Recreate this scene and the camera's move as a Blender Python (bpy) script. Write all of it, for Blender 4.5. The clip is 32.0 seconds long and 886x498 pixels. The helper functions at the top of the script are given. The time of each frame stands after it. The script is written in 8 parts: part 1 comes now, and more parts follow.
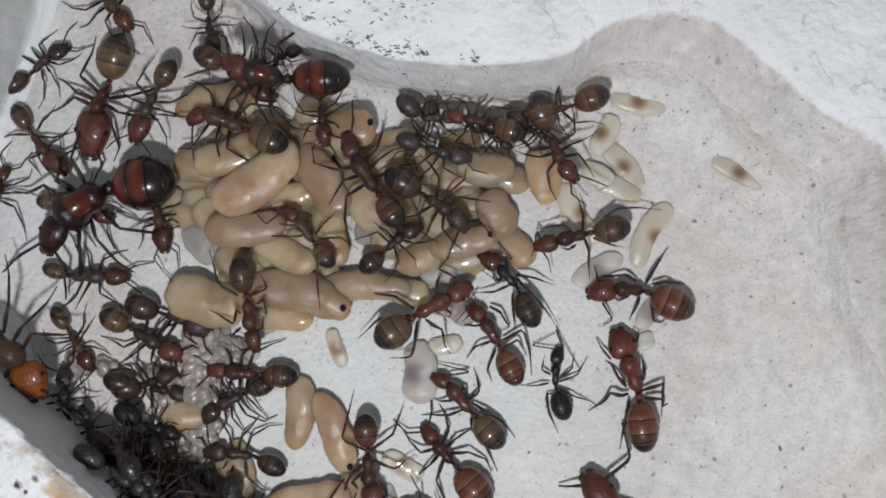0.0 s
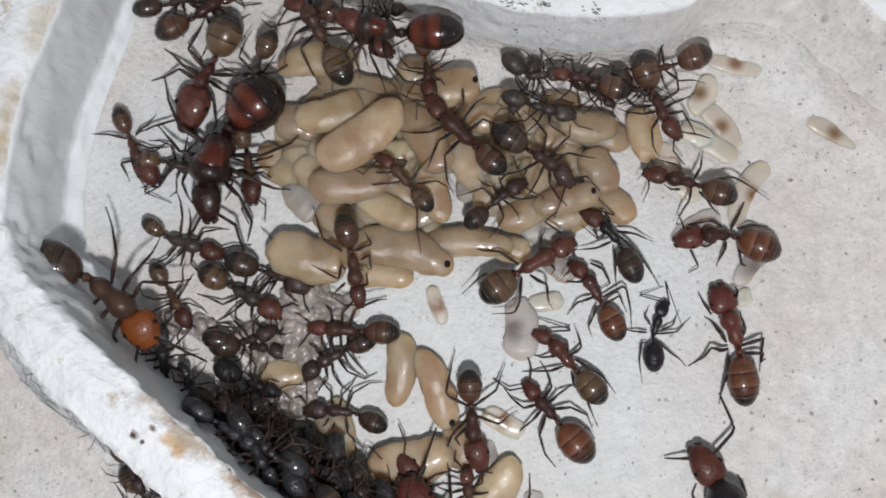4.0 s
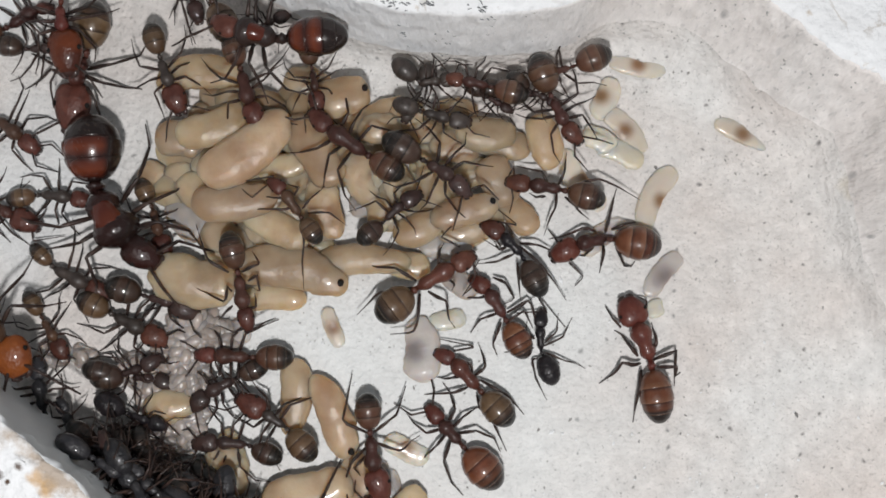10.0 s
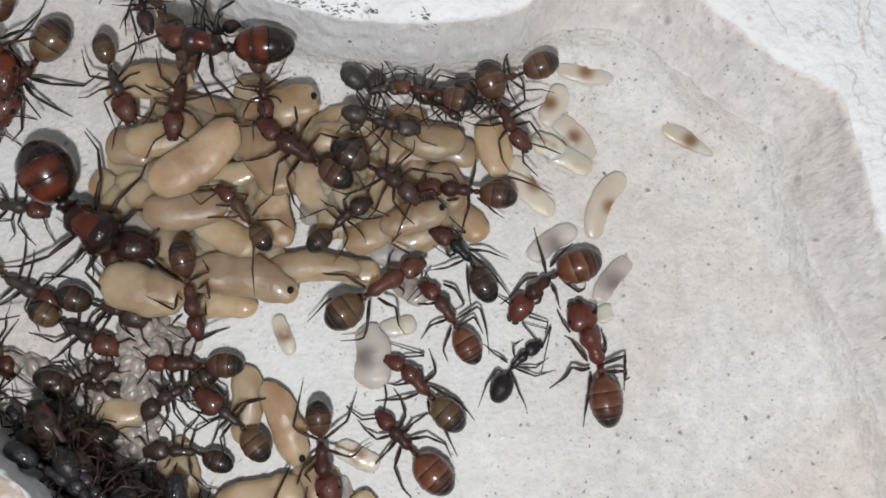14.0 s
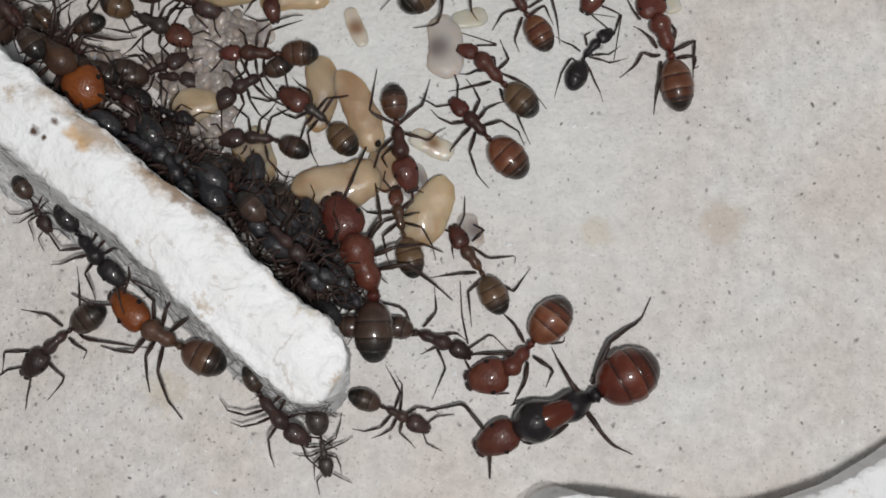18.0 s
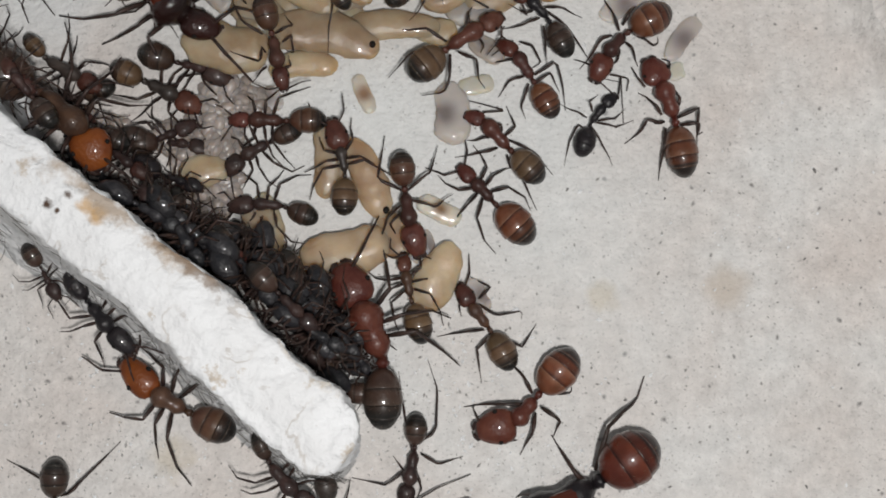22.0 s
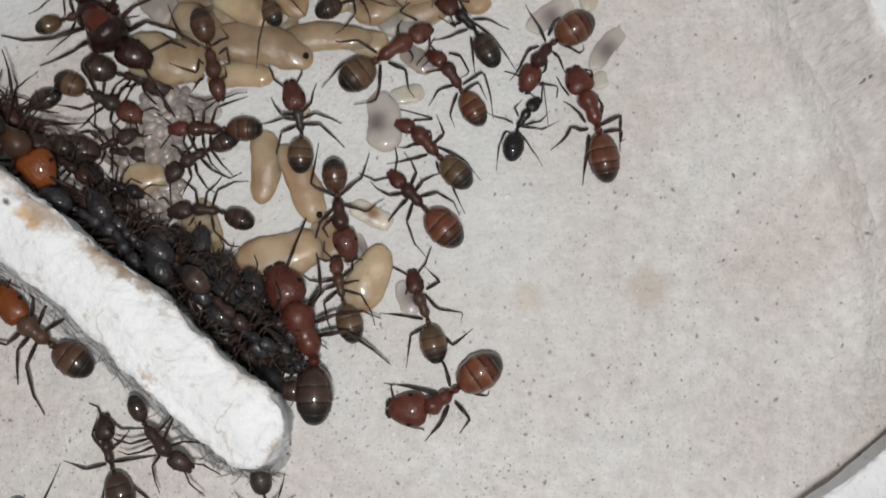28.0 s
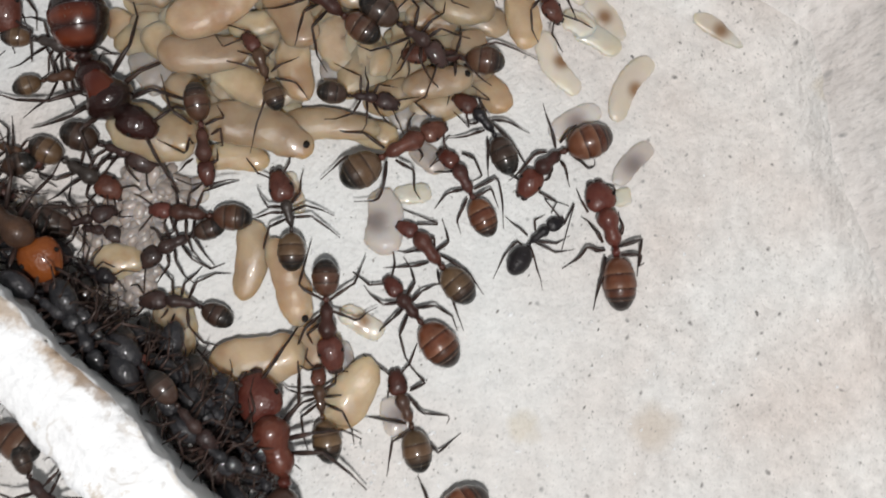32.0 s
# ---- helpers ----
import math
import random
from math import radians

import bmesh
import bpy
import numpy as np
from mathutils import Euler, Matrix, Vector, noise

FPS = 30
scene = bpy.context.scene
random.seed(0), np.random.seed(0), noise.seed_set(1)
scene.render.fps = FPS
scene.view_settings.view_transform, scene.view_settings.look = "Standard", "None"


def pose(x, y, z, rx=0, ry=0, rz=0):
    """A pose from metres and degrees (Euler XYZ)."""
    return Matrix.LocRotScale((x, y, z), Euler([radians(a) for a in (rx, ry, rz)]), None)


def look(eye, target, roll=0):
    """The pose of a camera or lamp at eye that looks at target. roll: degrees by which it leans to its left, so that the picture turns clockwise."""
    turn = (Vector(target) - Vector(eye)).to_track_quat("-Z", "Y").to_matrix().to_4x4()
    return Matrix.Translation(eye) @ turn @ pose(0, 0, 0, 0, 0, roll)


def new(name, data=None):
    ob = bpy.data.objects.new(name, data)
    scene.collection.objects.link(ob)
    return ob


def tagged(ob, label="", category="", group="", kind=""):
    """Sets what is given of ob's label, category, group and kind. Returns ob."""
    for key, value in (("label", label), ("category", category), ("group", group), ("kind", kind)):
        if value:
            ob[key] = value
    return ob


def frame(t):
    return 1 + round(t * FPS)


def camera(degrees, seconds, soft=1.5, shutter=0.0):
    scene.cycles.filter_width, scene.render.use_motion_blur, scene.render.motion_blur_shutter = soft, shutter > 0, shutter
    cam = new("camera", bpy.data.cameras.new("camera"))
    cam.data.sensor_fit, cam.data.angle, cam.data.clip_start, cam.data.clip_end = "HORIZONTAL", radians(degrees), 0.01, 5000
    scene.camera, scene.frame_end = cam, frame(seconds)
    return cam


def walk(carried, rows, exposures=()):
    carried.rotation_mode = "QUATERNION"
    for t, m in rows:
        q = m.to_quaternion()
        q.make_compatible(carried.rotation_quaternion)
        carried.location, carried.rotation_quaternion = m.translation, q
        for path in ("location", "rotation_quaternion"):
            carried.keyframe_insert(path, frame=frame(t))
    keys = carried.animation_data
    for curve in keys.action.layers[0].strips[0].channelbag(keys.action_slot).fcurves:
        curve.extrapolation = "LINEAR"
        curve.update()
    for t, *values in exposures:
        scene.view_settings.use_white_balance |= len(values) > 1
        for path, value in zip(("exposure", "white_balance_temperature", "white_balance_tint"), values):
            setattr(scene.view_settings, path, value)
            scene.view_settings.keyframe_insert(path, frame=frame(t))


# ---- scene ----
EXPOSURES = [(0, -0.13, 6500, 10), (1, 0.02, 6450, 10), (4, 0.04, 6550, 10), (8, 0.13, 6750, 10), (13, 0.1, 6700, 10), (16, 0.05, 6750, 10), (18, -0.22, 6850, 10), (20, -0.19, 6900, 10), (22, -0.19, 6900, 10), (24, -0.27, 6850, 10), (27, -0.25, 6850, 10), (29, -0.09, 6850, 10), (32, 0.18, 6850, 10)]
MM = 0.001
cam = camera(40, 32.0, 1.75, 0.4)
walk(cam, [
    (0, pose(14.785 * MM, 4.391 * MM, 90.378 * MM, 0.979, 4.392, 5.045)),
    (0.5, pose(11.011 * MM, 1.531 * MM, 91.102 * MM, 1.926, 3.200, 4.992)),
    (1, pose(6.199 * MM, 0.889 * MM, 92.712 * MM, 2.470, 3.076, 5.283)),
    (1.5, pose(2.209 * MM, -1.286 * MM, 92.387 * MM, 3.229, 1.796, 5.204)),
    (2, pose(1.109 * MM, -2.752 * MM, 93.111 * MM, 3.309, 1.783, 5.418)),
    (2.5, pose(1.728 * MM, -3.469 * MM, 92.816 * MM, 2.962, 1.644, 5.406)),
    (3, pose(1.068 * MM, -4.478 * MM, 92.899 * MM, 3.321, 1.820, 5.646)),
    (3.5, pose(1.063 * MM, -3.440 * MM, 92.501 * MM, 2.998, 1.427, 5.468)),
    (4, pose(3.312 * MM, -2.075 * MM, 91.500 * MM, 2.391, 1.543, 5.110)),
    (4.5, pose(4.876 * MM, -1.334 * MM, 90.287 * MM, 1.437, 0.992, 4.006)),
    (6.5, pose(4.195 * MM, -6.707 * MM, 86.873 * MM, 4.380, 0.325, 3.642)),
    (7, pose(3.391 * MM, -6.597 * MM, 86.765 * MM, 4.350, -0.015, 3.587)),
    (7.5, pose(4.024 * MM, -7.345 * MM, 86.114 * MM, 4.338, -0.058, 3.573)),
    (8, pose(4.281 * MM, -7.058 * MM, 85.683 * MM, 4.604, -0.202, 3.424)),
    (8.5, pose(4.705 * MM, -5.339 * MM, 85.051 * MM, 3.927, -0.127, 3.289)),
    (9, pose(7.124 * MM, -3.597 * MM, 86.198 * MM, 3.768, 0.704, 3.134)),
    (9.5, pose(6.843 * MM, -3.853 * MM, 86.069 * MM, 4.305, -0.146, 3.213)),
    (10, pose(8.363 * MM, -3.226 * MM, 86.547 * MM, 4.303, 0.039, 3.304)),
    (10.5, pose(6.488 * MM, -4.656 * MM, 87.083 * MM, 4.630, 0.120, 3.520)),
    (11, pose(7.483 * MM, -5.529 * MM, 87.199 * MM, 4.759, 0.124, 3.353)),
    (11.5, pose(7.486 * MM, -3.980 * MM, 87.838 * MM, 5.281, -0.062, 3.393)),
    (12, pose(10.557 * MM, -0.989 * MM, 87.887 * MM, 4.603, 0.583, 3.135)),
    (12.5, pose(11.122 * MM, -0.508 * MM, 86.913 * MM, 4.427, 0.684, 3.073)),
    (13, pose(12.076 * MM, -0.357 * MM, 86.692 * MM, 4.069, 0.826, 2.967)),
    (13.5, pose(11.606 * MM, -1.740 * MM, 86.952 * MM, 4.414, 0.497, 3.032)),
    (15.5, pose(8.968 * MM, -10.998 * MM, 86.280 * MM, 6.637, -2.836, 2.004)),
    (16, pose(6.574 * MM, -14.232 * MM, 84.362 * MM, 5.353, -2.607, 2.076)),
    (16.5, pose(7.531 * MM, -18.491 * MM, 83.666 * MM, 5.584, -2.390, 2.129)),
    (17, pose(8.423 * MM, -23.387 * MM, 83.895 * MM, 4.859, -2.150, 2.302)),
    (17.5, pose(5.894 * MM, -26.109 * MM, 85.100 * MM, 4.318, -1.626, 2.255)),
    (18, pose(4.874 * MM, -25.250 * MM, 85.857 * MM, 4.495, -1.731, 2.000)),
    (18.5, pose(5.379 * MM, -25.452 * MM, 86.427 * MM, 4.355, -2.217, 1.760)),
    (19, pose(3.735 * MM, -25.987 * MM, 86.082 * MM, 4.255, -1.909, 1.940)),
    (19.5, pose(2.757 * MM, -24.897 * MM, 86.008 * MM, 4.633, -1.946, 2.005)),
    (20, pose(3.290 * MM, -24.673 * MM, 85.332 * MM, 4.631, -2.008, 2.031)),
    (20.5, pose(1.520 * MM, -23.822 * MM, 85.999 * MM, 4.619, -1.633, 2.520)),
    (21, pose(2.292 * MM, -23.043 * MM, 86.948 * MM, 5.246, -1.816, 2.166)),
    (21.5, pose(3.556 * MM, -22.687 * MM, 86.837 * MM, 5.219, -2.394, 1.889)),
    (22, pose(2.924 * MM, -22.231 * MM, 86.665 * MM, 5.493, -2.574, 1.874)),
    (22.5, pose(-0.048 * MM, -22.340 * MM, 85.668 * MM, 5.531, -2.476, 2.222)),
    (23, pose(-1.058 * MM, -25.422 * MM, 85.639 * MM, 4.587, -0.758, 2.527)),
    (23.5, pose(-0.343 * MM, -28.311 * MM, 85.609 * MM, 4.110, -0.643, 2.321)),
    (24, pose(0.458 * MM, -28.830 * MM, 86.088 * MM, 3.668, -1.073, 2.462)),
    (24.5, pose(0.565 * MM, -28.347 * MM, 86.361 * MM, 4.223, -1.444, 2.343)),
    (26.5, pose(3.662 * MM, -25.663 * MM, 85.975 * MM, 4.213, -1.739, 2.068)),
    (27, pose(5.096 * MM, -24.878 * MM, 85.618 * MM, 3.935, -1.905, 1.805)),
    (27.5, pose(7.594 * MM, -23.269 * MM, 86.526 * MM, 4.724, -1.985, 1.579)),
    (28, pose(8.102 * MM, -22.166 * MM, 90.512 * MM, 5.478, -2.385, 1.716)),
    (28.5, pose(5.679 * MM, -19.407 * MM, 93.837 * MM, 5.971, -2.240, 1.954)),
    (29, pose(2.103 * MM, -18.223 * MM, 93.872 * MM, 6.492, -2.325, 2.290)),
    (29.5, pose(-1.180 * MM, -16.539 * MM, 93.483 * MM, 6.308, -2.060, 2.830)),
    (30, pose(-2.736 * MM, -15.908 * MM, 93.298 * MM, 6.589, -2.226, 3.102)),
    (30.5, pose(-2.327 * MM, -16.329 * MM, 91.939 * MM, 6.260, -1.713, 3.498)),
    (31, pose(3.157 * MM, -16.272 * MM, 88.903 * MM, 5.188, -1.717, 4.737)),
    (31.5, pose(6.051 * MM, -16.179 * MM, 87.274 * MM, 5.203, -2.781, 5.528)),
    (32, pose(6.872 * MM, -13.466 * MM, 83.777 * MM, 5.173, -3.554, 6.953)),
], EXPOSURES)

from mathutils.bvhtree import BVHTree

# ---- world, light, exposure ----
world = bpy.data.worlds.new("room")
scene.world = world
world.use_nodes = True
wbg = world.node_tree.nodes["Background"]
wbg.inputs[0].default_value = (0.86, 0.93, 1.0, 1)
wbg.inputs[1].default_value = 0.215


def lamp(name, eye, target, size, watts, colour):
    data = bpy.data.lights.new(name, "AREA")
    data.shape, data.size, data.energy, data.color = "DISK", size * MM, watts, colour
    ob = new(name, data)
    ob.matrix_world = look([v * MM for v in eye], [v * MM for v in target])
    return ob


lamp("phone_lamp", (11, -38, 120), (4, -10, 0), 9, 0.121, (0.975, 0.983, 1.01))


# ---- materials ----
def material(name, colour, rough=0.5, second=None, scale=400.0, bump=0.0, bump_scale=2500.0, spec=0.5, sub=0.0, coat=0.0, fleck=None, fleck_scale=900.0, fleck_size=0.1, island=0.0, cracks=None, flat=False, spot=None, spot_mm=0.9, depth=0.0012, streak=None, relief=0.0003, wet=0.0, bands=None, crested=False, steep=False):
    """A procedural surface: two colours mixed by noise, fine relief, and flecks where given."""
    m = bpy.data.materials.new(name)
    m.use_nodes = True
    n, l = m.node_tree.nodes, m.node_tree.links
    b = n["Principled BSDF"]
    b.inputs["Roughness"].default_value = rough
    b.inputs["Specular IOR Level"].default_value = spec
    b.inputs["Coat Weight"].default_value = coat
    b.inputs["Coat Roughness"].default_value = 0.08
    if sub:
        b.inputs["Subsurface Weight"].default_value = sub
        b.inputs["Subsurface Radius"].default_value = (1.0, 0.7, 0.45)
        b.inputs["Subsurface Scale"].default_value = depth
    geo = n.new("ShaderNodeTexCoord")
    coords = geo.outputs["Object"]
    if steep:
        lie = n.new("ShaderNodeMapping")
        lie.inputs["Scale"].default_value = (1, 1, 0.28)
        l.new(coords, lie.inputs["Vector"])
        coords = lie.outputs[0]
    tex = n.new("ShaderNodeTexNoise")
    tex.inputs["Scale"].default_value, tex.inputs["Detail"].default_value = scale, 5
    grain = coords
    if island:
        which = n.new("ShaderNodeObjectInfo")
        shift = n.new("ShaderNodeVectorMath")
        shift.operation = "ADD"
        l.new(grain, shift.inputs[0])
        l.new(which.outputs["Random"], shift.inputs[1])
        grain = shift.outputs[0]
    l.new(grain, tex.inputs["Vector"])
    ramp = n.new("ShaderNodeMapRange")
    ramp.inputs["From Min"].default_value, ramp.inputs["From Max"].default_value = 0.35, 0.65
    l.new(tex.outputs["Fac"], ramp.inputs["Value"])
    mix = n.new("ShaderNodeMix")
    mix.data_type = "RGBA"
    second = second or [c * 0.8 for c in colour]
    mix.inputs["A"].default_value, mix.inputs["B"].default_value = (*colour, 1), (*second, 1)
    l.new(ramp.outputs["Result"], mix.inputs["Factor"])
    out = mix.outputs["Result"]
    if bands:
        along = n.new("ShaderNodeAttribute")
        along.attribute_name = "along"
        shiver = n.new("ShaderNodeMath")
        shiver.operation = "MULTIPLY_ADD"
        shiver.inputs[1].default_value = 0.035
        l.new(tex.outputs["Fac"], shiver.inputs[0])
        l.new(along.outputs["Fac"], shiver.inputs[2])
        strip = n.new("ShaderNodeValToRGB")
        for k, (at, tone) in enumerate(bands):
            stop = strip.color_ramp.elements[k] if k < 2 else strip.color_ramp.elements.new(at + 0.017)
            stop.position, stop.color = at + 0.017 * (k > 0), (*tone, 1)
        l.new(shiver.outputs[0], strip.inputs["Fac"])
        mottle = n.new("ShaderNodeMapRange")
        mottle.inputs["From Min"].default_value, mottle.inputs["From Max"].default_value = 0.3, 0.7
        mottle.inputs["To Min"].default_value, mottle.inputs["To Max"].default_value = 0.78, 1.2
        l.new(tex.outputs["Fac"], mottle.inputs["Value"])
        worn = n.new("ShaderNodeMix")
        worn.data_type, worn.blend_type = "RGBA", "MULTIPLY"
        worn.inputs["Factor"].default_value = 1.0
        l.new(strip.outputs["Color"], worn.inputs["A"])
        l.new(mottle.outputs["Result"], worn.inputs["B"])
        out = worn.outputs["Result"]
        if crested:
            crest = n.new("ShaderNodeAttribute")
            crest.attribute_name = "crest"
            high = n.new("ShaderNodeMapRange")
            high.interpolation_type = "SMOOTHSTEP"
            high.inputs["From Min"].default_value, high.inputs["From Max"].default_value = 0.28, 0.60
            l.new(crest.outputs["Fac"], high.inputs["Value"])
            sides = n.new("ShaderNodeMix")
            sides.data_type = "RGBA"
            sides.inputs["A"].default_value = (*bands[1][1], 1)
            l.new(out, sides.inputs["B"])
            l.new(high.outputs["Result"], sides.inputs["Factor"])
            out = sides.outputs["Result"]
    if flat:
        wide = n.new("ShaderNodeTexNoise")
        wide.inputs["Scale"].default_value, wide.inputs["Detail"].default_value = 760, 8
        wide.inputs["Roughness"].default_value = 0.72
        l.new(coords, wide.inputs["Vector"])
        tone = n.new("ShaderNodeMapRange")
        tone.inputs["From Min"].default_value, tone.inputs["From Max"].default_value = 0.3, 0.7
        tone.inputs["To Min"].default_value, tone.inputs["To Max"].default_value = 0.80, 1.12
        l.new(wide.outputs["Fac"], tone.inputs["Value"])
        shade = n.new("ShaderNodeMix")
        shade.data_type, shade.blend_type = "RGBA", "MULTIPLY"
        shade.inputs["Factor"].default_value = 1.0
        l.new(out, shade.inputs["A"])
        l.new(tone.outputs["Result"], shade.inputs["B"])
        out = shade.outputs["Result"]
        grit = n.new("ShaderNodeTexNoise")
        grit.inputs["Scale"].default_value, grit.inputs["Detail"].default_value = 4200, 3
        l.new(coords, grit.inputs["Vector"])
        dots = n.new("ShaderNodeMapRange")
        dots.inputs["From Min"].default_value, dots.inputs["From Max"].default_value = 0.60, 0.71
        dots.inputs["To Max"].default_value = 0.42
        l.new(grit.outputs["Fac"], dots.inputs["Value"])
        peppered = n.new("ShaderNodeMix")
        peppered.data_type = "RGBA"
        peppered.inputs["B"].default_value = (*fleck, 1)
        l.new(out, peppered.inputs["A"])
        l.new(dots.outputs["Result"], peppered.inputs["Factor"])
        out = peppered.outputs["Result"]
    if fleck:
        vor = n.new("ShaderNodeTexVoronoi")
        vor.voronoi_dimensions = "2D" if flat and not steep else "3D"
        vor.inputs["Scale"].default_value = fleck_scale
        shake = n.new("ShaderNodeTexNoise")
        shake.inputs["Scale"].default_value = fleck_scale * 1.7
        l.new(coords, shake.inputs["Vector"])
        push = n.new("ShaderNodeVectorMath")
        push.operation = "MULTIPLY_ADD"
        push.inputs[1].default_value = (0.45 / fleck_scale,) * 3
        l.new(shake.outputs["Color"], push.inputs[0])
        l.new(coords, push.inputs[2])
        l.new(push.outputs[0], vor.inputs["Vector"])
        near = n.new("ShaderNodeMapRange")
        some = n.new("ShaderNodeSeparateColor")
        radius = n.new("ShaderNodeMath")
        radius.operation = "MULTIPLY_ADD"
        radius.inputs[1].default_value, radius.inputs[2].default_value = 1.2 * fleck_size, 0.25 * fleck_size
        l.new(some.outputs[1], radius.inputs[0])
        near.inputs["From Max"].default_value = 0.0
        near.inputs["To Max"].default_value = 1.1
        l.new(radius.outputs[0], near.inputs["From Min"])
        l.new(vor.outputs["Distance"], near.inputs["Value"])
        l.new(vor.outputs["Color"], some.inputs["Color"])
        few = n.new("ShaderNodeMath")
        few.operation = "GREATER_THAN"
        few.inputs[1].default_value = 0.5 if steep else 0.74
        l.new(some.outputs[0], few.inputs[0])
        times = n.new("ShaderNodeMath")
        times.operation = "MULTIPLY"
        l.new(near.outputs["Result"], times.inputs[0])
        l.new(few.outputs[0], times.inputs[1])
        dirt = n.new("ShaderNodeMix")
        dirt.data_type = "RGBA"
        dirt.inputs["B"].default_value = (*fleck, 1)
        l.new(out, dirt.inputs["A"])
        l.new(times.outputs[0], dirt.inputs["Factor"])
        out = dirt.outputs["Result"]
    if spot:
        far = n.new("ShaderNodeVectorMath")
        far.operation = "LENGTH"
        level = n.new("ShaderNodeVectorMath")
        level.operation = "MULTIPLY"
        level.inputs[1].default_value = (1, 1, 0)
        l.new(coords, level.inputs[0])
        l.new(level.outputs[0], far.inputs[0])
        fade = n.new("ShaderNodeMapRange")
        fade.interpolation_type = "SMOOTHSTEP"
        fade.inputs["From Min"].default_value, fade.inputs["From Max"].default_value = spot_mm * 0.0023, spot_mm * 0.0002
        l.new(far.outputs["Value"], fade.inputs["Value"])
        inner = n.new("ShaderNodeMix")
        inner.data_type = "RGBA"
        inner.inputs["B"].default_value = (*spot, 1)
        l.new(out, inner.inputs["A"])
        l.new(fade.outputs["Result"], inner.inputs["Factor"])
        out = inner.outputs["Result"]
    if cracks:
        web = n.new("ShaderNodeTexNoise")
        web.inputs["Scale"].default_value, web.inputs["Detail"].default_value = 130, 7
        web.inputs["Distortion"].default_value = 0.6
        l.new(coords, web.inputs["Vector"])
        off = n.new("ShaderNodeMath")
        off.operation = "SUBTRACT"
        off.inputs[1].default_value = 0.5
        l.new(web.outputs["Fac"], off.inputs[0])
        size = n.new("ShaderNodeMath")
        size.operation = "ABSOLUTE"
        l.new(off.outputs[0], size.inputs[0])
        thin = n.new("ShaderNodeMapRange")
        thin.inputs["From Min"].default_value, thin.inputs["From Max"].default_value = 0.010, 0.002
        l.new(size.outputs[0], thin.inputs["Value"])
        patch = n.new("ShaderNodeTexNoise")
        patch.inputs["Scale"].default_value = 260
        l.new(coords, patch.inputs["Vector"])
        where = n.new("ShaderNodeMapRange")
        where.inputs["From Min"].default_value, where.inputs["From Max"].default_value = 0.46, 0.60
        l.new(patch.outputs["Fac"], where.inputs["Value"])
        both = n.new("ShaderNodeMath")
        both.operation = "MULTIPLY"
        l.new(thin.outputs["Result"], both.inputs[0])
        l.new(where.outputs["Result"], both.inputs[1])
        line = n.new("ShaderNodeMix")
        line.data_type = "RGBA"
        line.inputs["B"].default_value = (*cracks, 1)
        l.new(out, line.inputs["A"])
        l.new(both.outputs[0], line.inputs["Factor"])
        out = line.outputs["Result"]
    if streak:
        line_up = n.new("ShaderNodeMapping")
        line_up.inputs["Rotation"].default_value = (0, 0, math.radians(streak[3]))
        line_up.inputs["Scale"].default_value = (0.14, 1.0, 1.0)
        l.new(coords, line_up.inputs["Vector"])
        fibre = n.new("ShaderNodeTexNoise")
        fibre.inputs["Scale"].default_value, fibre.inputs["Detail"].default_value = 1500, 5
        fibre.inputs["Distortion"].default_value = 0.5
        l.new(line_up.outputs[0], fibre.inputs["Vector"])
        pick = n.new("ShaderNodeMapRange")
        pick.inputs["From Min"].default_value, pick.inputs["From Max"].default_value = 0.50, 0.66
        pick.inputs["To Max"].default_value = 0.8
        l.new(fibre.outputs["Fac"], pick.inputs["Value"])
        scratch = n.new("ShaderNodeMix")
        scratch.data_type = "RGBA"
        scratch.inputs["B"].default_value = (*streak[:3], 1)
        l.new(out, scratch.inputs["A"])
        l.new(pick.outputs["Result"], scratch.inputs["Factor"])
        out = scratch.outputs["Result"]
    if island:
        info = n.new("ShaderNodeObjectInfo")
        hsv = n.new("ShaderNodeHueSaturation")
        val = n.new("ShaderNodeMapRange")
        val.inputs["To Min"].default_value, val.inputs["To Max"].default_value = 1 - island, 1 + island
        l.new(info.outputs["Random"], val.inputs["Value"])
        l.new(val.outputs["Result"], hsv.inputs["Value"])
        again = n.new("ShaderNodeMath")
        again.operation = "MULTIPLY"
        again.inputs[1].default_value = 7.31
        l.new(info.outputs["Random"], again.inputs[0])
        part_of = n.new("ShaderNodeMath")
        part_of.operation = "FRACT"
        l.new(again.outputs[0], part_of.inputs[0])
        tint = n.new("ShaderNodeMapRange")
        tint.inputs["To Min"].default_value, tint.inputs["To Max"].default_value = 0.495, 0.508
        l.new(part_of.outputs[0], tint.inputs["Value"])
        l.new(tint.outputs["Result"], hsv.inputs["Hue"])
        l.new(out, hsv.inputs["Color"])
        out = hsv.outputs["Color"]
    l.new(out, b.inputs["Base Color"])
    if wet:
        film_noise = n.new("ShaderNodeTexNoise")
        film_noise.inputs["Scale"].default_value, film_noise.inputs["Detail"].default_value = 700, 3
        l.new(grain, film_noise.inputs["Vector"])
        damp = n.new("ShaderNodeMapRange")
        damp.inputs["From Min"].default_value, damp.inputs["From Max"].default_value = 0.5, 0.62
        damp.inputs["To Max"].default_value = wet
        l.new(film_noise.outputs["Fac"], damp.inputs["Value"])
        l.new(damp.outputs["Result"], b.inputs["Coat Weight"])
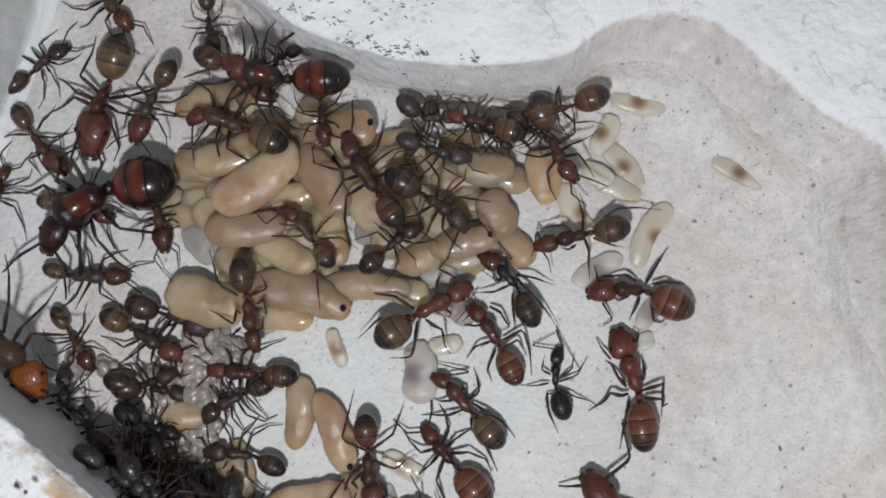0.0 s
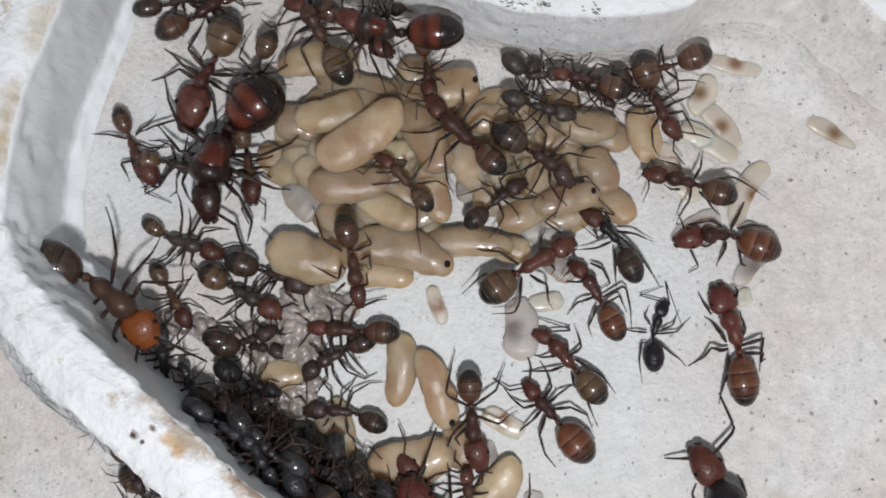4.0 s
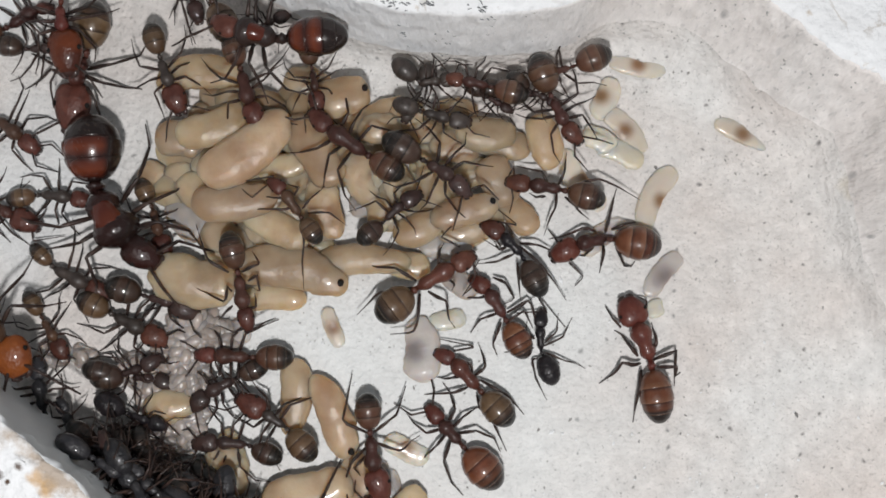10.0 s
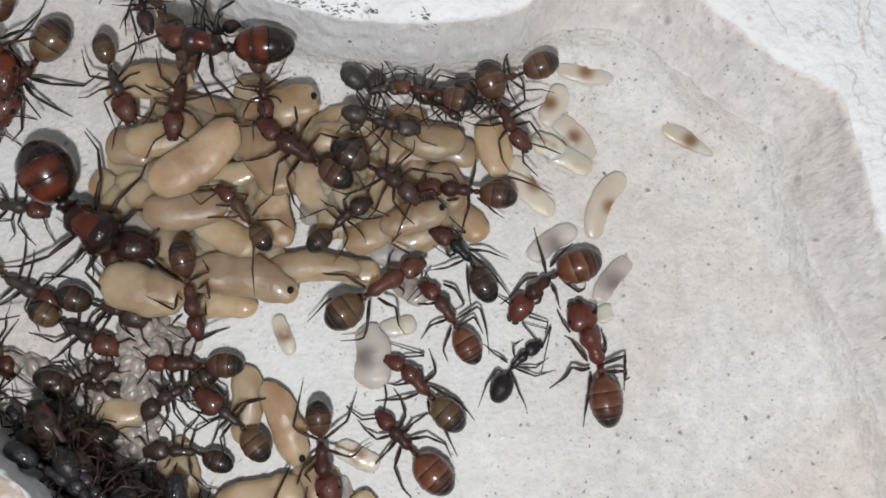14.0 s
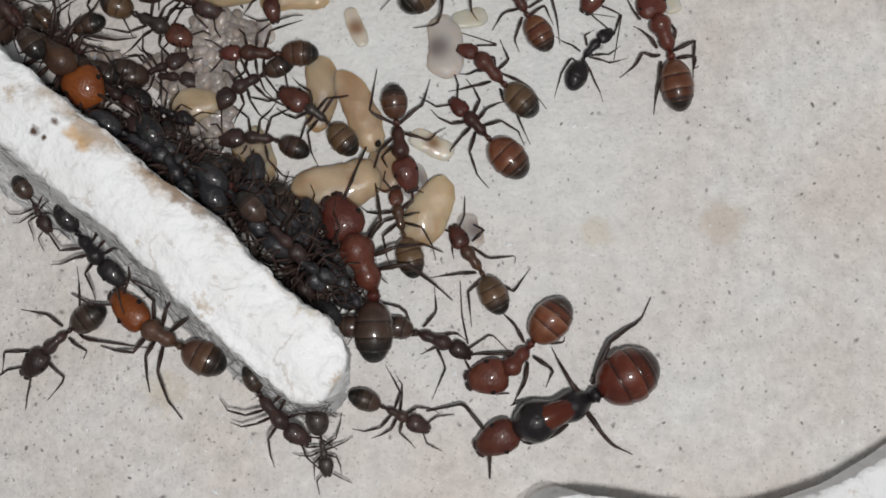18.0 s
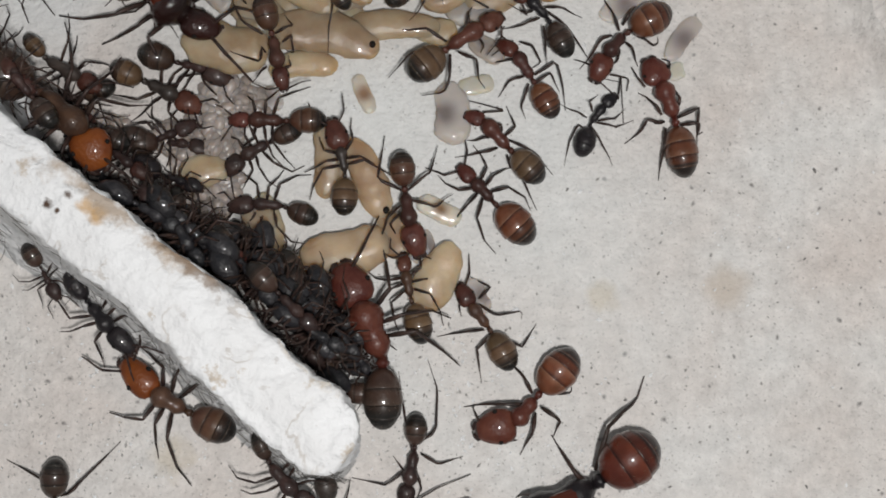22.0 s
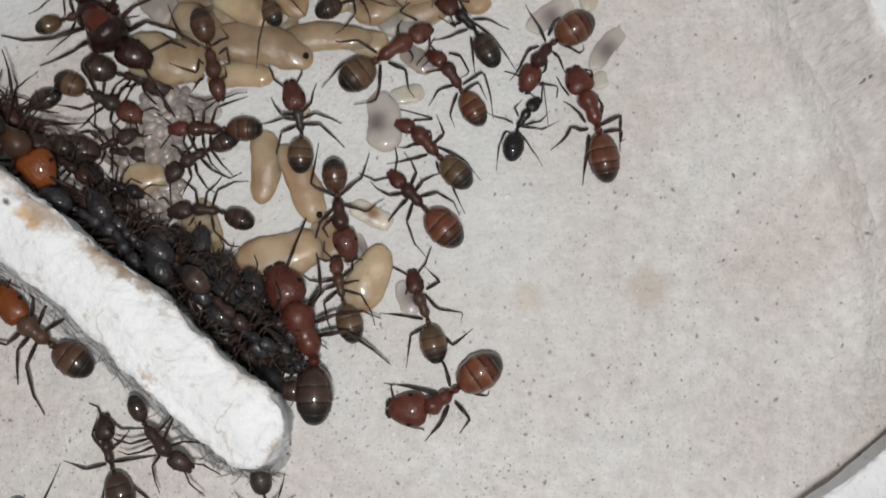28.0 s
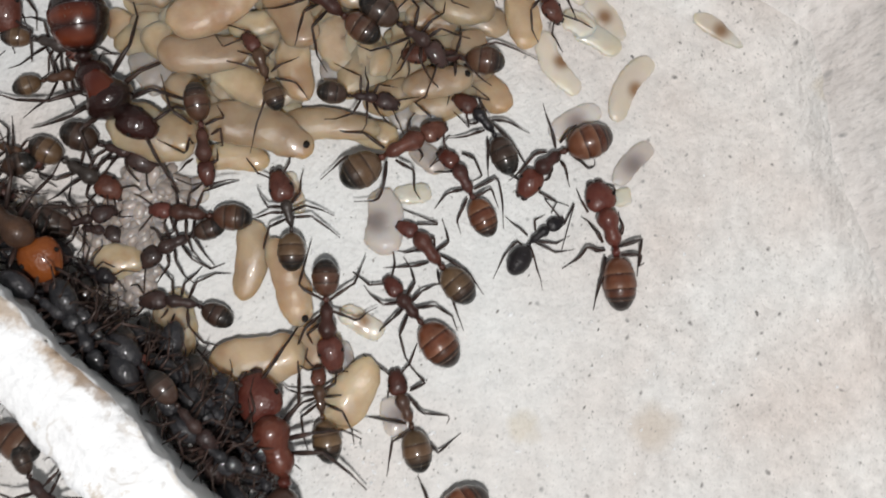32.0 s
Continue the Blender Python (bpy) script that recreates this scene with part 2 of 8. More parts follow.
    if bump:
        fine = n.new("ShaderNodeTexNoise")
        fine.inputs["Scale"].default_value, fine.inputs["Detail"].default_value = bump_scale, 6
        l.new(grain, fine.inputs["Vector"])
        rel = n.new("ShaderNodeBump")
        rel.inputs["Strength"].default_value, rel.inputs["Distance"].default_value = bump, relief
        l.new(fine.outputs["Fac"], rel.inputs["Height"])
        l.new(rel.outputs["Normal"], b.inputs["Normal"])
    return m


PLASTER = material("chamber_plaster", (0.665, 0.612, 0.578), 0.85, (0.73, 0.72, 0.703), 90, 0.7, 2400, 0.3, fleck=(0.20, 0.19, 0.185), fleck_scale=640, fleck_size=0.10, flat=True, relief=0.00036)
WHITE = material("white_plaster", (0.86, 0.872, 0.885), 0.9, (0.79, 0.795, 0.803), 260, 0.8, 1100, 0.25, cracks=(0.62, 0.60, 0.58), relief=0.0005)
# colour lifted to make up for weak light on steep faces
GREY = material("rough_brightened_plaster", (0.80, 0.81, 0.825), 0.6, (0.88, 0.885, 0.89), 700, 0.7, 1500, 0.5, fleck=(0.34, 0.345, 0.355), fleck_scale=800, fleck_size=0.22, relief=0.0006, wet=0.3, steep=True)
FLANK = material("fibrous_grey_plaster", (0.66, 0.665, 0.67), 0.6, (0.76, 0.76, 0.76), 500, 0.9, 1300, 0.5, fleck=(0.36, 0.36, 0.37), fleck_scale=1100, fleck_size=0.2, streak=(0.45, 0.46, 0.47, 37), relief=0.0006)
# ridge's inner face: plaster coloured lighter because the lamp only grazes it
FACE = material("smooth_brightened_plaster", (0.80, 0.825, 0.84), 0.7, (0.745, 0.755, 0.76), 150, 0.5, 900, 0.35, fleck=(0.45, 0.45, 0.45), fleck_scale=700, fleck_size=0.07, relief=0.0003, steep=True)
# block face and bank: albedo raised where the slope catches less light
BANKBRIGHT = material("brightened_bank_plaster", (0.80, 0.755, 0.728), 0.75, (0.87, 0.845, 0.825), 130, 0.8, 1250, 0.45, fleck=(0.36, 0.355, 0.355), fleck_scale=800, fleck_size=0.2, flat=True, relief=0.0005, wet=0.25, steep=True)
SPECK = material("grey_dirt_speck", (0.15, 0.145, 0.14), 0.9, (0.26, 0.25, 0.24), 2500, 0.4)
GRAIN = material("grey_grit", (0.30, 0.29, 0.275), 0.8, (0.42, 0.41, 0.40), 2500, 0.4)
SOOT = material("dark_mould", (0.08, 0.09, 0.095), 0.9, (0.22, 0.23, 0.24), 900, 0.4)
SHELL = {
    "brown": material("red_brown_shell", (0.0550, 0.0168, 0.0118), 0.40, (0.0960, 0.0319, 0.0225), 1300, 0.3, 4200, 0.25, coat=0.3, island=0.3),
    "red": material("chestnut_red_shell", (0.0740, 0.0168, 0.0123), 0.36, (0.1077, 0.0319, 0.0225), 1200, 0.3, 4200, 0.25, coat=0.3, island=0.22),
    # this and the next shell are lifted in colour for the glass cover's haze
    "dark": material("blackish_brown_shell", (0.0270, 0.0165, 0.0155), 0.40, (0.0480, 0.0260, 0.0220), 1300, 0.3, 4200, 0.25, coat=0.3, island=0.3),
    "black": material("hazed_black_shell", (0.0160, 0.0160, 0.0190), 0.36, (0.0300, 0.0280, 0.0300), 1500, 0.5, 3000, 0.3, coat=0.4, island=0.3),
    "orange": material("amber_orange_shell", (0.2016, 0.0554, 0.0118), 0.32, (0.1260, 0.0302, 0.0084), 600, 0.3, 4200, 0.25, coat=0.35),
    "tawny": material("tawny_brown_shell", (0.0850, 0.0420, 0.0255), 0.40, (0.0495, 0.0260, 0.0184), 1100, 0.3, 4200, 0.25, coat=0.28, island=0.25),
    "queen": material("black_garnet_shell", (0.0128, 0.0067, 0.0061), 0.24, (0.0287, 0.0092, 0.0072), 330, 0.3, 4200, 0.25, coat=0.45),
    "tip": material("black_gaster_tip", (0.0096, 0.0084, 0.0102), 0.34, (0.0192, 0.0151, 0.0164), 1200, 0.3, 4200, 0.25, coat=0.3),
    "ember": material("orange_red_plate", (0.0880, 0.0200, 0.0090), 0.26, (0.0678, 0.0134, 0.0082), 420, 0.06, 6000, 0.25, coat=0.45),
    "garnet": material("orange_garnet_shell", (0.1260, 0.0286, 0.0092), 0.3, (0.0559, 0.0143, 0.0082), 450, 0.3, 4200, 0.25, coat=0.35),
    "umber": material("umber_shell", (0.0390, 0.0155, 0.0120), 0.42, (0.0680, 0.0269, 0.0215), 1300, 0.3, 4200, 0.25, coat=0.22, island=0.3),
    "grey": material("dusty_grey_shell", (0.0290, 0.0215, 0.0185), 0.46, (0.0520, 0.0390, 0.0330), 1500, 0.1, 6000, 0.45, coat=0.15, island=0.25),
}


def tergites(base, dark, pale, end, late):
    """Colours along a gaster: each plate darkens towards its rear edge, which a thin pale skin follows."""
    soft = [0.75 * a + 0.25 * b for a, b in zip(base, dark)]
    half = [0.4 * a + 0.6 * b for a, b in zip(base, dark)]
    thin = [0.35 * a + 0.65 * b for a, b in zip(pale, end)]
    light = [0.5 * a + 0.5 * b for a, b in zip(base, pale)]
    return ((0.0, dark), (0.98, end), (0.06, soft), (0.14, base), (0.25, base), (0.30, light), (0.342, pale), (0.352, dark), (0.372, half), (0.41, base), (0.48, base),
            (0.535, light), (0.578, pale), (0.590, dark), (0.615, half), (0.69, soft if late else dark), (0.74, end), (0.785, thin), (0.80, end))


GASTER = {name: material(name + "_banded_gaster", base, 0.36, None, 1100, 0.12, 6000, 0.25, coat=0.65, island=0.22, bands=tergites(base, dark, pale, end, name in ("red", "garnet"))) for name, base, dark, pale, end in (
    ("brown", (0.083, 0.037, 0.022), (0.026, 0.014, 0.010), (0.100, 0.058, 0.038), (0.011, 0.009, 0.008)),
    ("red", (0.130, 0.042, 0.020), (0.040, 0.013, 0.009), (0.195, 0.088, 0.052), (0.018, 0.011, 0.009)),
    ("dark", (0.045, 0.025, 0.018), (0.015, 0.011, 0.009), (0.056, 0.037, 0.028), (0.011, 0.010, 0.009)),
    ("tawny", (0.098, 0.056, 0.030), (0.036, 0.020, 0.014), (0.122, 0.078, 0.048), (0.011, 0.010, 0.009)),
    ("garnet", (0.105, 0.022, 0.010), (0.026, 0.008, 0.006), (0.120, 0.030, 0.014), (0.014, 0.008, 0.007)),
)}
AMBER, PITCH = (0.120, 0.026, 0.010), (0.013, 0.007, 0.006)
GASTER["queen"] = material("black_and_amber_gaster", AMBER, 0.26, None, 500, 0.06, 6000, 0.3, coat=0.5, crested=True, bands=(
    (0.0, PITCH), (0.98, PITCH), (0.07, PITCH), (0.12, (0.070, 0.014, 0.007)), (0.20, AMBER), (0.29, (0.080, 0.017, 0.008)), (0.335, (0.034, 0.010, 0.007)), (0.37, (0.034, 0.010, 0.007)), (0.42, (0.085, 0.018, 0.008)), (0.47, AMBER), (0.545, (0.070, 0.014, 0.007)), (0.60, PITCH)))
BRISTLE = material("pale_bristle", (0.15, 0.105, 0.07), 0.6, (0.09, 0.06, 0.045), 900)
# leg colour raised as well, to imitate that haze
LIMB = material("dark_leg_shell", (0.021, 0.0145, 0.0135), 0.42, (0.050, 0.029, 0.023), 1800, 0.1, 9000, 0.3, island=0.3)
EYE = material("black_eye", (0.010, 0.008, 0.007), 0.7, spec=0.2)
PUPA = material("cream_pupa_skin", (0.300, 0.199, 0.121), 0.36, (0.455, 0.352, 0.244), 330, 0.35, 900, 0.35, sub=1.0, island=0.2, depth=0.0024, wet=0.35)
LARVA = material("pale_larva_skin", (0.58, 0.53, 0.465), 0.4, (0.50, 0.44, 0.35), 500, 0.3, 900, 0.45, sub=0.9, coat=0.02, island=0.08, depth=0.0016, wet=0.3)
SPOTLARVA = material("gut_spotted_larva_skin", (0.59, 0.53, 0.46), 0.36, (0.53, 0.465, 0.395), 400, 0.3, 900, 0.4, sub=0.8, coat=0.02, island=0.1, spot=(0.22, 0.125, 0.065), spot_mm=0.42, wet=0.3)
GREYLARVA = material("grey_larva_skin", (0.28, 0.25, 0.23), 0.4, (0.37, 0.335, 0.31), 400, 0.3, 900, 0.4, sub=0.8, coat=0.02, island=0.1, depth=0.0016, wet=0.3)
GREYSPOT = material("gut_spotted_grey_larva_skin", (0.46, 0.42, 0.395), 0.42, (0.53, 0.485, 0.46), 400, 0.3, 900, 0.4, sub=0.8, coat=0.02, island=0.1, spot=(0.20, 0.17, 0.165), spot_mm=0.6, wet=0.3)
EGG = material("pearly_egg", (0.30, 0.255, 0.228), 0.30, (0.40, 0.345, 0.315), 420, 0.35, 1300, 0.5, sub=0.5, depth=0.0003, wet=0.35)


def stain(m, x, y, r, colour, strength=0.8):
    """A soft-edged ragged stain, or a broad tint, in the material, round a place in millimetres."""
    n, l = m.node_tree.nodes, m.node_tree.links
    b = n["Principled BSDF"]
    before = b.inputs["Base Color"].links[0].from_socket
    geo = n.new("ShaderNodeTexCoord")
    ragged = n.new("ShaderNodeTexNoise")
    ragged.inputs["Scale"].default_value, ragged.inputs["Detail"].default_value = 900 / max(r, 0.4), 5
    l.new(geo.outputs["Object"], ragged.inputs["Vector"])
    push = n.new("ShaderNodeVectorMath")
    push.operation = "MULTIPLY_ADD"
    push.inputs[1].default_value = (1.7 * r * MM, 1.7 * r * MM, 0)
    l.new(ragged.outputs["Color"], push.inputs[0])
    l.new(geo.outputs["Object"], push.inputs[2])
    away = n.new("ShaderNodeVectorMath")
    away.operation = "SUBTRACT"
    away.inputs[1].default_value = ((x + 0.85 * r) * MM, (y + 0.85 * r) * MM, 0)
    l.new(push.outputs[0], away.inputs[0])
    level = n.new("ShaderNodeVectorMath")
    level.operation = "MULTIPLY"
    level.inputs[1].default_value = (1, 1, 0)
    l.new(away.outputs[0], level.inputs[0])
    far = n.new("ShaderNodeVectorMath")
    far.operation = "LENGTH"
    l.new(level.outputs[0], far.inputs[0])
    fade = n.new("ShaderNodeMapRange")
    fade.inputs["From Min"].default_value, fade.inputs["From Max"].default_value = 1.15 * r * MM, 0.45 * r * MM
    fade.inputs["To Max"].default_value = strength
    l.new(far.outputs["Value"], fade.inputs["Value"])
    mix = n.new("ShaderNodeMix")
    mix.data_type = "RGBA"
    mix.inputs["B"].default_value = (*colour, 1)
    l.new(before, mix.inputs["A"])
    l.new(fade.outputs["Result"], mix.inputs["Factor"])
    l.new(mix.outputs["Result"], b.inputs["Base Color"])


def rim_stain(m, x0, y0, x1, y1, wide, colour, strength=0.8, scale=420):
    """Patchy staining along a line between two places in millimetres, ragged at its edges."""
    n, l = m.node_tree.nodes, m.node_tree.links
    b = n["Principled BSDF"]
    before = b.inputs["Base Color"].links[0].from_socket
    geo = n.new("ShaderNodeTexCoord")
    along = Vector((x1 - x0, y1 - y0, 0)).normalized()
    patch = n.new("ShaderNodeTexNoise")
    patch.inputs["Scale"].default_value, patch.inputs["Detail"].default_value = scale, 7
    patch.inputs["Roughness"].default_value = 0.65
    l.new(geo.outputs["Object"], patch.inputs["Vector"])

    def near_line(axis, centre, half):
        dot = n.new("ShaderNodeVectorMath")
        dot.operation = "DOT_PRODUCT"
        dot.inputs[1].default_value = axis
        l.new(geo.outputs["Object"], dot.inputs[0])
        off = n.new("ShaderNodeMath")
        off.operation = "SUBTRACT"
        off.inputs[1].default_value = centre * MM
        l.new(dot.outputs["Value"], off.inputs[0])
        size = n.new("ShaderNodeMath")
        size.operation = "ABSOLUTE"
        l.new(off.outputs[0], size.inputs[0])
        near = n.new("ShaderNodeMapRange")
        near.inputs["From Min"].default_value, near.inputs["From Max"].default_value = half * MM, 0.0
        near.inputs["To Max"].default_value = 1.0
        l.new(size.outputs[0], near.inputs["Value"])
        return near.outputs["Result"]
    side = Vector((-along.y, along.x, 0))
    mid = Vector(((x0 + x1) / 2, (y0 + y1) / 2, 0))
    across = near_line(side, mid.dot(side), wide)
    length = near_line(along, mid.dot(along), 0.75 * math.hypot(x1 - x0, y1 - y0))
    both = n.new("ShaderNodeMath")
    both.operation = "MULTIPLY"
    l.new(across, both.inputs[0])
    l.new(length, both.inputs[1])
    level = n.new("ShaderNodeMath")
    level.operation = "MULTIPLY_ADD"
    level.inputs[1].default_value = 0.42
    l.new(both.outputs[0], level.inputs[0])
    l.new(patch.outputs["Fac"], level.inputs[2])
    fade = n.new("ShaderNodeMapRange")
    fade.inputs["From Min"].default_value, fade.inputs["From Max"].default_value = 0.63, 0.82
    fade.inputs["To Max"].default_value = strength
    l.new(level.outputs[0], fade.inputs["Value"])
    mix = n.new("ShaderNodeMix")
    mix.data_type = "RGBA"
    mix.inputs["B"].default_value = (*colour, 1)
    l.new(before, mix.inputs["A"])
    l.new(fade.outputs["Result"], mix.inputs["Factor"])
    l.new(mix.outputs["Result"], b.inputs["Base Color"])


# paler, bluer floor round the brood and beside the left wall
stain(PLASTER, 4.0, -6.0, 22.0, (0.745, 0.775, 0.775), 0.5)
stain(PLASTER, -22.5, 6.0, 7.0, (0.72, 0.75, 0.765), 0.5)
stain(PLASTER, 18.1, -16.8, 1.3, (0.55, 0.46, 0.31), 0.36)
stain(PLASTER, 27.2, -15.9, 1.8, (0.52, 0.44, 0.36), 0.36)
stain(PLASTER, -11.8, -29.1, 1.5, (0.55, 0.46, 0.31), 0.36)
stain(PLASTER, 27.2, -15.9, 1.7, (0.52, 0.44, 0.36), 0.36)
stain(PLASTER, 36.8, 9.1, 1.4, (0.55, 0.46, 0.31), 0.36)
stain(PLASTER, -31.8, -16.5, 1.2, (0.5, 0.45, 0.36), 0.36)
# paler and bluer over the block's face
stain(BANKBRIGHT, 2.0, 17.0, 15.0, (0.83, 0.85, 0.87), 0.8)
stain(WHITE, -15.4, -13.4, 0.7, (0.60, 0.38, 0.18), 0.9)
stain(WHITE, -16.0, -13.0, 0.6, (0.60, 0.38, 0.18), 0.8)
stain(WHITE, -18.4, -13.0, 0.35, (0.09, 0.055, 0.04), 1.0)
stain(WHITE, -17.8, -13.4, 0.22, (0.10, 0.06, 0.04), 1.0)
stain(WHITE, -17.1, -12.4, 0.28, (0.12, 0.08, 0.06), 0.9)
stain(WHITE, -29.6, 5.8, 1.0, (0.62, 0.5, 0.3), 0.8)
stain(WHITE, -29.4, 7.4, 0.6, (0.55, 0.46, 0.31), 0.6)
stain(WHITE, -29.9, 2.4, 0.4, (0.20, 0.14, 0.10), 0.7)
stain(WHITE, -29.6, 1.6, 0.35, (0.45, 0.36, 0.27), 0.7)
stain(WHITE, -31.7, 3.9, 0.2, (0.20, 0.14, 0.10), 0.7)
stain(WHITE, -28.8, 9.1, 0.9, (0.55, 0.46, 0.31), 0.5)
stain(WHITE, -27.5, 12.7, 1.2, (0.55, 0.46, 0.31), 0.5)
stain(WHITE, -27.1, 14.3, 1.2, (0.55, 0.46, 0.31), 0.5)
rim_stain(WHITE, -18.9, -10.1, -11.5, -14.9, 1.6, (0.42, 0.33, 0.25), 0.85, 420)
rim_stain(WHITE, -12.4, -14.4, -6.4, -18.4, 1.5, (0.46, 0.36, 0.27), 0.9, 420)
rim_stain(WHITE, -6.4, -18.4, 0.1, -24.0, 0.9, (0.56, 0.48, 0.38), 0.8, 420)
rim_stain(WHITE, -12.4, -14.4, -6.0, -18.7, 1.0, (0.24, 0.17, 0.12), 0.75, 900)
rim_stain(WHITE, -29.7, 1.6, -28.7, 9.9, 1.6, (0.52, 0.44, 0.33), 0.7, 420)


# ---- mesh tools ----
def link(name, verts, faces, mats, parent=None, label="", ids=None, smooth=True):
    """One mesh object from vertices in millimetres."""
    me = bpy.data.meshes.new(name)
    me.from_pydata([tuple(v) for v in np.asarray(verts, float) * MM], [], faces)
    for m in mats if isinstance(mats, (list, tuple)) else [mats]:
        me.materials.append(m)
    if ids is not None:
        me.polygons.foreach_set("material_index", ids)
    if smooth:
        me.polygons.foreach_set("use_smooth", [True] * len(me.polygons))
    me.update()
    ob = new(name, me)
    if parent is not None:
        ob.parent = parent
    if label:
        tagged(ob, label)
    return ob


def loft(points, widths, heights, sides=10, up=(0, 0, 1)):
    """A closed skin round a line of points, with a half width and half height at each."""
    pts = np.asarray(points, float)
    tang = np.gradient(pts, axis=0)
    tang /= np.linalg.norm(tang, axis=1)[:, None] + 1e-12
    verts, faces, rows = [], [], len(pts)
    ang = np.arange(sides) * 2 * math.pi / sides
    for p, t, w, h in zip(pts, tang, widths, heights):
        side = np.cross(up, t)
        if np.linalg.norm(side) < 1e-6:
            side = np.cross((0, 1, 0), t)
        side /= np.linalg.norm(side)
        top = np.cross(t, side)
        verts += [p + side * w * math.cos(a) + top * h * math.sin(a) for a in ang]
    for i in range(rows - 1):
        for j in range(sides):
            k = (j + 1) % sides
            faces.append((i * sides + j, i * sides + k, (i + 1) * sides + k, (i + 1) * sides + j))
    faces.append(tuple(range(sides))[::-1])
    faces.append(tuple((rows - 1) * sides + j for j in range(sides)))
    return verts, faces


def tube(points, radii, sides=6):
    return loft(points, radii, radii, sides)


def smooth_line(pts, n):
    """n points along a Catmull-Rom curve through the given ones."""
    p = np.asarray(pts, float)
    p = np.vstack([2 * p[0] - p[1], p, 2 * p[-1] - p[-2]])
    out = []
    for u in np.linspace(0, len(p) - 3 - 1e-6, n):
        i, f = int(u), u - int(u)
        a, b, c, d = p[i:i + 4]
        out.append(0.5 * (2 * b + (c - a) * f + (2 * a - 5 * b + 4 * c - d) * f * f + (3 * b - a - 3 * c + d) * f ** 3))
    return np.array(out)


# ---- ants ----
PIVOTS = {}


def limb(name, root, pts, rad, split, tip_name):
    """A jointed limb with its thin end piece as a part of its own."""
    v, f = tube(pts[:split + 1], rad[:split + 1], 6)
    ob = link(name, v, f, LIMB, root)
    v, f = tube(pts[split:], rad[split:], 5)
    link(tip_name, v, f, LIMB, ob)
    PIVOTS[ob.name] = np.array(pts[0])
    return ob


def leg_part(root, rng, base, size, thick, side, index, lift=0.0):
    """A jointed leg from its hip: stout raised femur, slimmer tibia, thin tarsus ending on the ground."""
    first, second, third, far = ((1.28, 0.52, 0.30, 0.92), (1.62, 1.86, 2.05, 0.88), (1.86, 2.58, 2.80, 1.18))[index]
    twist = rng.uniform(-0.3, 0.3)
    far *= size * rng.uniform(0.9, 1.08)

    def step(p, a, length, z):
        q = p + np.array([math.cos(a), math.sin(a) * side, 0]) * length
        q[2] = z
        return q
    knee = step(base, first + twist, 0.165 * far, base[2] + 0.085 * size + lift * rng.random())
    ankle = step(knee, second + twist + rng.uniform(-0.35, 0.35), 0.17 * far, 0.05 * size + lift * rng.random())
    foot = step(ankle, third + twist + rng.uniform(-0.4, 0.4), 0.13 * far, thick * 0.4 + lift * rng.random())
    up = np.array([0, 0, 0.012 * size])
    pts = [base, base * 0.55 + knee * 0.45 + up, base * 0.12 + knee * 0.88 + up, knee, knee * 0.55 + ankle * 0.45, ankle, ankle * 0.5 + foot * 0.5 - up * 0.6, foot]
    limb("leg", root, pts, np.array([0.8, 1.25, 0.9, 0.66, 0.85, 0.58, 0.38, 0.3]) * thick, 5, "tarsus")


def traced(root, line, belly, thick, feeler=False):
    """A limb along places seen from above: hip at body height, knee raised, end on the ground."""
    p = np.array(line, float)
    cum = np.concatenate([[0], np.cumsum(np.linalg.norm(np.diff(p, axis=0), axis=1))])
    u = np.linspace(0, 1, 11)
    xy = np.stack([np.interp(u * cum[-1], cum, p[:, k]) for k in (0, 1)], 1)
    if feeler:
        z = belly * 1.05 - u ** 2 * belly * 0.7
        rad = np.interp(u, [0, 0.4, 0.45, 1], [0.85, 0.75, 0.6, 0.4]) * thick * 0.85
    else:
        z = np.interp(u, [0, 0.35, 0.75, 1], [belly * 0.75, belly * 1.35, belly * 0.3, 0.04])
        rad = np.interp(u, [0, 0.2, 0.4, 0.5, 0.72, 0.8, 1], [0.75, 1.2, 0.75, 0.85, 0.6, 0.36, 0.26]) * thick
    limb("antenna" if feeler else "leg", root, np.column_stack([xy, z]), rad, 5 if feeler else 8, "whip" if feeler else "tarsus")


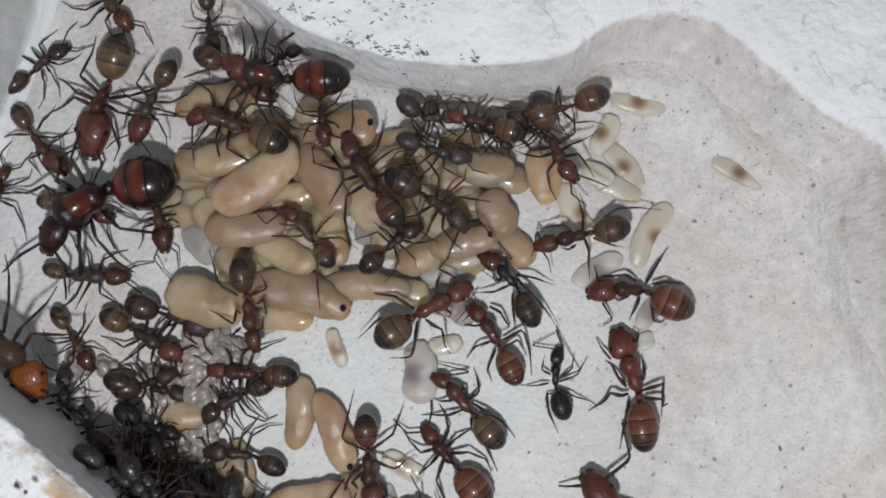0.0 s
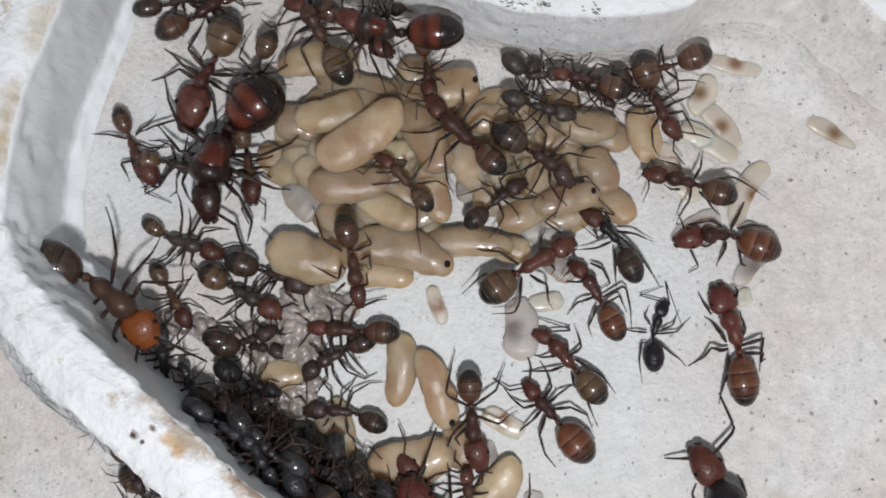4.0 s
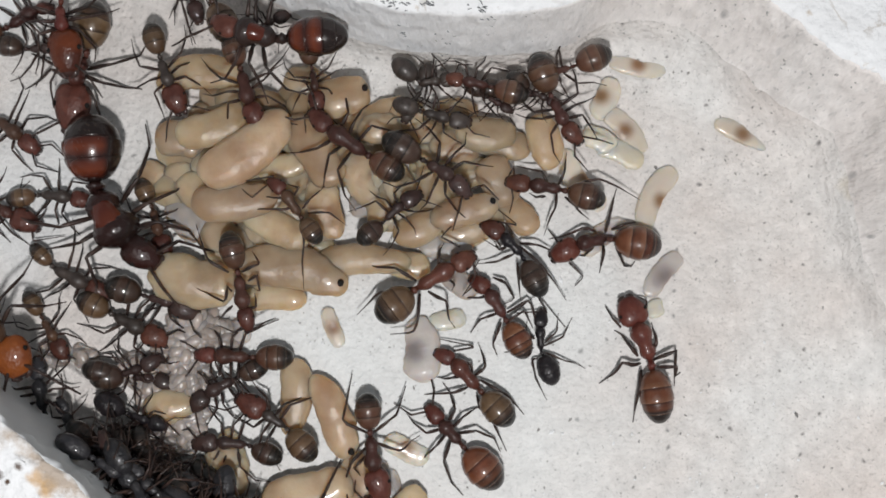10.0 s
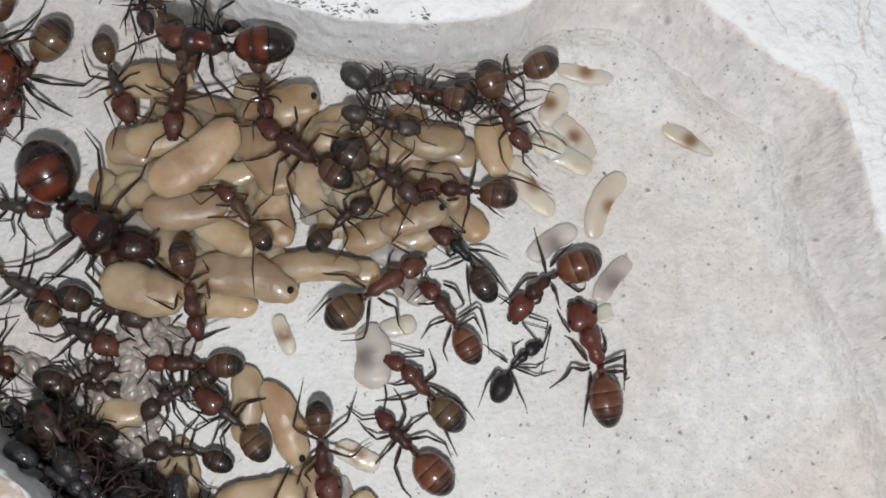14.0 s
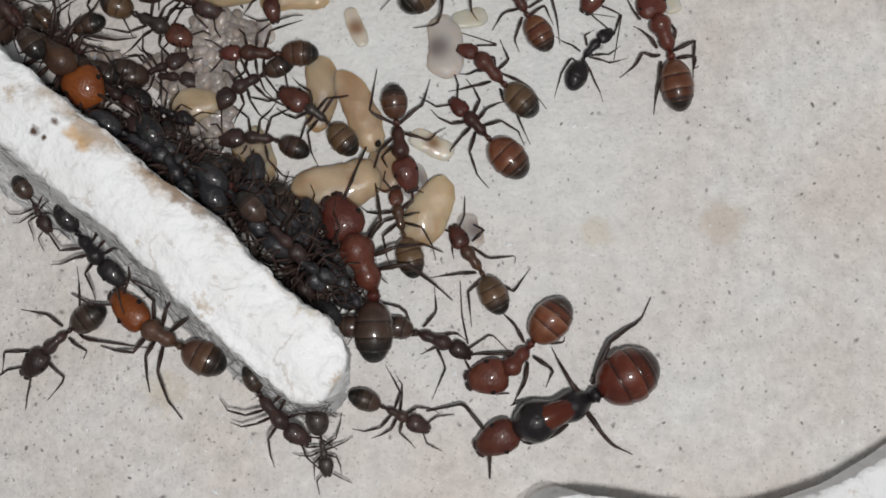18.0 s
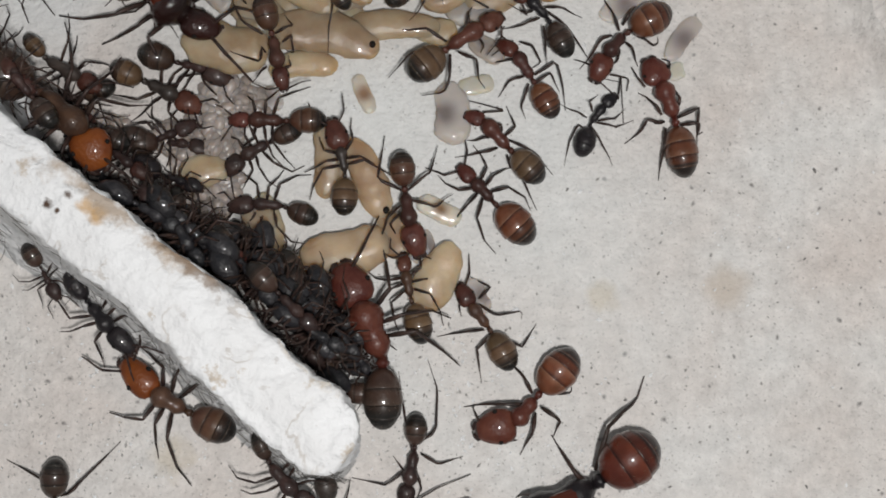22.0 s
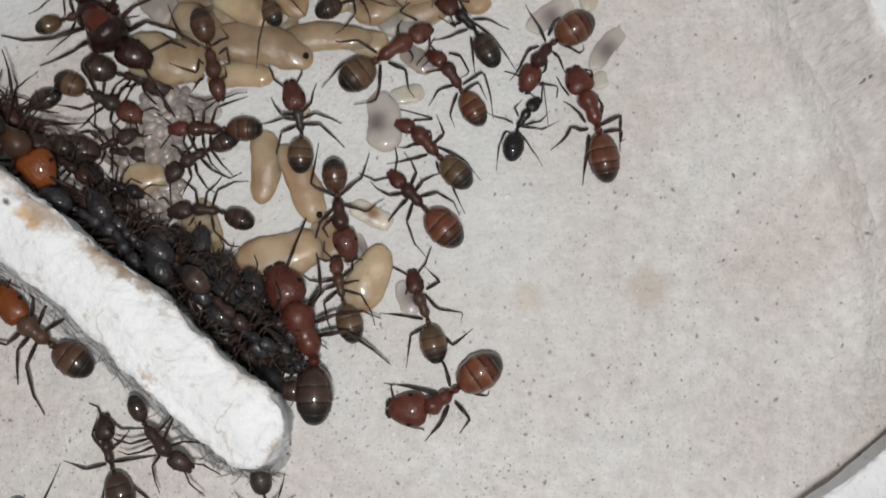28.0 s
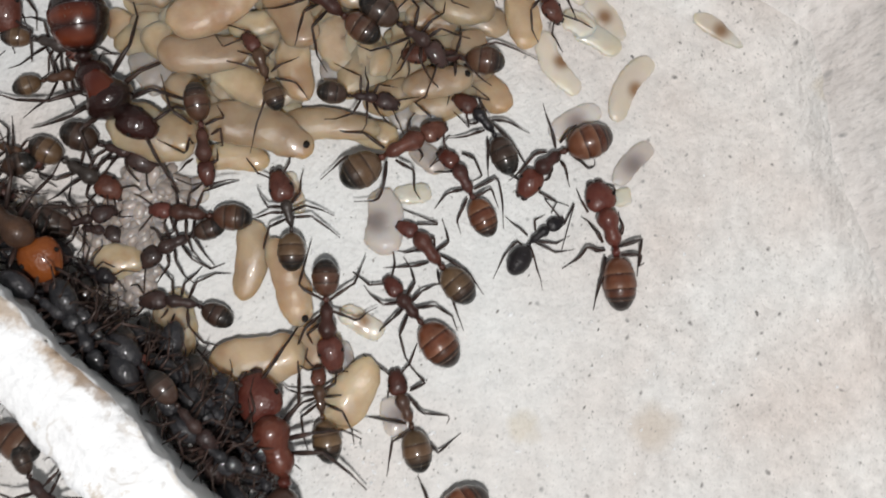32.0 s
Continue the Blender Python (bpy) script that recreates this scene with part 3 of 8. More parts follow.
def ant(kind, label, head, neck, waist, tail, z=0.0, tones=("brown", "brown", "brown", "dark"), girth=0.72, wide=0.9, seed=1, tilt=0.0, reach=1.0, bands=True, roll=0.0, legs=(), feelers=(), saddle=False, lift=0.0, stout=1.0, crowd=False, group="ants of the colony"):
    """An ant whose head front, neck, waist and tail end stand over the given places, z its support's height.
    tones: head, thorax, gaster and gaster tip. girth: gaster's width to length; wide: the head's."""
    rng = random.Random(seed)
    head, neck, waist, tail = (np.array(p, float) for p in (head, neck, waist, tail))
    fore = neck - waist
    turn = math.atan2(fore[1], fore[0])
    c, s = math.cos(turn), math.sin(turn)
    root = new(kind)
    root.matrix_world = Matrix.Translation((waist[0] * MM, waist[1] * MM, z * MM)) @ Euler((0, 0, turn)).to_matrix().to_4x4()
    tagged(root, label, "ant", group)

    def local(p, h):
        d = p - waist
        return np.array([c * d[0] + s * d[1], -s * d[0] + c * d[1], h])

    tl, hl, gl = np.linalg.norm(fore), np.linalg.norm(head - neck), np.linalg.norm(tail - waist)
    size = tl + hl + gl
    belly = 0.115 * size
    # thorax: three swellings, tapering back
    nape = neck + (head - neck) * 0.12
    hl *= 0.88
    n0, w0 = local(nape, belly * 1.12), local(waist, belly)
    u = np.linspace(0, 1, 13)
    line = [n0 * (1 - t) + w0 * t + np.array([0, 0, belly * 0.22 * math.sin(math.pi * t)]) for t in u]
    tw = min(tl * 0.285 * min(1.15, max(0.8, size / 8)), size * 0.078)
    tw *= stout
    prof = np.array([0.36, 0.74, 1.0, 1.12, 1.10, 0.98, 0.80, 0.70, 0.74, 0.82, 0.78, 0.58, 0.32])
    v, f = loft(line, prof * tw, prof * tw * 1.05, 12)
    link("thorax", v, f, SHELL[tones[1]], root)
    if saddle:
        mid = [n0 * (1 - t) + w0 * t + np.array([0, 0, belly * 0.22 * math.sin(math.pi * t) + tw * 0.5]) for t in (0.16, 0.25, 0.42, 0.64, 0.82, 0.92)]
        v, f = loft(mid, np.array([0.1, 0.56, 0.70, 0.58, 0.42, 0.08]) * tw, np.array([0.1, 0.50, 0.62, 0.40, 0.26, 0.06]) * tw, 12)
        link("saddle_plate", v, f, SHELL["ember"], root, "red plate on the dark thorax")
    # head: broad behind, narrowing to the jaws
    h0, h1 = local(nape, belly * 1.2), local(head, belly * 0.75)
    hw = hl * (0.53 if kind == "soldier_ant" else 0.475) * wide
    u = np.array([-0.02, 0.04, 0.14, 0.3, 0.48, 0.66, 0.82, 0.93, 1.0])
    prof = np.array([0.22, 0.70, 0.94, 1.03, 0.99, 0.86, 0.69, 0.52, 0.28])
    high = np.array([0.2, 0.5, 0.74, 0.9, 0.94, 0.86, 0.68, 0.48, 0.24])
    v, f = loft([h0 * (1 - t) + h1 * t for t in u], prof * hw, high * min(hw, hl * 0.42) * 0.74, 16)
    v = np.array(v)
    dent = (h1 - h0) / (np.linalg.norm(h1 - h0) + 1e-9)
    for row in (0, 1, 2):
        for q in range(16):
            v[row * 16 + q] -= dent * hl * (0.055, 0.06, 0.03)[row] * abs(math.cos(q * math.pi / 8)) ** 0.8
    skull = link("head", v, f, [SHELL[tones[0]], SHELL["dark"]], root, "", [0] * (16 * 7) + [1] * 16 + [0, 1])
    ax = (h1 - h0) / (np.linalg.norm(h1 - h0) + 1e-9)
    sd = np.cross((0, 0, 1), ax)
    sd /= np.linalg.norm(sd) + 1e-9
    for k in (-1, 1):
        m0 = h0 + ax * hl * 0.92 + sd * k * hw * 0.34
        v, f = tube([m0, m0 + ax * hl * 0.06 + sd * k * hw * 0.06, m0 + ax * hl * 0.12 - sd * k * hw * 0.06, m0 + ax * hl * 0.16 - sd * k * hw * 0.28], [hw * 0.22, hw * 0.2, hw * 0.14, hw * 0.04], 6)
        link("mandible", v, f, SHELL["dark"], root)
        e0 = h0 + ax * hl * 0.42 + sd * k * hw * 0.86 + np.array([0, 0, hw * 0.3])
        v, f = loft([e0 - ax * hl * 0.07, e0 - ax * hl * 0.04, e0, e0 + ax * hl * 0.04, e0 + ax * hl * 0.07], np.array([0.01, 0.05, 0.07, 0.05, 0.01]) * hl, np.array([0.01, 0.05, 0.06, 0.05, 0.01]) * hl, 6)
        link("eye", v, f, EYE, root)
        if feelers:
            continue
        # antenna: straight scape, elbow, thin whip
        a0 = h0 + ax * hl * 0.78 + sd * k * hw * 0.42 + np.array([0, 0, hw * 0.3])
        spread = rng.uniform(0.5, 1.1)
        out = ax * math.cos(spread) + sd * k * math.sin(spread)
        a1 = a0 + out * size * 0.15 + np.array([0, 0, size * 0.02])
        far = spread + rng.uniform(-1.1, 0.1)
        out2 = ax * math.cos(far) + sd * k * math.sin(far)
        a3 = a1 + out2 * size * 0.2
        a3[2] = max(0.15, a3[2] - belly * 0.5)
        limb("antenna", root, [a0, (a0 + a1) / 2, a1, (a1 * 2 + a3) / 3 + np.array([0, 0, 0.02 * size]), (a1 + a3 * 2) / 3, a3], np.array([1.0, 0.9, 1.0, 0.8, 0.75, 0.5]) * 0.0105 * size, 2, "whip")
    # petiole: an upright scale on a thin stalk
    t0 = local(tail, belly * (0.95 + tilt))
    ax = t0 - w0
    dist = np.linalg.norm(ax)
    ax = ax / (dist + 1e-9)
    p1 = w0 + ax * dist * 0.16
    v, f = loft([w0 - ax * 0.05 * dist, w0 + ax * dist * 0.06, w0 + ax * dist * 0.09 + np.array([0, 0, 0.02 * dist]), w0 + ax * dist * 0.12, p1 + ax * 0.03 * dist], np.array([0.22, 0.36, 0.46, 0.36, 0.24]) * tw, np.array([0.25, 0.4, 0.7, 0.4, 0.25]) * tw, 8)
    link("petiole", v, f, SHELL[tones[1]], root)
    # gaster: overlapping plates, each stepping in behind the one before
    n = 49
    u = np.linspace(0, 1, n)
    rad = np.clip(1 - (2 * u - 1) ** 2, 0.003, 1) ** np.where(u < 0.5, 0.42, 0.5) * (1.0 + 0.10 * (0.5 - np.abs(u - 0.5)))
    cuts = (0.36, 0.60, 0.79)
    gw = dist * 0.84 * 0.5 * girth * 0.85
    rear = p1
    line = [rear + (t0 - rear) * t + np.array([0, 0, gw * 0.25 * math.sin(math.pi * t)]) for t in u]
    sides = 16
    skin = (GASTER.get(tones[2]) if bands else None) or SHELL[tones[2]]
    angle = np.arange(sides) * 2 * math.pi / sides

    def plate(name, lo, hi, parent):
        k = [q for q in range(n) if lo - 0.03 <= u[q] <= hi + 0.001]
        local_u = np.array([(u[q] - u[k[0]]) / (u[k[-1]] - u[k[0]]) for q in k])
        size_at = rad[k] * gw * (0.955 + 0.06 * local_u if lo > 0 else 1.0)
        v, f = loft([line[q] for q in k], size_at, size_at * 0.92, sides)
        ob = link(name, v, f, skin, parent)
        ob.data.attributes.new("along", "FLOAT", "POINT").data.foreach_set("value", np.repeat(u[k], sides))
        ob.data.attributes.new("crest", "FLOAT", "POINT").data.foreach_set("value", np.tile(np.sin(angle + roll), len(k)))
        return ob
    if crowd:
        plate("gaster", 0, 1, root)
    else:
        # short stiff hairs standing off the gaster
        verts, faces = [], []
        for _ in range(70):
            q, a = rng.uniform(0.06, 0.96), rng.uniform(-0.4, math.pi + 0.4)
            mid = np.array([np.interp(q, u, [p[c_] for p in line]) for c_ in range(3)])
            away = np.cross((0, 0, 1), ax) * math.cos(a) + np.array([0, 0, math.sin(a)])
            base = mid + away * np.interp(q, u, rad) * gw * 0.94
            top = base + (away * 0.8 + ax * rng.uniform(0.2, 0.9)) * size * rng.uniform(0.018, 0.038)
            wide_ = np.cross(away, ax) * 0.0016 * size
            k = len(verts)
            verts += [base - wide_, base + wide_, base + ax * 0.002 * size, top]
            faces += [(k, k + 1, k + 3), (k + 1, k + 2, k + 3), (k + 2, k, k + 3)]
        link("bristles", verts, faces, BRISTLE, root, "short pale hairs on the gaster", smooth=False)
        front = plate("gaster", 0, cuts[0], root)
        for lo, hi in zip(cuts, (*cuts[1:], 1.0)):
            plate("tergite", lo, hi, front)
    # legs
    for line in feelers:
        traced(root, [local(np.array(q), 0)[:2] for q in line], belly, 0.0145 * size, True)
    for line in legs:
        traced(root, [local(np.array(q), 0)[:2] for q in line], belly, 0.0145 * size * (1.0 if size < 11 else 0.9))
    thick = 0.0145 * size * (1.0 if size < 11 else 0.9)
    for k in () if legs else (-1, 1):
        for i, at in enumerate((0.22, 0.46, 0.70)):
            b = n0 * (1 - at) + w0 * at + np.array([0, k * tw * 0.62, -tw * 0.5])
            leg_part(root, rng, b, size * reach, thick, k, i, lift)
    return root


# ---- the moulded plaster nest ----
def wavy(x, y, k=1.0):
    return noise.noise(Vector((x * 0.35, y * 0.35, 3.1))) * 0.18 * k + noise.noise(Vector((x * 1.4, y * 1.4, 7.7))) * 0.07 * k


def sheet():
    """The chamber floors: one finely uneven sheet, reaching far past the walls."""
    xs = np.concatenate([[-400, -150], np.linspace(-60, 60, 121), [150, 400]])
    ys = np.concatenate([[-400, -150], np.linspace(-60, 45, 106), [150, 400]])
    verts = [(x, y, wavy(x, y, 0.5) - 0.05) for y in ys for x in xs]
    w = len(xs)
    faces = [(j * w + i, j * w + i + 1, (j + 1) * w + i + 1, (j + 1) * w + i) for j in range(len(ys) - 1) for i in range(w - 1)]
    ob = link("ground", verts, faces, PLASTER)
    return tagged(ob, "speckled off-white plaster floor of the ant nest chambers", "floor", kind="structure")


def wall_solid(name, rows, label, mats, closed=False, rough=1.0):
    """A moulded wall: each row is a run of points across it, from one foot over the top to the other foot.
    Each row is given as (x, y, z, material) points; rows run along the wall."""
    along = 8
    rows = [np.array(r, float) for r in rows]
    k = len(rows[0])
    cols = [smooth_line([r[c][:3] for r in rows], (len(rows) - 1) * along + 1) for c in range(k)]
    across = 6
    verts, ids = [], []
    n = len(cols[0])
    wide = (k - 1) * across + 1
    for i in range(n):
        for c in range(wide):
            q, f = divmod(c, across)
            f /= across
            a = cols[q][i]
            b = cols[min(q + 1, k - 1)][i]
            p = a * (1 - f) + b * f
            g = rough * (noise.noise(Vector(p * 0.9)) * 0.22 + noise.noise(Vector(p * 3.1)) * 0.09 + noise.noise(Vector(p * 7.0)) * 0.04)
            edge = 0.0 if c in (0, wide - 1) else 1.0
            verts.append((p[0] + g * edge, p[1] + 0.7 * g * edge, p[2] + g * edge * (0.6 if p[2] > 0.3 else 0)))
    faces = []
    for i in range(n - 1):
        for c in range(wide - 1):
            faces.append((i * wide + c, i * wide + c + 1, (i + 1) * wide + c + 1, (i + 1) * wide + c))
            ids.append(int(rows[0][c // across][3]))
    ob = link(name, verts, faces, mats, None, "", ids)
    return tagged(ob, label, "wall", kind="structure")


sheet()
TOP = 11.5
# dividing ridge: outer foot, flank, outer top edge, crown, inner top edge, inner face, inner foot
RIDGE = (
    ((-75, 50), (-73, 52), (-62, 52), (-24.0, 40), (-22.5, 40)),
    ((-66, 28), (-64, 30), (-56, 33), (-24.8, 24), (-23.4, 24)),
    ((-60, 12), (-58, 14), (-50, 18), (-26.2, 16.0), (-24.4, 16.6)),
    ((-52, 3), (-50, 5), (-42, 10), (-27.2, 12.6), (-25.4, 13.0)),
    ((-45, -1.0), (-42, 0.8), (-36, 5), (-28.3, 8.8), (-26.3, 9.0)),
    ((-40, -2.6), (-36.5, -1.0), (-32, 1.5), (-28.8, 4.4), (-26.8, 4.6)),
    ((-36.0, -4.4), (-32.2, -2.6), (-30.4, -0.8), (-28.5, 0.2), (-26.8, 0.6)),
    ((-33.2, -7.6), (-30.3, -4.3), (-29, -3.0), (-27.6, -2.1), (-27.0, -1.7)),
    ((-31.2, -10.2), (-28.0, -7.1), (-26.4, -5.6), (-24.8, -4.8), (-24.5, -4.4)),
    ((-28.8, -12.6), (-25.0, -10.4), (-23.2, -8.4), (-21.6, -7.4), (-21.4, -7.0)),
    ((-24.6, -15.2), (-21.0, -13.4), (-19.2, -11.2), (-17.6, -10.4), (-17.4, -10.0)),
    ((-20.8, -17.6), (-17.4, -16.2), (-15.8, -13.8), (-14.2, -12.8), (-14.0, -12.4)),
    ((-16.8, -20.2), (-13.6, -18.9), (-12.2, -16.6), (-10.6, -15.6), (-10.4, -15.2)),
    ((-12.8, -23.0), (-10.4, -21.8), (-9.0, -19.8), (-7.0, -17.9), (-6.8, -17.5)),
    ((-9.4, -25.8), (-7.4, -24.6), (-6.0, -22.6), (-4.4, -20.6), (-4.1, -20.4)),
    ((-6.2, -28.6), (-4.2, -27.2), (-2.8, -25.2), (-1.6, -22.9), (-1.2, -22.6)),
    ((-3.4, -30.4), (-2.2, -28.7), (-1.0, -26.8), (0.4, -24.2), (0.8, -24.0)),
    ((-1.2, -30.6), (-0.6, -29.0), (0.2, -27.6), (1.2, -25.8), (1.7, -25.6)),
    ((0.2, -30.0), (0.4, -28.6), (0.8, -27.8), (1.3, -27.0), (1.8, -27.1)),
    ((1.0, -28.9), (1.0, -28.5), (1.1, -28.2), (1.2, -28.0), (1.5, -28.2)),
)
rows = []
for n_, r in enumerate(RIDGE):
    last = len(RIDGE) - 1 - n_
    hs = (0.0, TOP - 0.7, TOP, TOP - 0.35, 0.0) if last > 1 else ((0.0, TOP - 1.6, TOP - 0.9, TOP - 1.4, 0.0) if last == 1 else (0, 4, 5, 4, 0))
    p = [np.array([*q, h]) for q, h in zip(r, hs)]
    if n_ < 8:
        p[4] = np.array([*(p[3] * 0.85 + p[4] * 0.15)[:2], 0.0])
    flank = p[0] * 0.42 + p[1] * 0.58 + np.array([0, 0, -3.6 if last > 1 else 0])
    inward = (p[4] - p[3]) * np.array([1, 1, 0])
    inward /= np.linalg.norm(inward) + 1e-9
    brow = p[3] * 0.7 + p[4] * 0.3 - (0 if n_ < 9 else inward * 0.3)
    brow[2] = p[3][2] * 0.66
    open_side = n_ < 9
    hollow = p[4] + inward * (0.35 if open_side else -0.9)
    hollow[2] = 0.9 if open_side else 0.3
    foot = p[4] + inward * (1.5 if open_side else -0.9)
    if open_side:
        brow = brow + inward * 0.5
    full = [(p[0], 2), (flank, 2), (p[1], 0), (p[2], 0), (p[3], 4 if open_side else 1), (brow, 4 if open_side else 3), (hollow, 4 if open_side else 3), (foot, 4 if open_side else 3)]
    rows.append([(*q, m) for q, m in full])
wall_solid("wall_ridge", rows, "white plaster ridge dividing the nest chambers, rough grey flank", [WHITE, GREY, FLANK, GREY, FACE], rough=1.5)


def cliff(name, rim, label, face, top=TOP):
    """A block with a steep face: each row is a place on its top rim, a far place on its flat top, and how far its foot stands out."""
    e, far = np.array([r[0] for r in rim], float), np.array([r[1] for r in rim], float)
    d = np.gradient(e, axis=0)
    d /= np.linalg.norm(d, axis=1)[:, None]
    inn = np.stack([d[:, 1], -d[:, 0]], 1)
    if ((far - e) * inn).sum() > 0:
        inn = -inn
    out = []
    for p, q, i, (_, _, foot) in zip(e, far, inn, rim):
        out.append([(*(p + i * foot), -0.05, 2), (*(p + i * foot * 0.62), 0.06 * top, 2), (*(p + i * foot * 0.38), 0.22 * top, 1), (*(p + i * (foot * 0.16 if foot > 0 else foot * 0.55)), 0.60 * top, 1), (*p, 0.956 * top, 0), (*(p * 0.93 + q * 0.07), top - 0.05, 0), (*q, top, 0)])
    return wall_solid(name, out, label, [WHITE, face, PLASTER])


cliff("wall_block", (
    ((-20, 34), (-16, 60), 0.7), ((-13, 27.93), (-13, 60), 1.4), ((-8, 23.08), (-10, 60), 1.66), ((-4.4, 20.28), (-6, 60), 1.66), ((-1.4, 18.78), (-2, 60), 1.66), ((2.6, 17.78), (2, 60), 1.66), ((7.4, 17.38), (6, 60), 1.66),
    ((12.6, 17.88), (9, 60), 2.06), ((15.5, 18.63), (12, 60), 2.2), ((17, 19.88), (15, 60), 2.64), ((18.2, 20.79), (17, 60), 3.42), ((19.6, 21.3), (19, 60), 4), ((21.6, 21.8), (22, 60), 4.8), ((23.4, 21.7), (28, 60), 5.2), ((25.2, 21.2), (42, 60), 5.4),
    ((28.3, 19.1), (56, 60), 5.4), ((30.4, 17.4), (66, 55), 5.4), ((32.5, 15.9), (76, 48), 5.4), ((34.9, 14.9), (80, 40), 5.4), ((36.4, 13.5), (80, 34), 5.4), ((37.4, 10.8), (80, 28), 5.4), ((38.4, 7), (80, 20), 5.4), ((39.6, 3.5), (80, 12), 5.4),
    ((41.2, 0.4), (80, 4), 5.4), ((43.4, -4.5), (80, -6), 5.4), ((45.4, -10), (80, -12), 5.4), ((46.6, -16), (80, -18), 5.4), ((46.4, -21), (80, -22), 5.2), ((45.6, -24), (80, -26), 4.4),
), "white plaster block with a rough face, lightened in colour, curving round the chamber", BANKBRIGHT)
cliff("wall_lower", (
    ((50, -20.5), (80, -30), -1.5), ((46.6, -23.6), (78, -45), -1.5), ((43.6, -26.2), (76, -50), -1.5), ((40.4, -28.9), (70, -70), -1.5), ((38.5, -30.2), (60, -80), -1.5), ((37.0, -31.3), (56, -85), -1.5), ((35.4, -32.3), (52, -88), -1.5), ((33.7, -33.3), (44, -90), -1.5), ((31.7, -34.1), (40, -90), -1.5),
    ((30.0, -34.7), (38, -90), -1.5), ((28.1, -35.2), (32, -90), -1.5), ((25.1, -35.5), (28, -90), -1.5), ((23.2, -35.4), (25, -90), -1.5), ((21.0, -35.1), (23, -90), -1.5), ((19.0, -34.8), (20, -90), -1.5), ((17.2, -34.6), (18, -90), -0.9), ((15.6, -34.75), (16, -90), 0.4), ((14.2, -35.4), (14.5, -90), 0.7), ((12.9, -37.2), (13, -90), 1.0), ((11.6, -39.2), (11, -90), 1.1), ((10.6, -42.5), (9, -90), 1.1), ((10, -48), (7, -90), 1.1),
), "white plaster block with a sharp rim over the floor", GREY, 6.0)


# ---- the colony ----
ants = {}
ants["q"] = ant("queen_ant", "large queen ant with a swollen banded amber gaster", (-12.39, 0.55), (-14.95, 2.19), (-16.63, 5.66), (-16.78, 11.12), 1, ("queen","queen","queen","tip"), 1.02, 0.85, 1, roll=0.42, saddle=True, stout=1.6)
ants["e"] = ant("soldier_ant", "soldier ant with a long dark red head and tawny gaster", (-19.15, 9.47), (-18.21, 13.05), (-17.22, 14.50), (-15.70, 18.37), 0, ("brown","brown","tawny","tip"), 0.88, 0.76, 2)
ants["e2"] = ant("soldier_ant", "soldier ant with a bright red head and thorax", (-19.50, 14.75), (-20.38, 18.01), (-20.82, 19.43), (-20.58, 23.18), 0, ("garnet","red","brown","tip"), 0.8, 0.76, 3)
ants["l1"] = ant("worker_ant", "tawny brown worker ant with thin dark legs", (-21.15, 10.31), (-22.56, 11.42), (-24.27, 12.55), (-27.11, 14.15), 0, ("brown","tawny","tawny","tip"), 0.7, 0.85, 4)
ants["l2"] = ant("worker_ant", "red-brown worker ant with a banded gaster", (-21.41, 4.48), (-22.87, 6.19), (-23.76, 7.70), (-24.98, 10.04), 0, ("brown","umber","brown","tip"), 0.72, 0.9, 5, legs=[[(-24.0, 7.7), (-25.5, 7.8), (-27.2, 7.7)], [(-23.4, 8.0), (-22.6, 8.7), (-22.0, 9.8)], [(-23.5, 7.5), (-22.2, 7.2), (-20.7, 7.6)], [(-23.7, 6.9), (-23.1, 5.0), (-22.3, 3.8)], [(-23.0, 6.3), (-21.7, 7.1), (-20.8, 8.2)], [(-23.4, 6.1), (-24.2, 5.8), (-23.7, 4.5)]], feelers=[[(-21.9, 4.7), (-22.3, 3.8), (-20.3, 3.1)], [(-21.5, 4.8), (-20.5, 5.2), (-20.1, 6.1)]])
ants["l3"] = ant("worker_ant", "dusty brown worker ant with a greyish gaster", (-17.14, 5.08), (-18.77, 5.39), (-20.78, 5.45), (-23.24, 4.91), 0, ("brown","grey","tawny","tip"), 0.75, 0.9, 6)
ants["l4"] = ant("worker_ant", "tawny brown worker ant with thin dark legs", (-11.62, 1.51), (-12.15, 3.47), (-12.67, 5.16), (-13.69, 7.31), 0.3, ("brown","tawny","tawny","tip"), 0.8, 0.9, 7)
ants["l5"] = ant("worker_ant", "dusty brown worker ant with a greyish gaster", (-15.69, 1.23), (-17.58, 1.06), (-20.07, 0.83), (-22.39, 1.35), 0, ("brown","grey","tawny","tip"), 0.7, 0.9, 8)
ants["l6"] = ant("worker_ant", "tawny brown worker ant with thin dark legs", (-17.95, -6.17), (-18.84, -4.66), (-19.84, -3.47), (-21.34, -1.58), 0, ("brown","tawny","tawny","tip"), 0.72, 0.9, 9)
ants["l7"] = ant("worker_ant", "dusty brown worker ant with a greyish gaster", (-10.95, -4.56), (-12.89, -3.67), (-14.84, -2.78), (-17.55, -1.66), 0, ("brown","grey","tawny","tip"), 0.85, 0.9, 10)
ants["l8"] = ant("worker_ant", "dark brown glossy worker ant", (-9.00, -2.54), (-10.91, -1.56), (-12.52, -1.37), (-15.61, -0.63), 0.3, ("dark","dark","dark","tip"), 0.85, 0.9, 11)
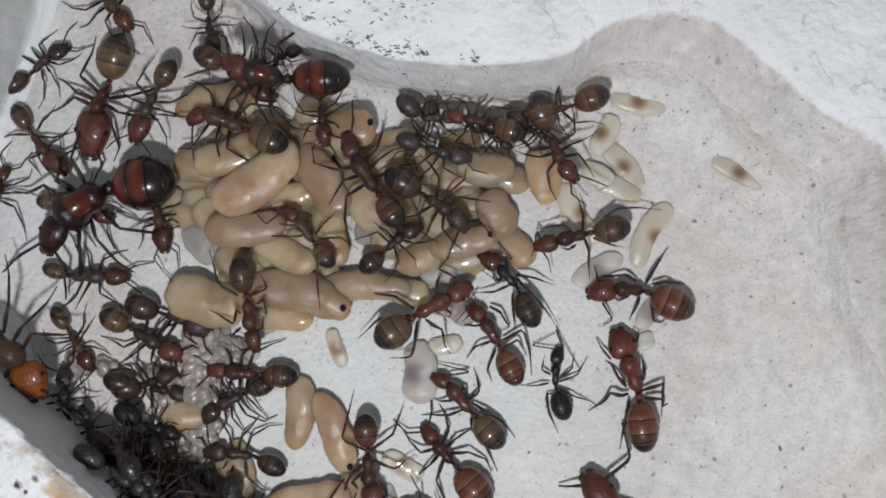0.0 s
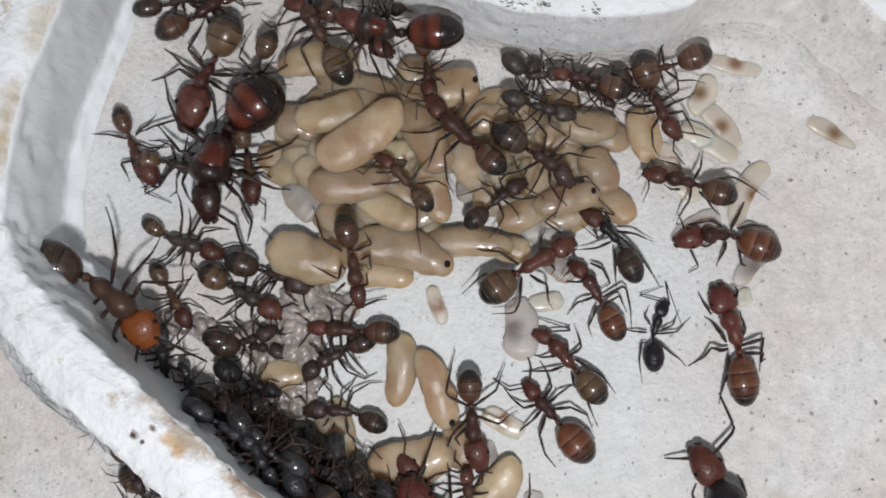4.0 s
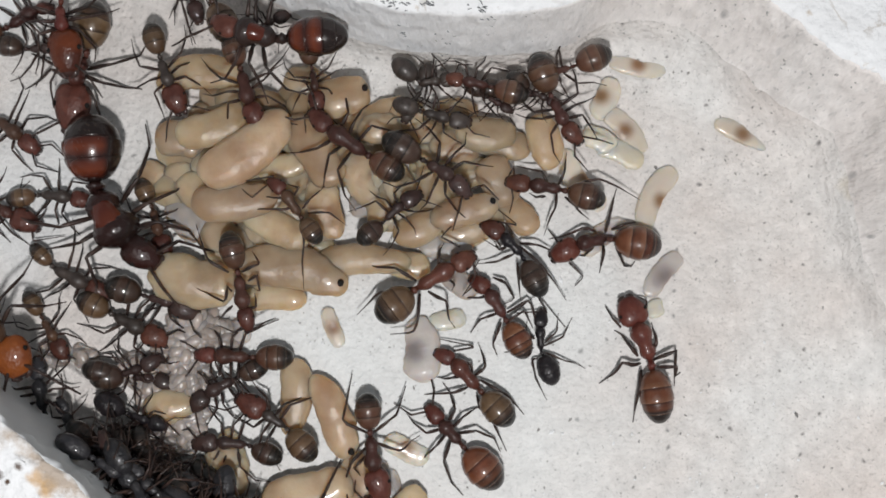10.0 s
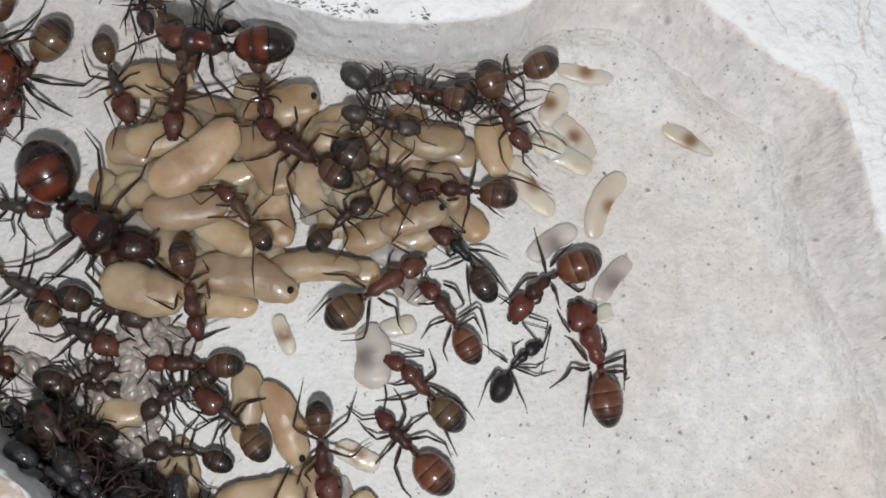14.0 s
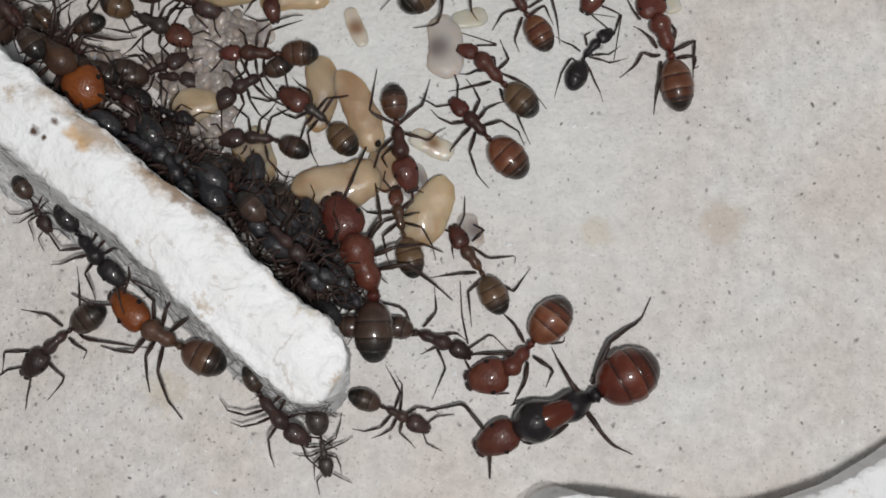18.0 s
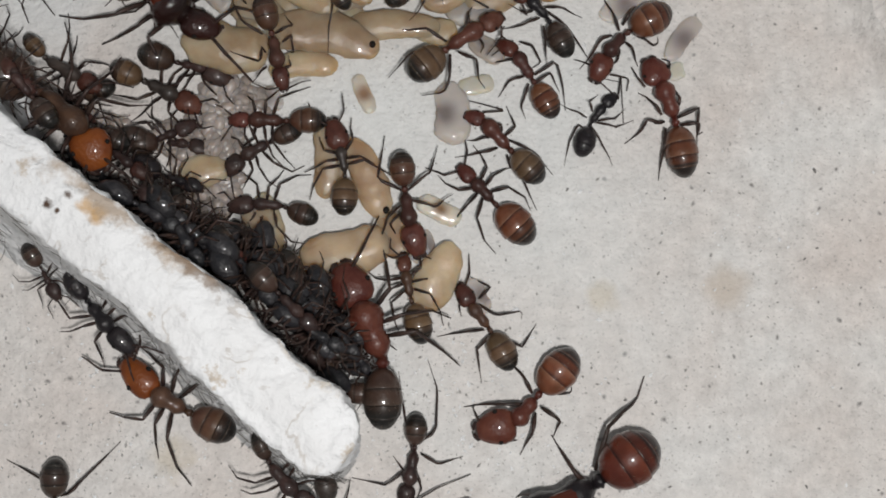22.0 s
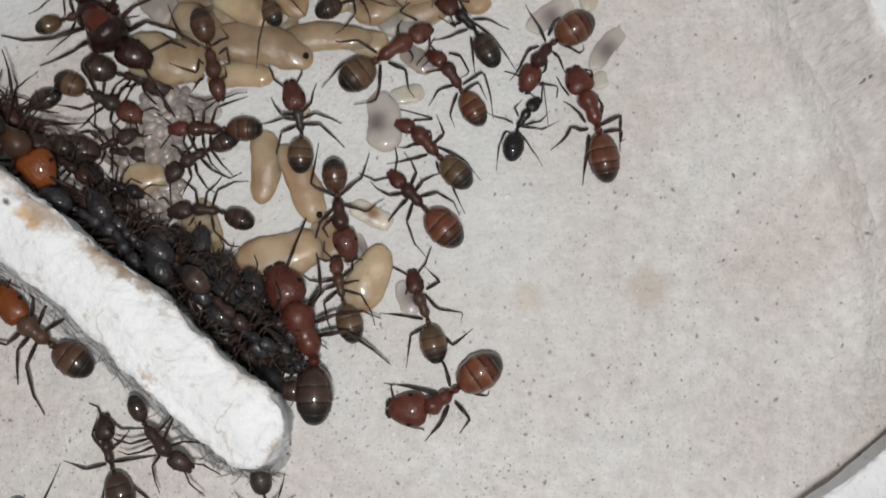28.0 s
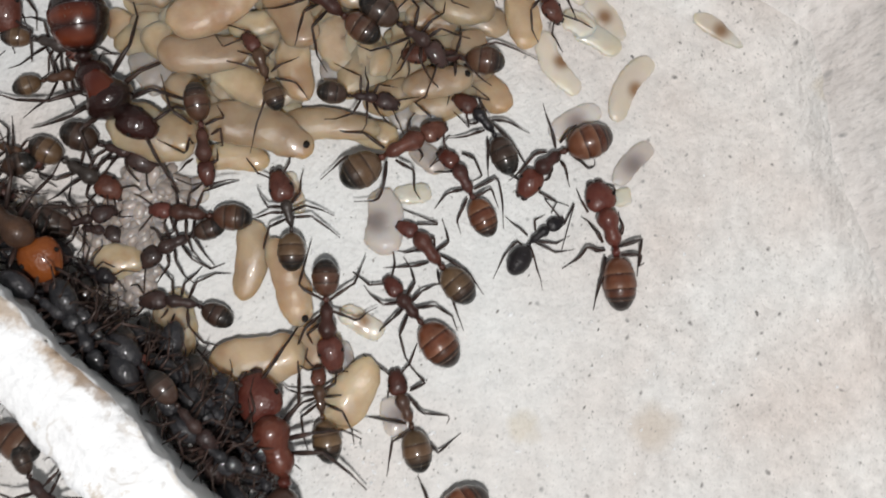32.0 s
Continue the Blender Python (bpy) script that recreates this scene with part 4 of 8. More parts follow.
ants["r12"] = ant("worker_ant", "dark brown glossy worker ant", (-10.26, -7.58), (-11.91, -7.01), (-13.41, -7.02), (-16.29, -7.21), 0, ("dark","dark","dark","tip"), 0.9, 0.85, 12, legs=[[(-14.0, -6.4), (-14.9, -5.5), (-16.1, -5.5)], [(-13.4, -6.4), (-14.5, -5.1), (-14.7, -3.3)], [(-13.0, -7.0), (-13.1, -8.2), (-13.6, -9.0)], [(-14.5, -7.2), (-14.9, -8.2), (-16.2, -8.4)], [(-12.8, -6.4), (-11.9, -5.3), (-11.1, -5.3)], [(-12.3, -7.3), (-11.7, -8.1), (-10.6, -6.8)]], feelers=[[(-11.2, -5.9), (-10.7, -5.3), (-11.9, -5.5)], [(-11.0, -6.9), (-10.4, -6.4), (-11.5, -8.5)]])
ants["r11"] = ant("worker_ant", "red-brown worker ant with a banded gaster", (-9.05, -5.24), (-7.42, -5.17), (-5.20, -5.17), (-2.05, -5.00), 0.2, ("brown","umber","brown","tip"), 0.8, 0.85, 13)
ants["r11b"] = ant("worker_ant", "dark brown glossy worker ant", (-9.18, -9.18), (-7.86, -7.77), (-6.12, -6.75), (-3.80, -5.51), 0.1, ("dark","dark","dark","tip"), 0.75, 0.85, 14)
ants["r10b"] = ant("worker_ant", "dark brown glossy worker ant", (-8.73, -11.46), (-6.84, -11.11), (-4.95, -11.22), (-2.39, -12.16), 0.2, ("dark","dark","dark","tip"), 0.8, 0.85, 15)
ants["r10"] = ant("worker_ant", "dusty brown worker ant with a greyish gaster", (-3.50, -8.60), (-1.81, -10.26), (-0.83, -11.44), (0.60, -14.19), 0.9, ("brown","grey","tawny","tip"), 0.85, 0.85, 16)
ants["r9"] = ant("worker_ant", "red-brown worker ant with a banded gaster", (4.90, -14.52), (3.99, -12.19), (3.68, -10.09), (3.24, -7.13), 0.9, ("brown","umber","brown","tip"), 0.85, 0.85, 17, legs=[[(3.5, -9.9), (1.7, -9.2), (2.1, -5.9)], [(3.8, -9.9), (5.4, -8.5), (5.9, -6.5)], [(4.0, -10.5), (5.9, -11.0), (6.5, -10.3), (7.1, -9.9)], [(3.4, -10.9), (2.5, -11.9), (1.8, -14.3)], [(3.4, -11.5), (2.7, -12.3), (3.3, -13.2)], [(4.1, -11.8), (4.6, -12.2), (5.1, -12.9)]], feelers=[[(3.9, -14.4), (3.0, -14.8), (1.8, -14.3)], [(4.8, -14.4), (5.8, -14.6)]])
ants["r22"] = ant("worker_ant", "tawny brown worker ant with thin dark legs", (3.72, -14.22), (3.86, -15.73), (4.31, -17.34), (5.37, -20.62), 0.6, ("brown","tawny","tawny","tip"), 0.78, 0.8, 18)
ants["r13"] = ant("worker_ant", "red-brown worker ant with a banded gaster", (-4.99, -3.38), (-5.48, -1.67), (-5.96, 0.36), (-6.94, 3.41), 2.2, ("brown","umber","brown","tip"), 0.75, 0.8, 19, legs=[[(-6.7, 0.6), (-8.1, 1.3), (-8.7, 2.4), (-9.3, 3.8)], [(-5.8, 0.7), (-4.6, 1.3), (-5.3, 2.2)], [(-5.3, 0.1), (-4.7, 0.5), (-4.5, -0.6), (-5.1, -0.3)], [(-6.4, -0.7), (-6.7, -0.4), (-6.7, -1.5), (-9.2, -0.5)], [(-5.2, -1.8), (-4.6, -1.7), (-4.9, -0.7)], [(-6.3, -1.7), (-6.6, -2.1), (-7.3, -2.7)]], feelers=[[(-5.3, -3.2), (-6.1, -3.4), (-7.3, -2.9)], [(-4.7, -3.2), (-3.8, -2.7), (-3.2, -2.5)]])
ants["r14"] = ant("worker_ant", "tawny brown worker ant with thin dark legs", (-4.42, 7.19), (-3.13, 6.32), (-2.06, 4.82), (-0.52, 2.96), 2.4, ("brown","tawny","tawny","tip"), 0.8, 0.8, 20, legs=[[(-2.3, 5.5), (-3.1, 5.1), (-6.2, 5.1)], [(-1.9, 5.3), (-1.2, 6.2), (-0.5, 7.0)], [(-1.5, 5.0), (0.0, 5.1), (1.2, 4.3)], [(-2.0, 4.5), (-1.6, 3.0), (-1.7, 1.6), (-1.5, -0.3)], [(-2.9, 5.9), (-3.9, 5.9), (-5.1, 6.1)], [(-2.6, 6.1), (-2.2, 6.7), (-3.2, 7.0)]], feelers=[[(-4.4, 6.8), (-5.5, 5.9), (-6.5, 6.8)], [(-4.0, 7.4), (-6.3, 7.1), (-7.3, 6.9)]])
ants["r15"] = ant("worker_ant", "red-brown worker ant with a banded gaster", (-1.81, 12.15), (-0.28, 10.74), (2.21, 9.30), (4.94, 7.81), 2.4, ("brown","umber","brown","tip"), 0.85, 0.8, 21)
ants["r21"] = ant("worker_ant", "red-brown worker ant with a banded gaster", (-1.27, 12.02), (-1.57, 13.67), (-1.88, 14.96), (-2.46, 17.51), 2.2, ("brown","umber","brown","tip"), 0.8, 0.85, 22)
ants["r16"] = ant("worker_ant", "dark brown glossy worker ant", (9.56, 6.74), (8.21, 8.07), (6.51, 8.91), (3.36, 10.54), 2.6, ("dark","dark","dark","tip"), 0.78, 0.8, 23)
ants["r17"] = ant("worker_ant", "dark brown glossy worker ant", (6.23, 6.90), (4.83, 6.04), (3.84, 4.89), (2.07, 3.15), 1.8, ("dark","dark","dark","tip"), 0.85, 0.9, 24)
ants["r18"] = ant("worker_ant", "red-brown worker ant with a banded gaster", (12.82, 8.18), (14.64, 7.96), (16.68, 7.67), (19.76, 6.97), 1.3, ("brown","umber","brown","tip"), 0.85, 0.85, 25, legs=[[(17.2, 7.8), (18.4, 8.3), (19.4, 8.5), (20.8, 8.0), (22.3, 7.2)], [(17.0, 7.2), (17.9, 6.3), (18.8, 5.7)], [(16.4, 7.6), (16.3, 6.4), (16.0, 5.8), (15.6, 4.5)], [(16.5, 8.0), (16.9, 9.0), (17.1, 10.4)], [(15.9, 7.8), (15.3, 8.9), (13.5, 9.4)], [(15.6, 7.2), (15.0, 7.1), (14.5, 7.5)]], feelers=[[(13.4, 8.4), (13.4, 9.2), (12.4, 7.6)], [(13.2, 7.8), (13.3, 7.0), (13.0, 6.0)]])
ants["r1"] = ant("worker_ant", "worker ant with chestnut head and striped red gaster", (16.52, -0.98), (17.62, 0.94), (19.04, 2.21), (22.63, 3.80), 0, ("red","umber","red","tip"), 0.85, 0.9, 26, legs=[[(18.8, 2.6), (18.4, 3.8), (17.9, 5.8)], [(19.1, 3.0), (19.7, 3.9), (20.7, 4.8)], [(19.8, 2.3), (20.6, 1.6), (21.2, 1.3), (21.7, 1.6), (21.7, 2.1)], [(19.2, 1.7), (19.7, 0.7), (20.0, -0.0)], [(18.2, 2.3), (17.4, 2.1), (16.3, 0.7), (15.7, 0.2)], [(18.6, 1.4), (18.4, 0.4), (17.8, 0.2)]], feelers=[[(17.7, -0.6), (19.1, -1.0), (18.9, -1.8)], [(16.5, 0.1), (15.3, 0.8)]])
ants["r2"] = ant("soldier_ant", "soldier ant with a big chestnut head and banded gaster", (20.94, 0.57), (21.90, -1.48), (22.87, -3.72), (23.76, -8.10), 0, ("red","red","red","tip"), 0.72, 1.0, 27, legs=[[(22.0, -3.5), (21.3, -2.8), (20.9, -2.1), (20.4, -1.8)], [(22.2, -4.0), (21.7, -4.2), (20.9, -4.0), (20.5, -4.8), (19.5, -5.6)], [(22.3, -4.5), (22.1, -6.3), (22.0, -8.2)], [(23.1, -3.1), (23.2, -2.3), (23.0, -1.1)], [(23.1, -3.7), (24.6, -3.0), (24.7, -4.0), (24.8, -5.5)], [(23.4, -4.2), (24.8, -4.1), (24.8, -4.8), (25.2, -4.5)]], feelers=[[(20.7, -1.6), (20.1, -0.9), (19.7, -0.1)], [(22.4, -0.4), (22.5, 0.4), (22.0, 0.7)]])
ants["r3"] = ant("small_worker_ant", "small black glossy worker ant", (18.65, -2.41), (17.54, -3.22), (16.56, -4.34), (15.50, -6.75), 0, ("tip","tip","tip","tip"), 0.82, 0.85, 28, bands=False, legs=[[(16.3, -3.9), (15.3, -3.3), (14.6, -2.7)], [(16.0, -4.6), (15.6, -4.4), (14.9, -5.5), (14.4, -7.2)], [(16.6, -4.6), (17.2, -6.0), (17.7, -6.8), (17.9, -7.5)], [(17.1, -4.2), (18.3, -4.2), (19.3, -3.4)], [(16.9, -4.3), (18.3, -4.8), (18.9, -4.6), (19.8, -4.3)], [(16.8, -3.5), (16.6, -2.8), (17.4, -2.2)]], feelers=[[(18.4, -2.4), (17.1, -1.1), (19.0, -1.4)], [(18.7, -2.8), (19.3, -1.0), (18.8, -4.5)]])
ants["r4"] = ant("worker_ant", "worker ant with black thorax and dark gaster", (10.55, 5.19), (12.18, 4.32), (13.44, 3.08), (15.12, 0.25), 0.7, ("brown","tip","dark","tip"), 0.78, 0.85, 29, legs=[[(13.3, 3.9), (14.7, 3.8), (16.1, 3.4)], [(13.3, 3.7), (14.9, 2.4), (16.0, 1.2), (16.8, 0.1)], [(12.9, 3.1), (11.8, 2.5), (10.3, 2.3)], [(13.2, 2.5), (13.3, 1.5), (13.6, -0.1)], [(12.7, 4.4), (12.2, 5.2), (13.2, 4.3)], [(12.4, 3.6), (11.9, 3.3), (11.5, 4.0)]], feelers=[[(11.7, 5.3), (13.1, 5.1), (11.7, 6.2)], [(11.3, 4.6), (12.0, 3.2), (10.7, 4.1)]])
ants["r5"] = ant("worker_ant", "worker ant with chestnut head and striped red gaster", (9.96, 1.33), (11.40, 0.41), (12.48, -1.31), (14.25, -4.10), 0.2, ("red","umber","red","tip"), 0.8, 0.85, 30, legs=[[(11.6, 1.4), (12.4, 1.1), (13.2, 0.0), (12.5, -0.4)], [(12.7, -1.0), (14.2, -0.0), (14.8, -1.6), (15.1, -3.4)], [(12.6, -1.7), (13.9, -0.8), (14.6, -2.0)], [(12.0, -1.1), (10.8, -1.6), (10.2, -2.6)], [(11.5, 0.2), (10.7, -0.1), (9.2, -0.1)], [(12.3, -1.7), (11.8, -3.3), (12.2, -4.1)]], feelers=[[(10.6, 1.4), (10.2, 1.9), (10.6, 2.6)], [(10.5, 1.0), (9.5, 0.1)]])
ants["r6"] = ant("worker_ant", "worker ant with a pale-banded tawny gaster", (10.17, 2.88), (8.58, 1.81), (6.38, 0.32), (3.70, -1.97), 1.5, ("brown","brown","tawny","tip"), 0.95, 0.9, 31, legs=[[(6.2, 0.8), (4.7, 1.6), (3.3, 1.6), (2.3, 2.0)], [(6.0, 0.3), (3.6, -0.2), (3.1, -0.8), (2.2, -1.8)], [(6.5, -0.1), (6.5, -2.0), (6.2, -2.8), (4.6, -3.0)], [(7.1, 0.1), (7.8, -0.3), (8.4, -0.5), (8.6, -1.7), (9.1, -2.3)], [(7.7, 1.8), (7.7, 3.0), (8.0, 3.6)], [(8.2, 1.2), (8.9, 0.7), (8.7, 0.3)]], feelers=[[(9.1, 3.3), (7.8, 4.0), (9.3, 5.6)], [(10.0, 2.6), (10.2, 1.3), (9.3, 0.0)]])
ants["r7"] = ant("worker_ant", "worker ant with a pale-banded tawny gaster", (7.74, -4.06), (9.24, -4.58), (10.93, -6.41), (13.46, -8.74), 0, ("brown","brown","tawny","tip"), 0.85, 0.85, 32, legs=[[(10.6, -5.6), (11.4, -4.9), (11.2, -4.2), (10.8, -3.2)], [(11.0, -5.8), (13.1, -6.8), (14.3, -8.1)], [(9.8, -5.6), (8.6, -5.9), (7.9, -5.8)], [(10.2, -6.4), (9.3, -6.8), (7.2, -7.1)], [(10.9, -6.9), (11.1, -7.7), (11.9, -8.3), (13.2, -10.7)], [(9.8, -4.6), (10.4, -4.8), (10.5, -5.6), (10.2, -6.0)]], feelers=[[(9.1, -3.9), (10.7, -3.6), (7.7, -3.0)], [(8.1, -4.3), (8.7, -4.3), (7.2, -4.5)]])
ants["r8"] = ant("worker_ant", "worker ant with chestnut head and striped red gaster", (7.41, -7.79), (8.57, -8.98), (9.90, -10.27), (12.83, -13.11), 0, ("red","umber","red","tip"), 0.85, 0.85, 33)
ants["h"] = ant("worker_ant", "red-brown worker ant with a banded gaster", (-4.34, 11.08), (-5.62, 12.67), (-6.64, 14.59), (-8.21, 16.97), 2.2, ("brown","umber","brown","tip"), 0.8, 0.85, 34)
ants["f"] = ant("worker_ant", "dusty brown worker ant with a greyish gaster", (-10.86, 11.54), (-11.86, 13.56), (-12.57, 15.20), (-13.54, 17.79), 1.7, ("brown","grey","tawny","tip"), 0.78, 0.9, 35)
ants["g"] = ant("worker_ant", "tawny brown worker ant with thin dark legs", (-11.09, 13.42), (-9.55, 14.15), (-6.99, 12.68), (-3.74, 10.97), 2.2, ("brown","tawny","tawny","tip"), 0.8, 0.85, 36)
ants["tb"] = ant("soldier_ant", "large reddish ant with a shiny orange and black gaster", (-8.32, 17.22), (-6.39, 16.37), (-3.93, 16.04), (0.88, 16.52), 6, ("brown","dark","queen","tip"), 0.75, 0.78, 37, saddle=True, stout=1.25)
ants["k1"] = ant("worker_ant", "dusty grey-brown worker ant by the plaster block", (8.36, 15.09), (6.97, 14.75), (5.73, 14.56), (3.70, 16.04), 2.2, ("grey","grey","grey","tip"), 0.8, 0.9, 38, bands=False)
ants["k2"] = ant("worker_ant", "dusty grey-brown worker ant by the plaster block", (9.38, 11.99), (7.74, 12.10), (6.04, 12.49), (3.86, 13.08), 2.2, ("grey","grey","grey","tip"), 0.8, 0.9, 39, bands=False)
ants["k3"] = ant("worker_ant", "red-brown worker ant with a banded gaster", (7.35, 15.00), (8.76, 14.79), (10.41, 14.56), (13.24, 13.93), 2.4, ("brown","umber","brown","tip"), 0.8, 0.9, 40)
ants["k4"] = ant("worker_ant", "red-brown worker ant with a banded gaster", (17.11, 10.98), (15.80, 12.29), (14.95, 13.90), (13.63, 17.00), 2, ("brown","umber","brown","tip"), 0.85, 0.85, 41)
ants["k5"] = ant("worker_ant", "red-brown worker ant with a banded gaster", (13.52, 15.13), (14.67, 15.78), (16.05, 16.25), (18.88, 17.55), 2, ("brown","umber","brown","tip"), 0.85, 0.85, 42)
ants["k6"] = ant("worker_ant", "dark brown glossy worker ant", (13.83, 14.40), (13.03, 14.64), (12.03, 14.83), (9.68, 14.47), 1.2, ("dark","dark","dark","tip"), 0.85, 0.85, 43)
ants["k7"] = ant("worker_ant", "dark brown glossy worker ant", (12.26, 12.97), (11.34, 13.44), (10.46, 13.86), (8.76, 15.04), 2, ("dark","dark","dark","tip"), 0.8, 0.85, 44)
ants["k8"] = ant("worker_ant", "dark brown glossy worker ant", (15.60, 13.62), (14.50, 13.95), (13.54, 14.38), (11.73, 15.55), 2.2, ("dark","dark","dark","tip"), 0.8, 0.85, 45)
ants["k9"] = ant("worker_ant", "dusty grey-brown worker ant by the plaster block", (4.70, 11.88), (5.21, 13.30), (5.75, 14.12), (6.24, 16.14), 1.5, ("grey","grey","grey","tip"), 0.8, 0.85, 46, bands=False)
ants["tb2"] = ant("worker_ant", "dark brown glossy worker ant", (-10.22, 18.16), (-10.81, 19.76), (-11.07, 21.05), (-11.47, 23.29), 1.2, ("dark","dark","dark","tip"), 0.8, 0.85, 47)
ants["tb3"] = ant("worker_ant", "dark brown glossy worker ant", (-3.79, 19.20), (-4.94, 18.50), (-5.87, 17.97), (-7.80, 16.98), 1.6, ("dark","dark","dark","tip"), 0.8, 0.85, 48)
ants["a1"] = ant("worker_ant", "dark brown glossy worker ant", (-19.46, 19.23), (-21.06, 18.52), (-22.36, 17.52), (-24.87, 16.33), 0, ("dark","dark","dark","tip"), 0.75, 0.85, 49)
ants["b"] = ant("worker_ant", "red-brown worker ant with a banded gaster", (-19.83, 15.98), (-21.11, 15.69), (-22.92, 14.52), (-25.99, 13.24), 0, ("brown","umber","brown","tip"), 0.78, 0.85, 50)
ants["c1"] = ant("soldier_ant", "soldier ant with an amber orange head in the crowd", (-19.18, -7.46), (-20.77, -4.89), (-23.97, -3.03), (-28.83, -1.68), 5, ("orange","tawny","dark","tip"), 0.96, 0.98, 51)
ants["c3"] = ant("worker_ant", "small black glossy worker ant", (-10.45, -10.36), (-11.77, -9.90), (-13.03, -9.55), (-15.54, -8.50), 1, ("tip","tip","tip","tip"), 0.85, 0.9, 52, bands=False)
ants["c4"] = ant("soldier_ant", "soldier ant with a broad red head by the ridge tip", (-0.67, -15.32), (0.95, -18.32), (2.53, -21.58), (2.74, -26.56), 1.5, ("red","red","dark","tip"), 0.75, 0.92, 53, stout=1.25)
ants["o1"] = ant("worker_ant", "dark brown glossy worker ant", (-19.79, -18.45), (-20.48, -17.31), (-20.99, -16.48), (-22.32, -14.67), 1.7, ("dark","dark","dark","tip"), 0.8, 0.9, 54)
ants["o2"] = ant("worker_ant", "small black glossy worker ant", (-14.41, -21.92), (-16.13, -20.33), (-17.52, -18.68), (-19.25, -16.59), 1.9, ("tip","tip","tip","tip"), 0.7, 0.72, 55, bands=False)
ants["o3"] = ant("soldier_ant", "soldier ant with an orange head beside the ridge", (-15.42, -22.44), (-12.88, -24.81), (-10.91, -25.73), (-7.39, -27.30), 0.6, ("orange","tawny","brown","tip"), 0.85, 0.64, 56)
ants["o4"] = ant("worker_ant", "dark brown glossy worker ant", (-1.46, -32.09), (-3.13, -31.02), (-4.80, -29.13), (-5.92, -26.98), 1.9, ("dark","dark","dark","tip"), 0.72, 0.8, 57)
ants["o5"] = ant("worker_ant", "dusty grey-brown worker ant by the plaster block", (-0.17, -34.43), (-0.42, -33.08), (-0.69, -32.02), (-1.29, -29.68), 0.7, ("grey","grey","grey","tip"), 0.9, 0.9, 58, bands=False)
ants["o6"] = ant("worker_ant", "dark brown glossy worker ant", (-11.66, -27.03), (-11.17, -28.97), (-10.54, -30.40), (-8.77, -33.69), 0, ("dark","dark","dark","tip"), 0.78, 0.85, 59, legs=[[(-10.9, -30.5), (-12.2, -31.2), (-14.1, -31.1)], [(-10.5, -30.3), (-7.9, -29.8), (-6.8, -29.6)], [(-10.2, -30.9), (-7.8, -32.0), (-5.5, -33.4)], [(-10.6, -31.3), (-10.9, -33.3), (-9.6, -34.8), (-8.8, -36.2)], [(-11.5, -29.4), (-12.3, -28.6), (-12.5, -27.1)], [(-10.9, -29.7), (-10.1, -28.9), (-9.6, -28.0)]], feelers=[[(-11.8, -27.2), (-12.2, -26.6), (-13.0, -26.5)], [(-11.4, -27.1), (-10.4, -28.0), (-6.9, -27.8)]])
ants["o7"] = ant("worker_ant", "dark brown glossy worker ant", (-14.81, -38.17), (-16.54, -36.50), (-17.67, -35.19), (-19.39, -32.53), 0, ("dark","dark","dark","tip"), 0.85, 0.85, 60, legs=[[(-18.1, -35.0), (-19.1, -34.0), (-22.2, -34.0)], [(-17.7, -34.5), (-17.3, -33.9), (-17.2, -29.2)], [(-17.3, -35.1), (-16.2, -34.1), (-15.7, -34.5)], [(-18.1, -35.5), (-18.8, -36.5), (-18.9, -38.7)], [(-16.2, -37.0), (-14.3, -35.6), (-13.0, -37.3)], [(-16.5, -37.8), (-16.2, -39.5), (-14.7, -39.6)]])
ants["o8"] = ant("soldier_ant", "dark soldier ant with a broad greyish red gaster", (-12.27, -46.84), (-12.22, -44.35), (-11.99, -41.27), (-11.67, -36.49), 0, ("brown","dark","dark","tip"), 0.78, 1.0, 61)
ants["o9"] = ant("small_worker_ant", "dark brown glossy worker ant", (2.16, -36.89), (2.84, -35.31), (3.46, -33.13), (3.94, -30.53), 0, ("dark","dark","dark","tip"), 0.85, 0.85, 62, legs=[[(3.6, -32.7), (5.2, -32.2), (6.1, -29.4), (6.0, -27.2)], [(3.3, -33.1), (2.8, -31.1), (2.2, -27.6)], [(3.9, -33.4), (4.9, -34.4), (6.7, -34.4)], [(3.2, -34.1), (1.4, -35.5), (-1.0, -35.1)], [(3.5, -34.8), (3.5, -35.8), (3.0, -36.4)], [(2.9, -35.1), (2.5, -34.5), (1.7, -33.5)]], feelers=[[(3.0, -36.6), (4.8, -36.0), (7.3, -35.6)], [(2.6, -36.6), (3.9, -38.1), (2.4, -40.1)]])
ants["d1"] = ant("small_worker_ant", "dark brown glossy worker ant", (7.44, -36.60), (6.72, -35.00), (6.09, -33.59), (4.74, -31.11), 0, ("dark","dark","dark","tip"), 0.75, 0.85, 63)
ants["d2"] = ant("worker_ant", "tawny brown worker ant with thin dark legs", (7.77, -16.80), (8.66, -18.44), (9.86, -19.79), (11.62, -22.79), 0, ("brown","tawny","tawny","tip"), 0.8, 0.85, 64, legs=[[(9.2, -18.2), (10.4, -19.0), (12.4, -18.6), (12.3, -19.2)], [(9.6, -20.0), (7.4, -20.3), (6.4, -20.5)], [(10.2, -20.2), (9.1, -21.4), (9.5, -23.8)], [(11.0, -20.6), (12.3, -21.2), (13.4, -19.5)], [(8.6, -17.8), (7.8, -18.3), (8.0, -19.1)], [(9.2, -17.8), (10.0, -17.0), (8.6, -16.2)]])
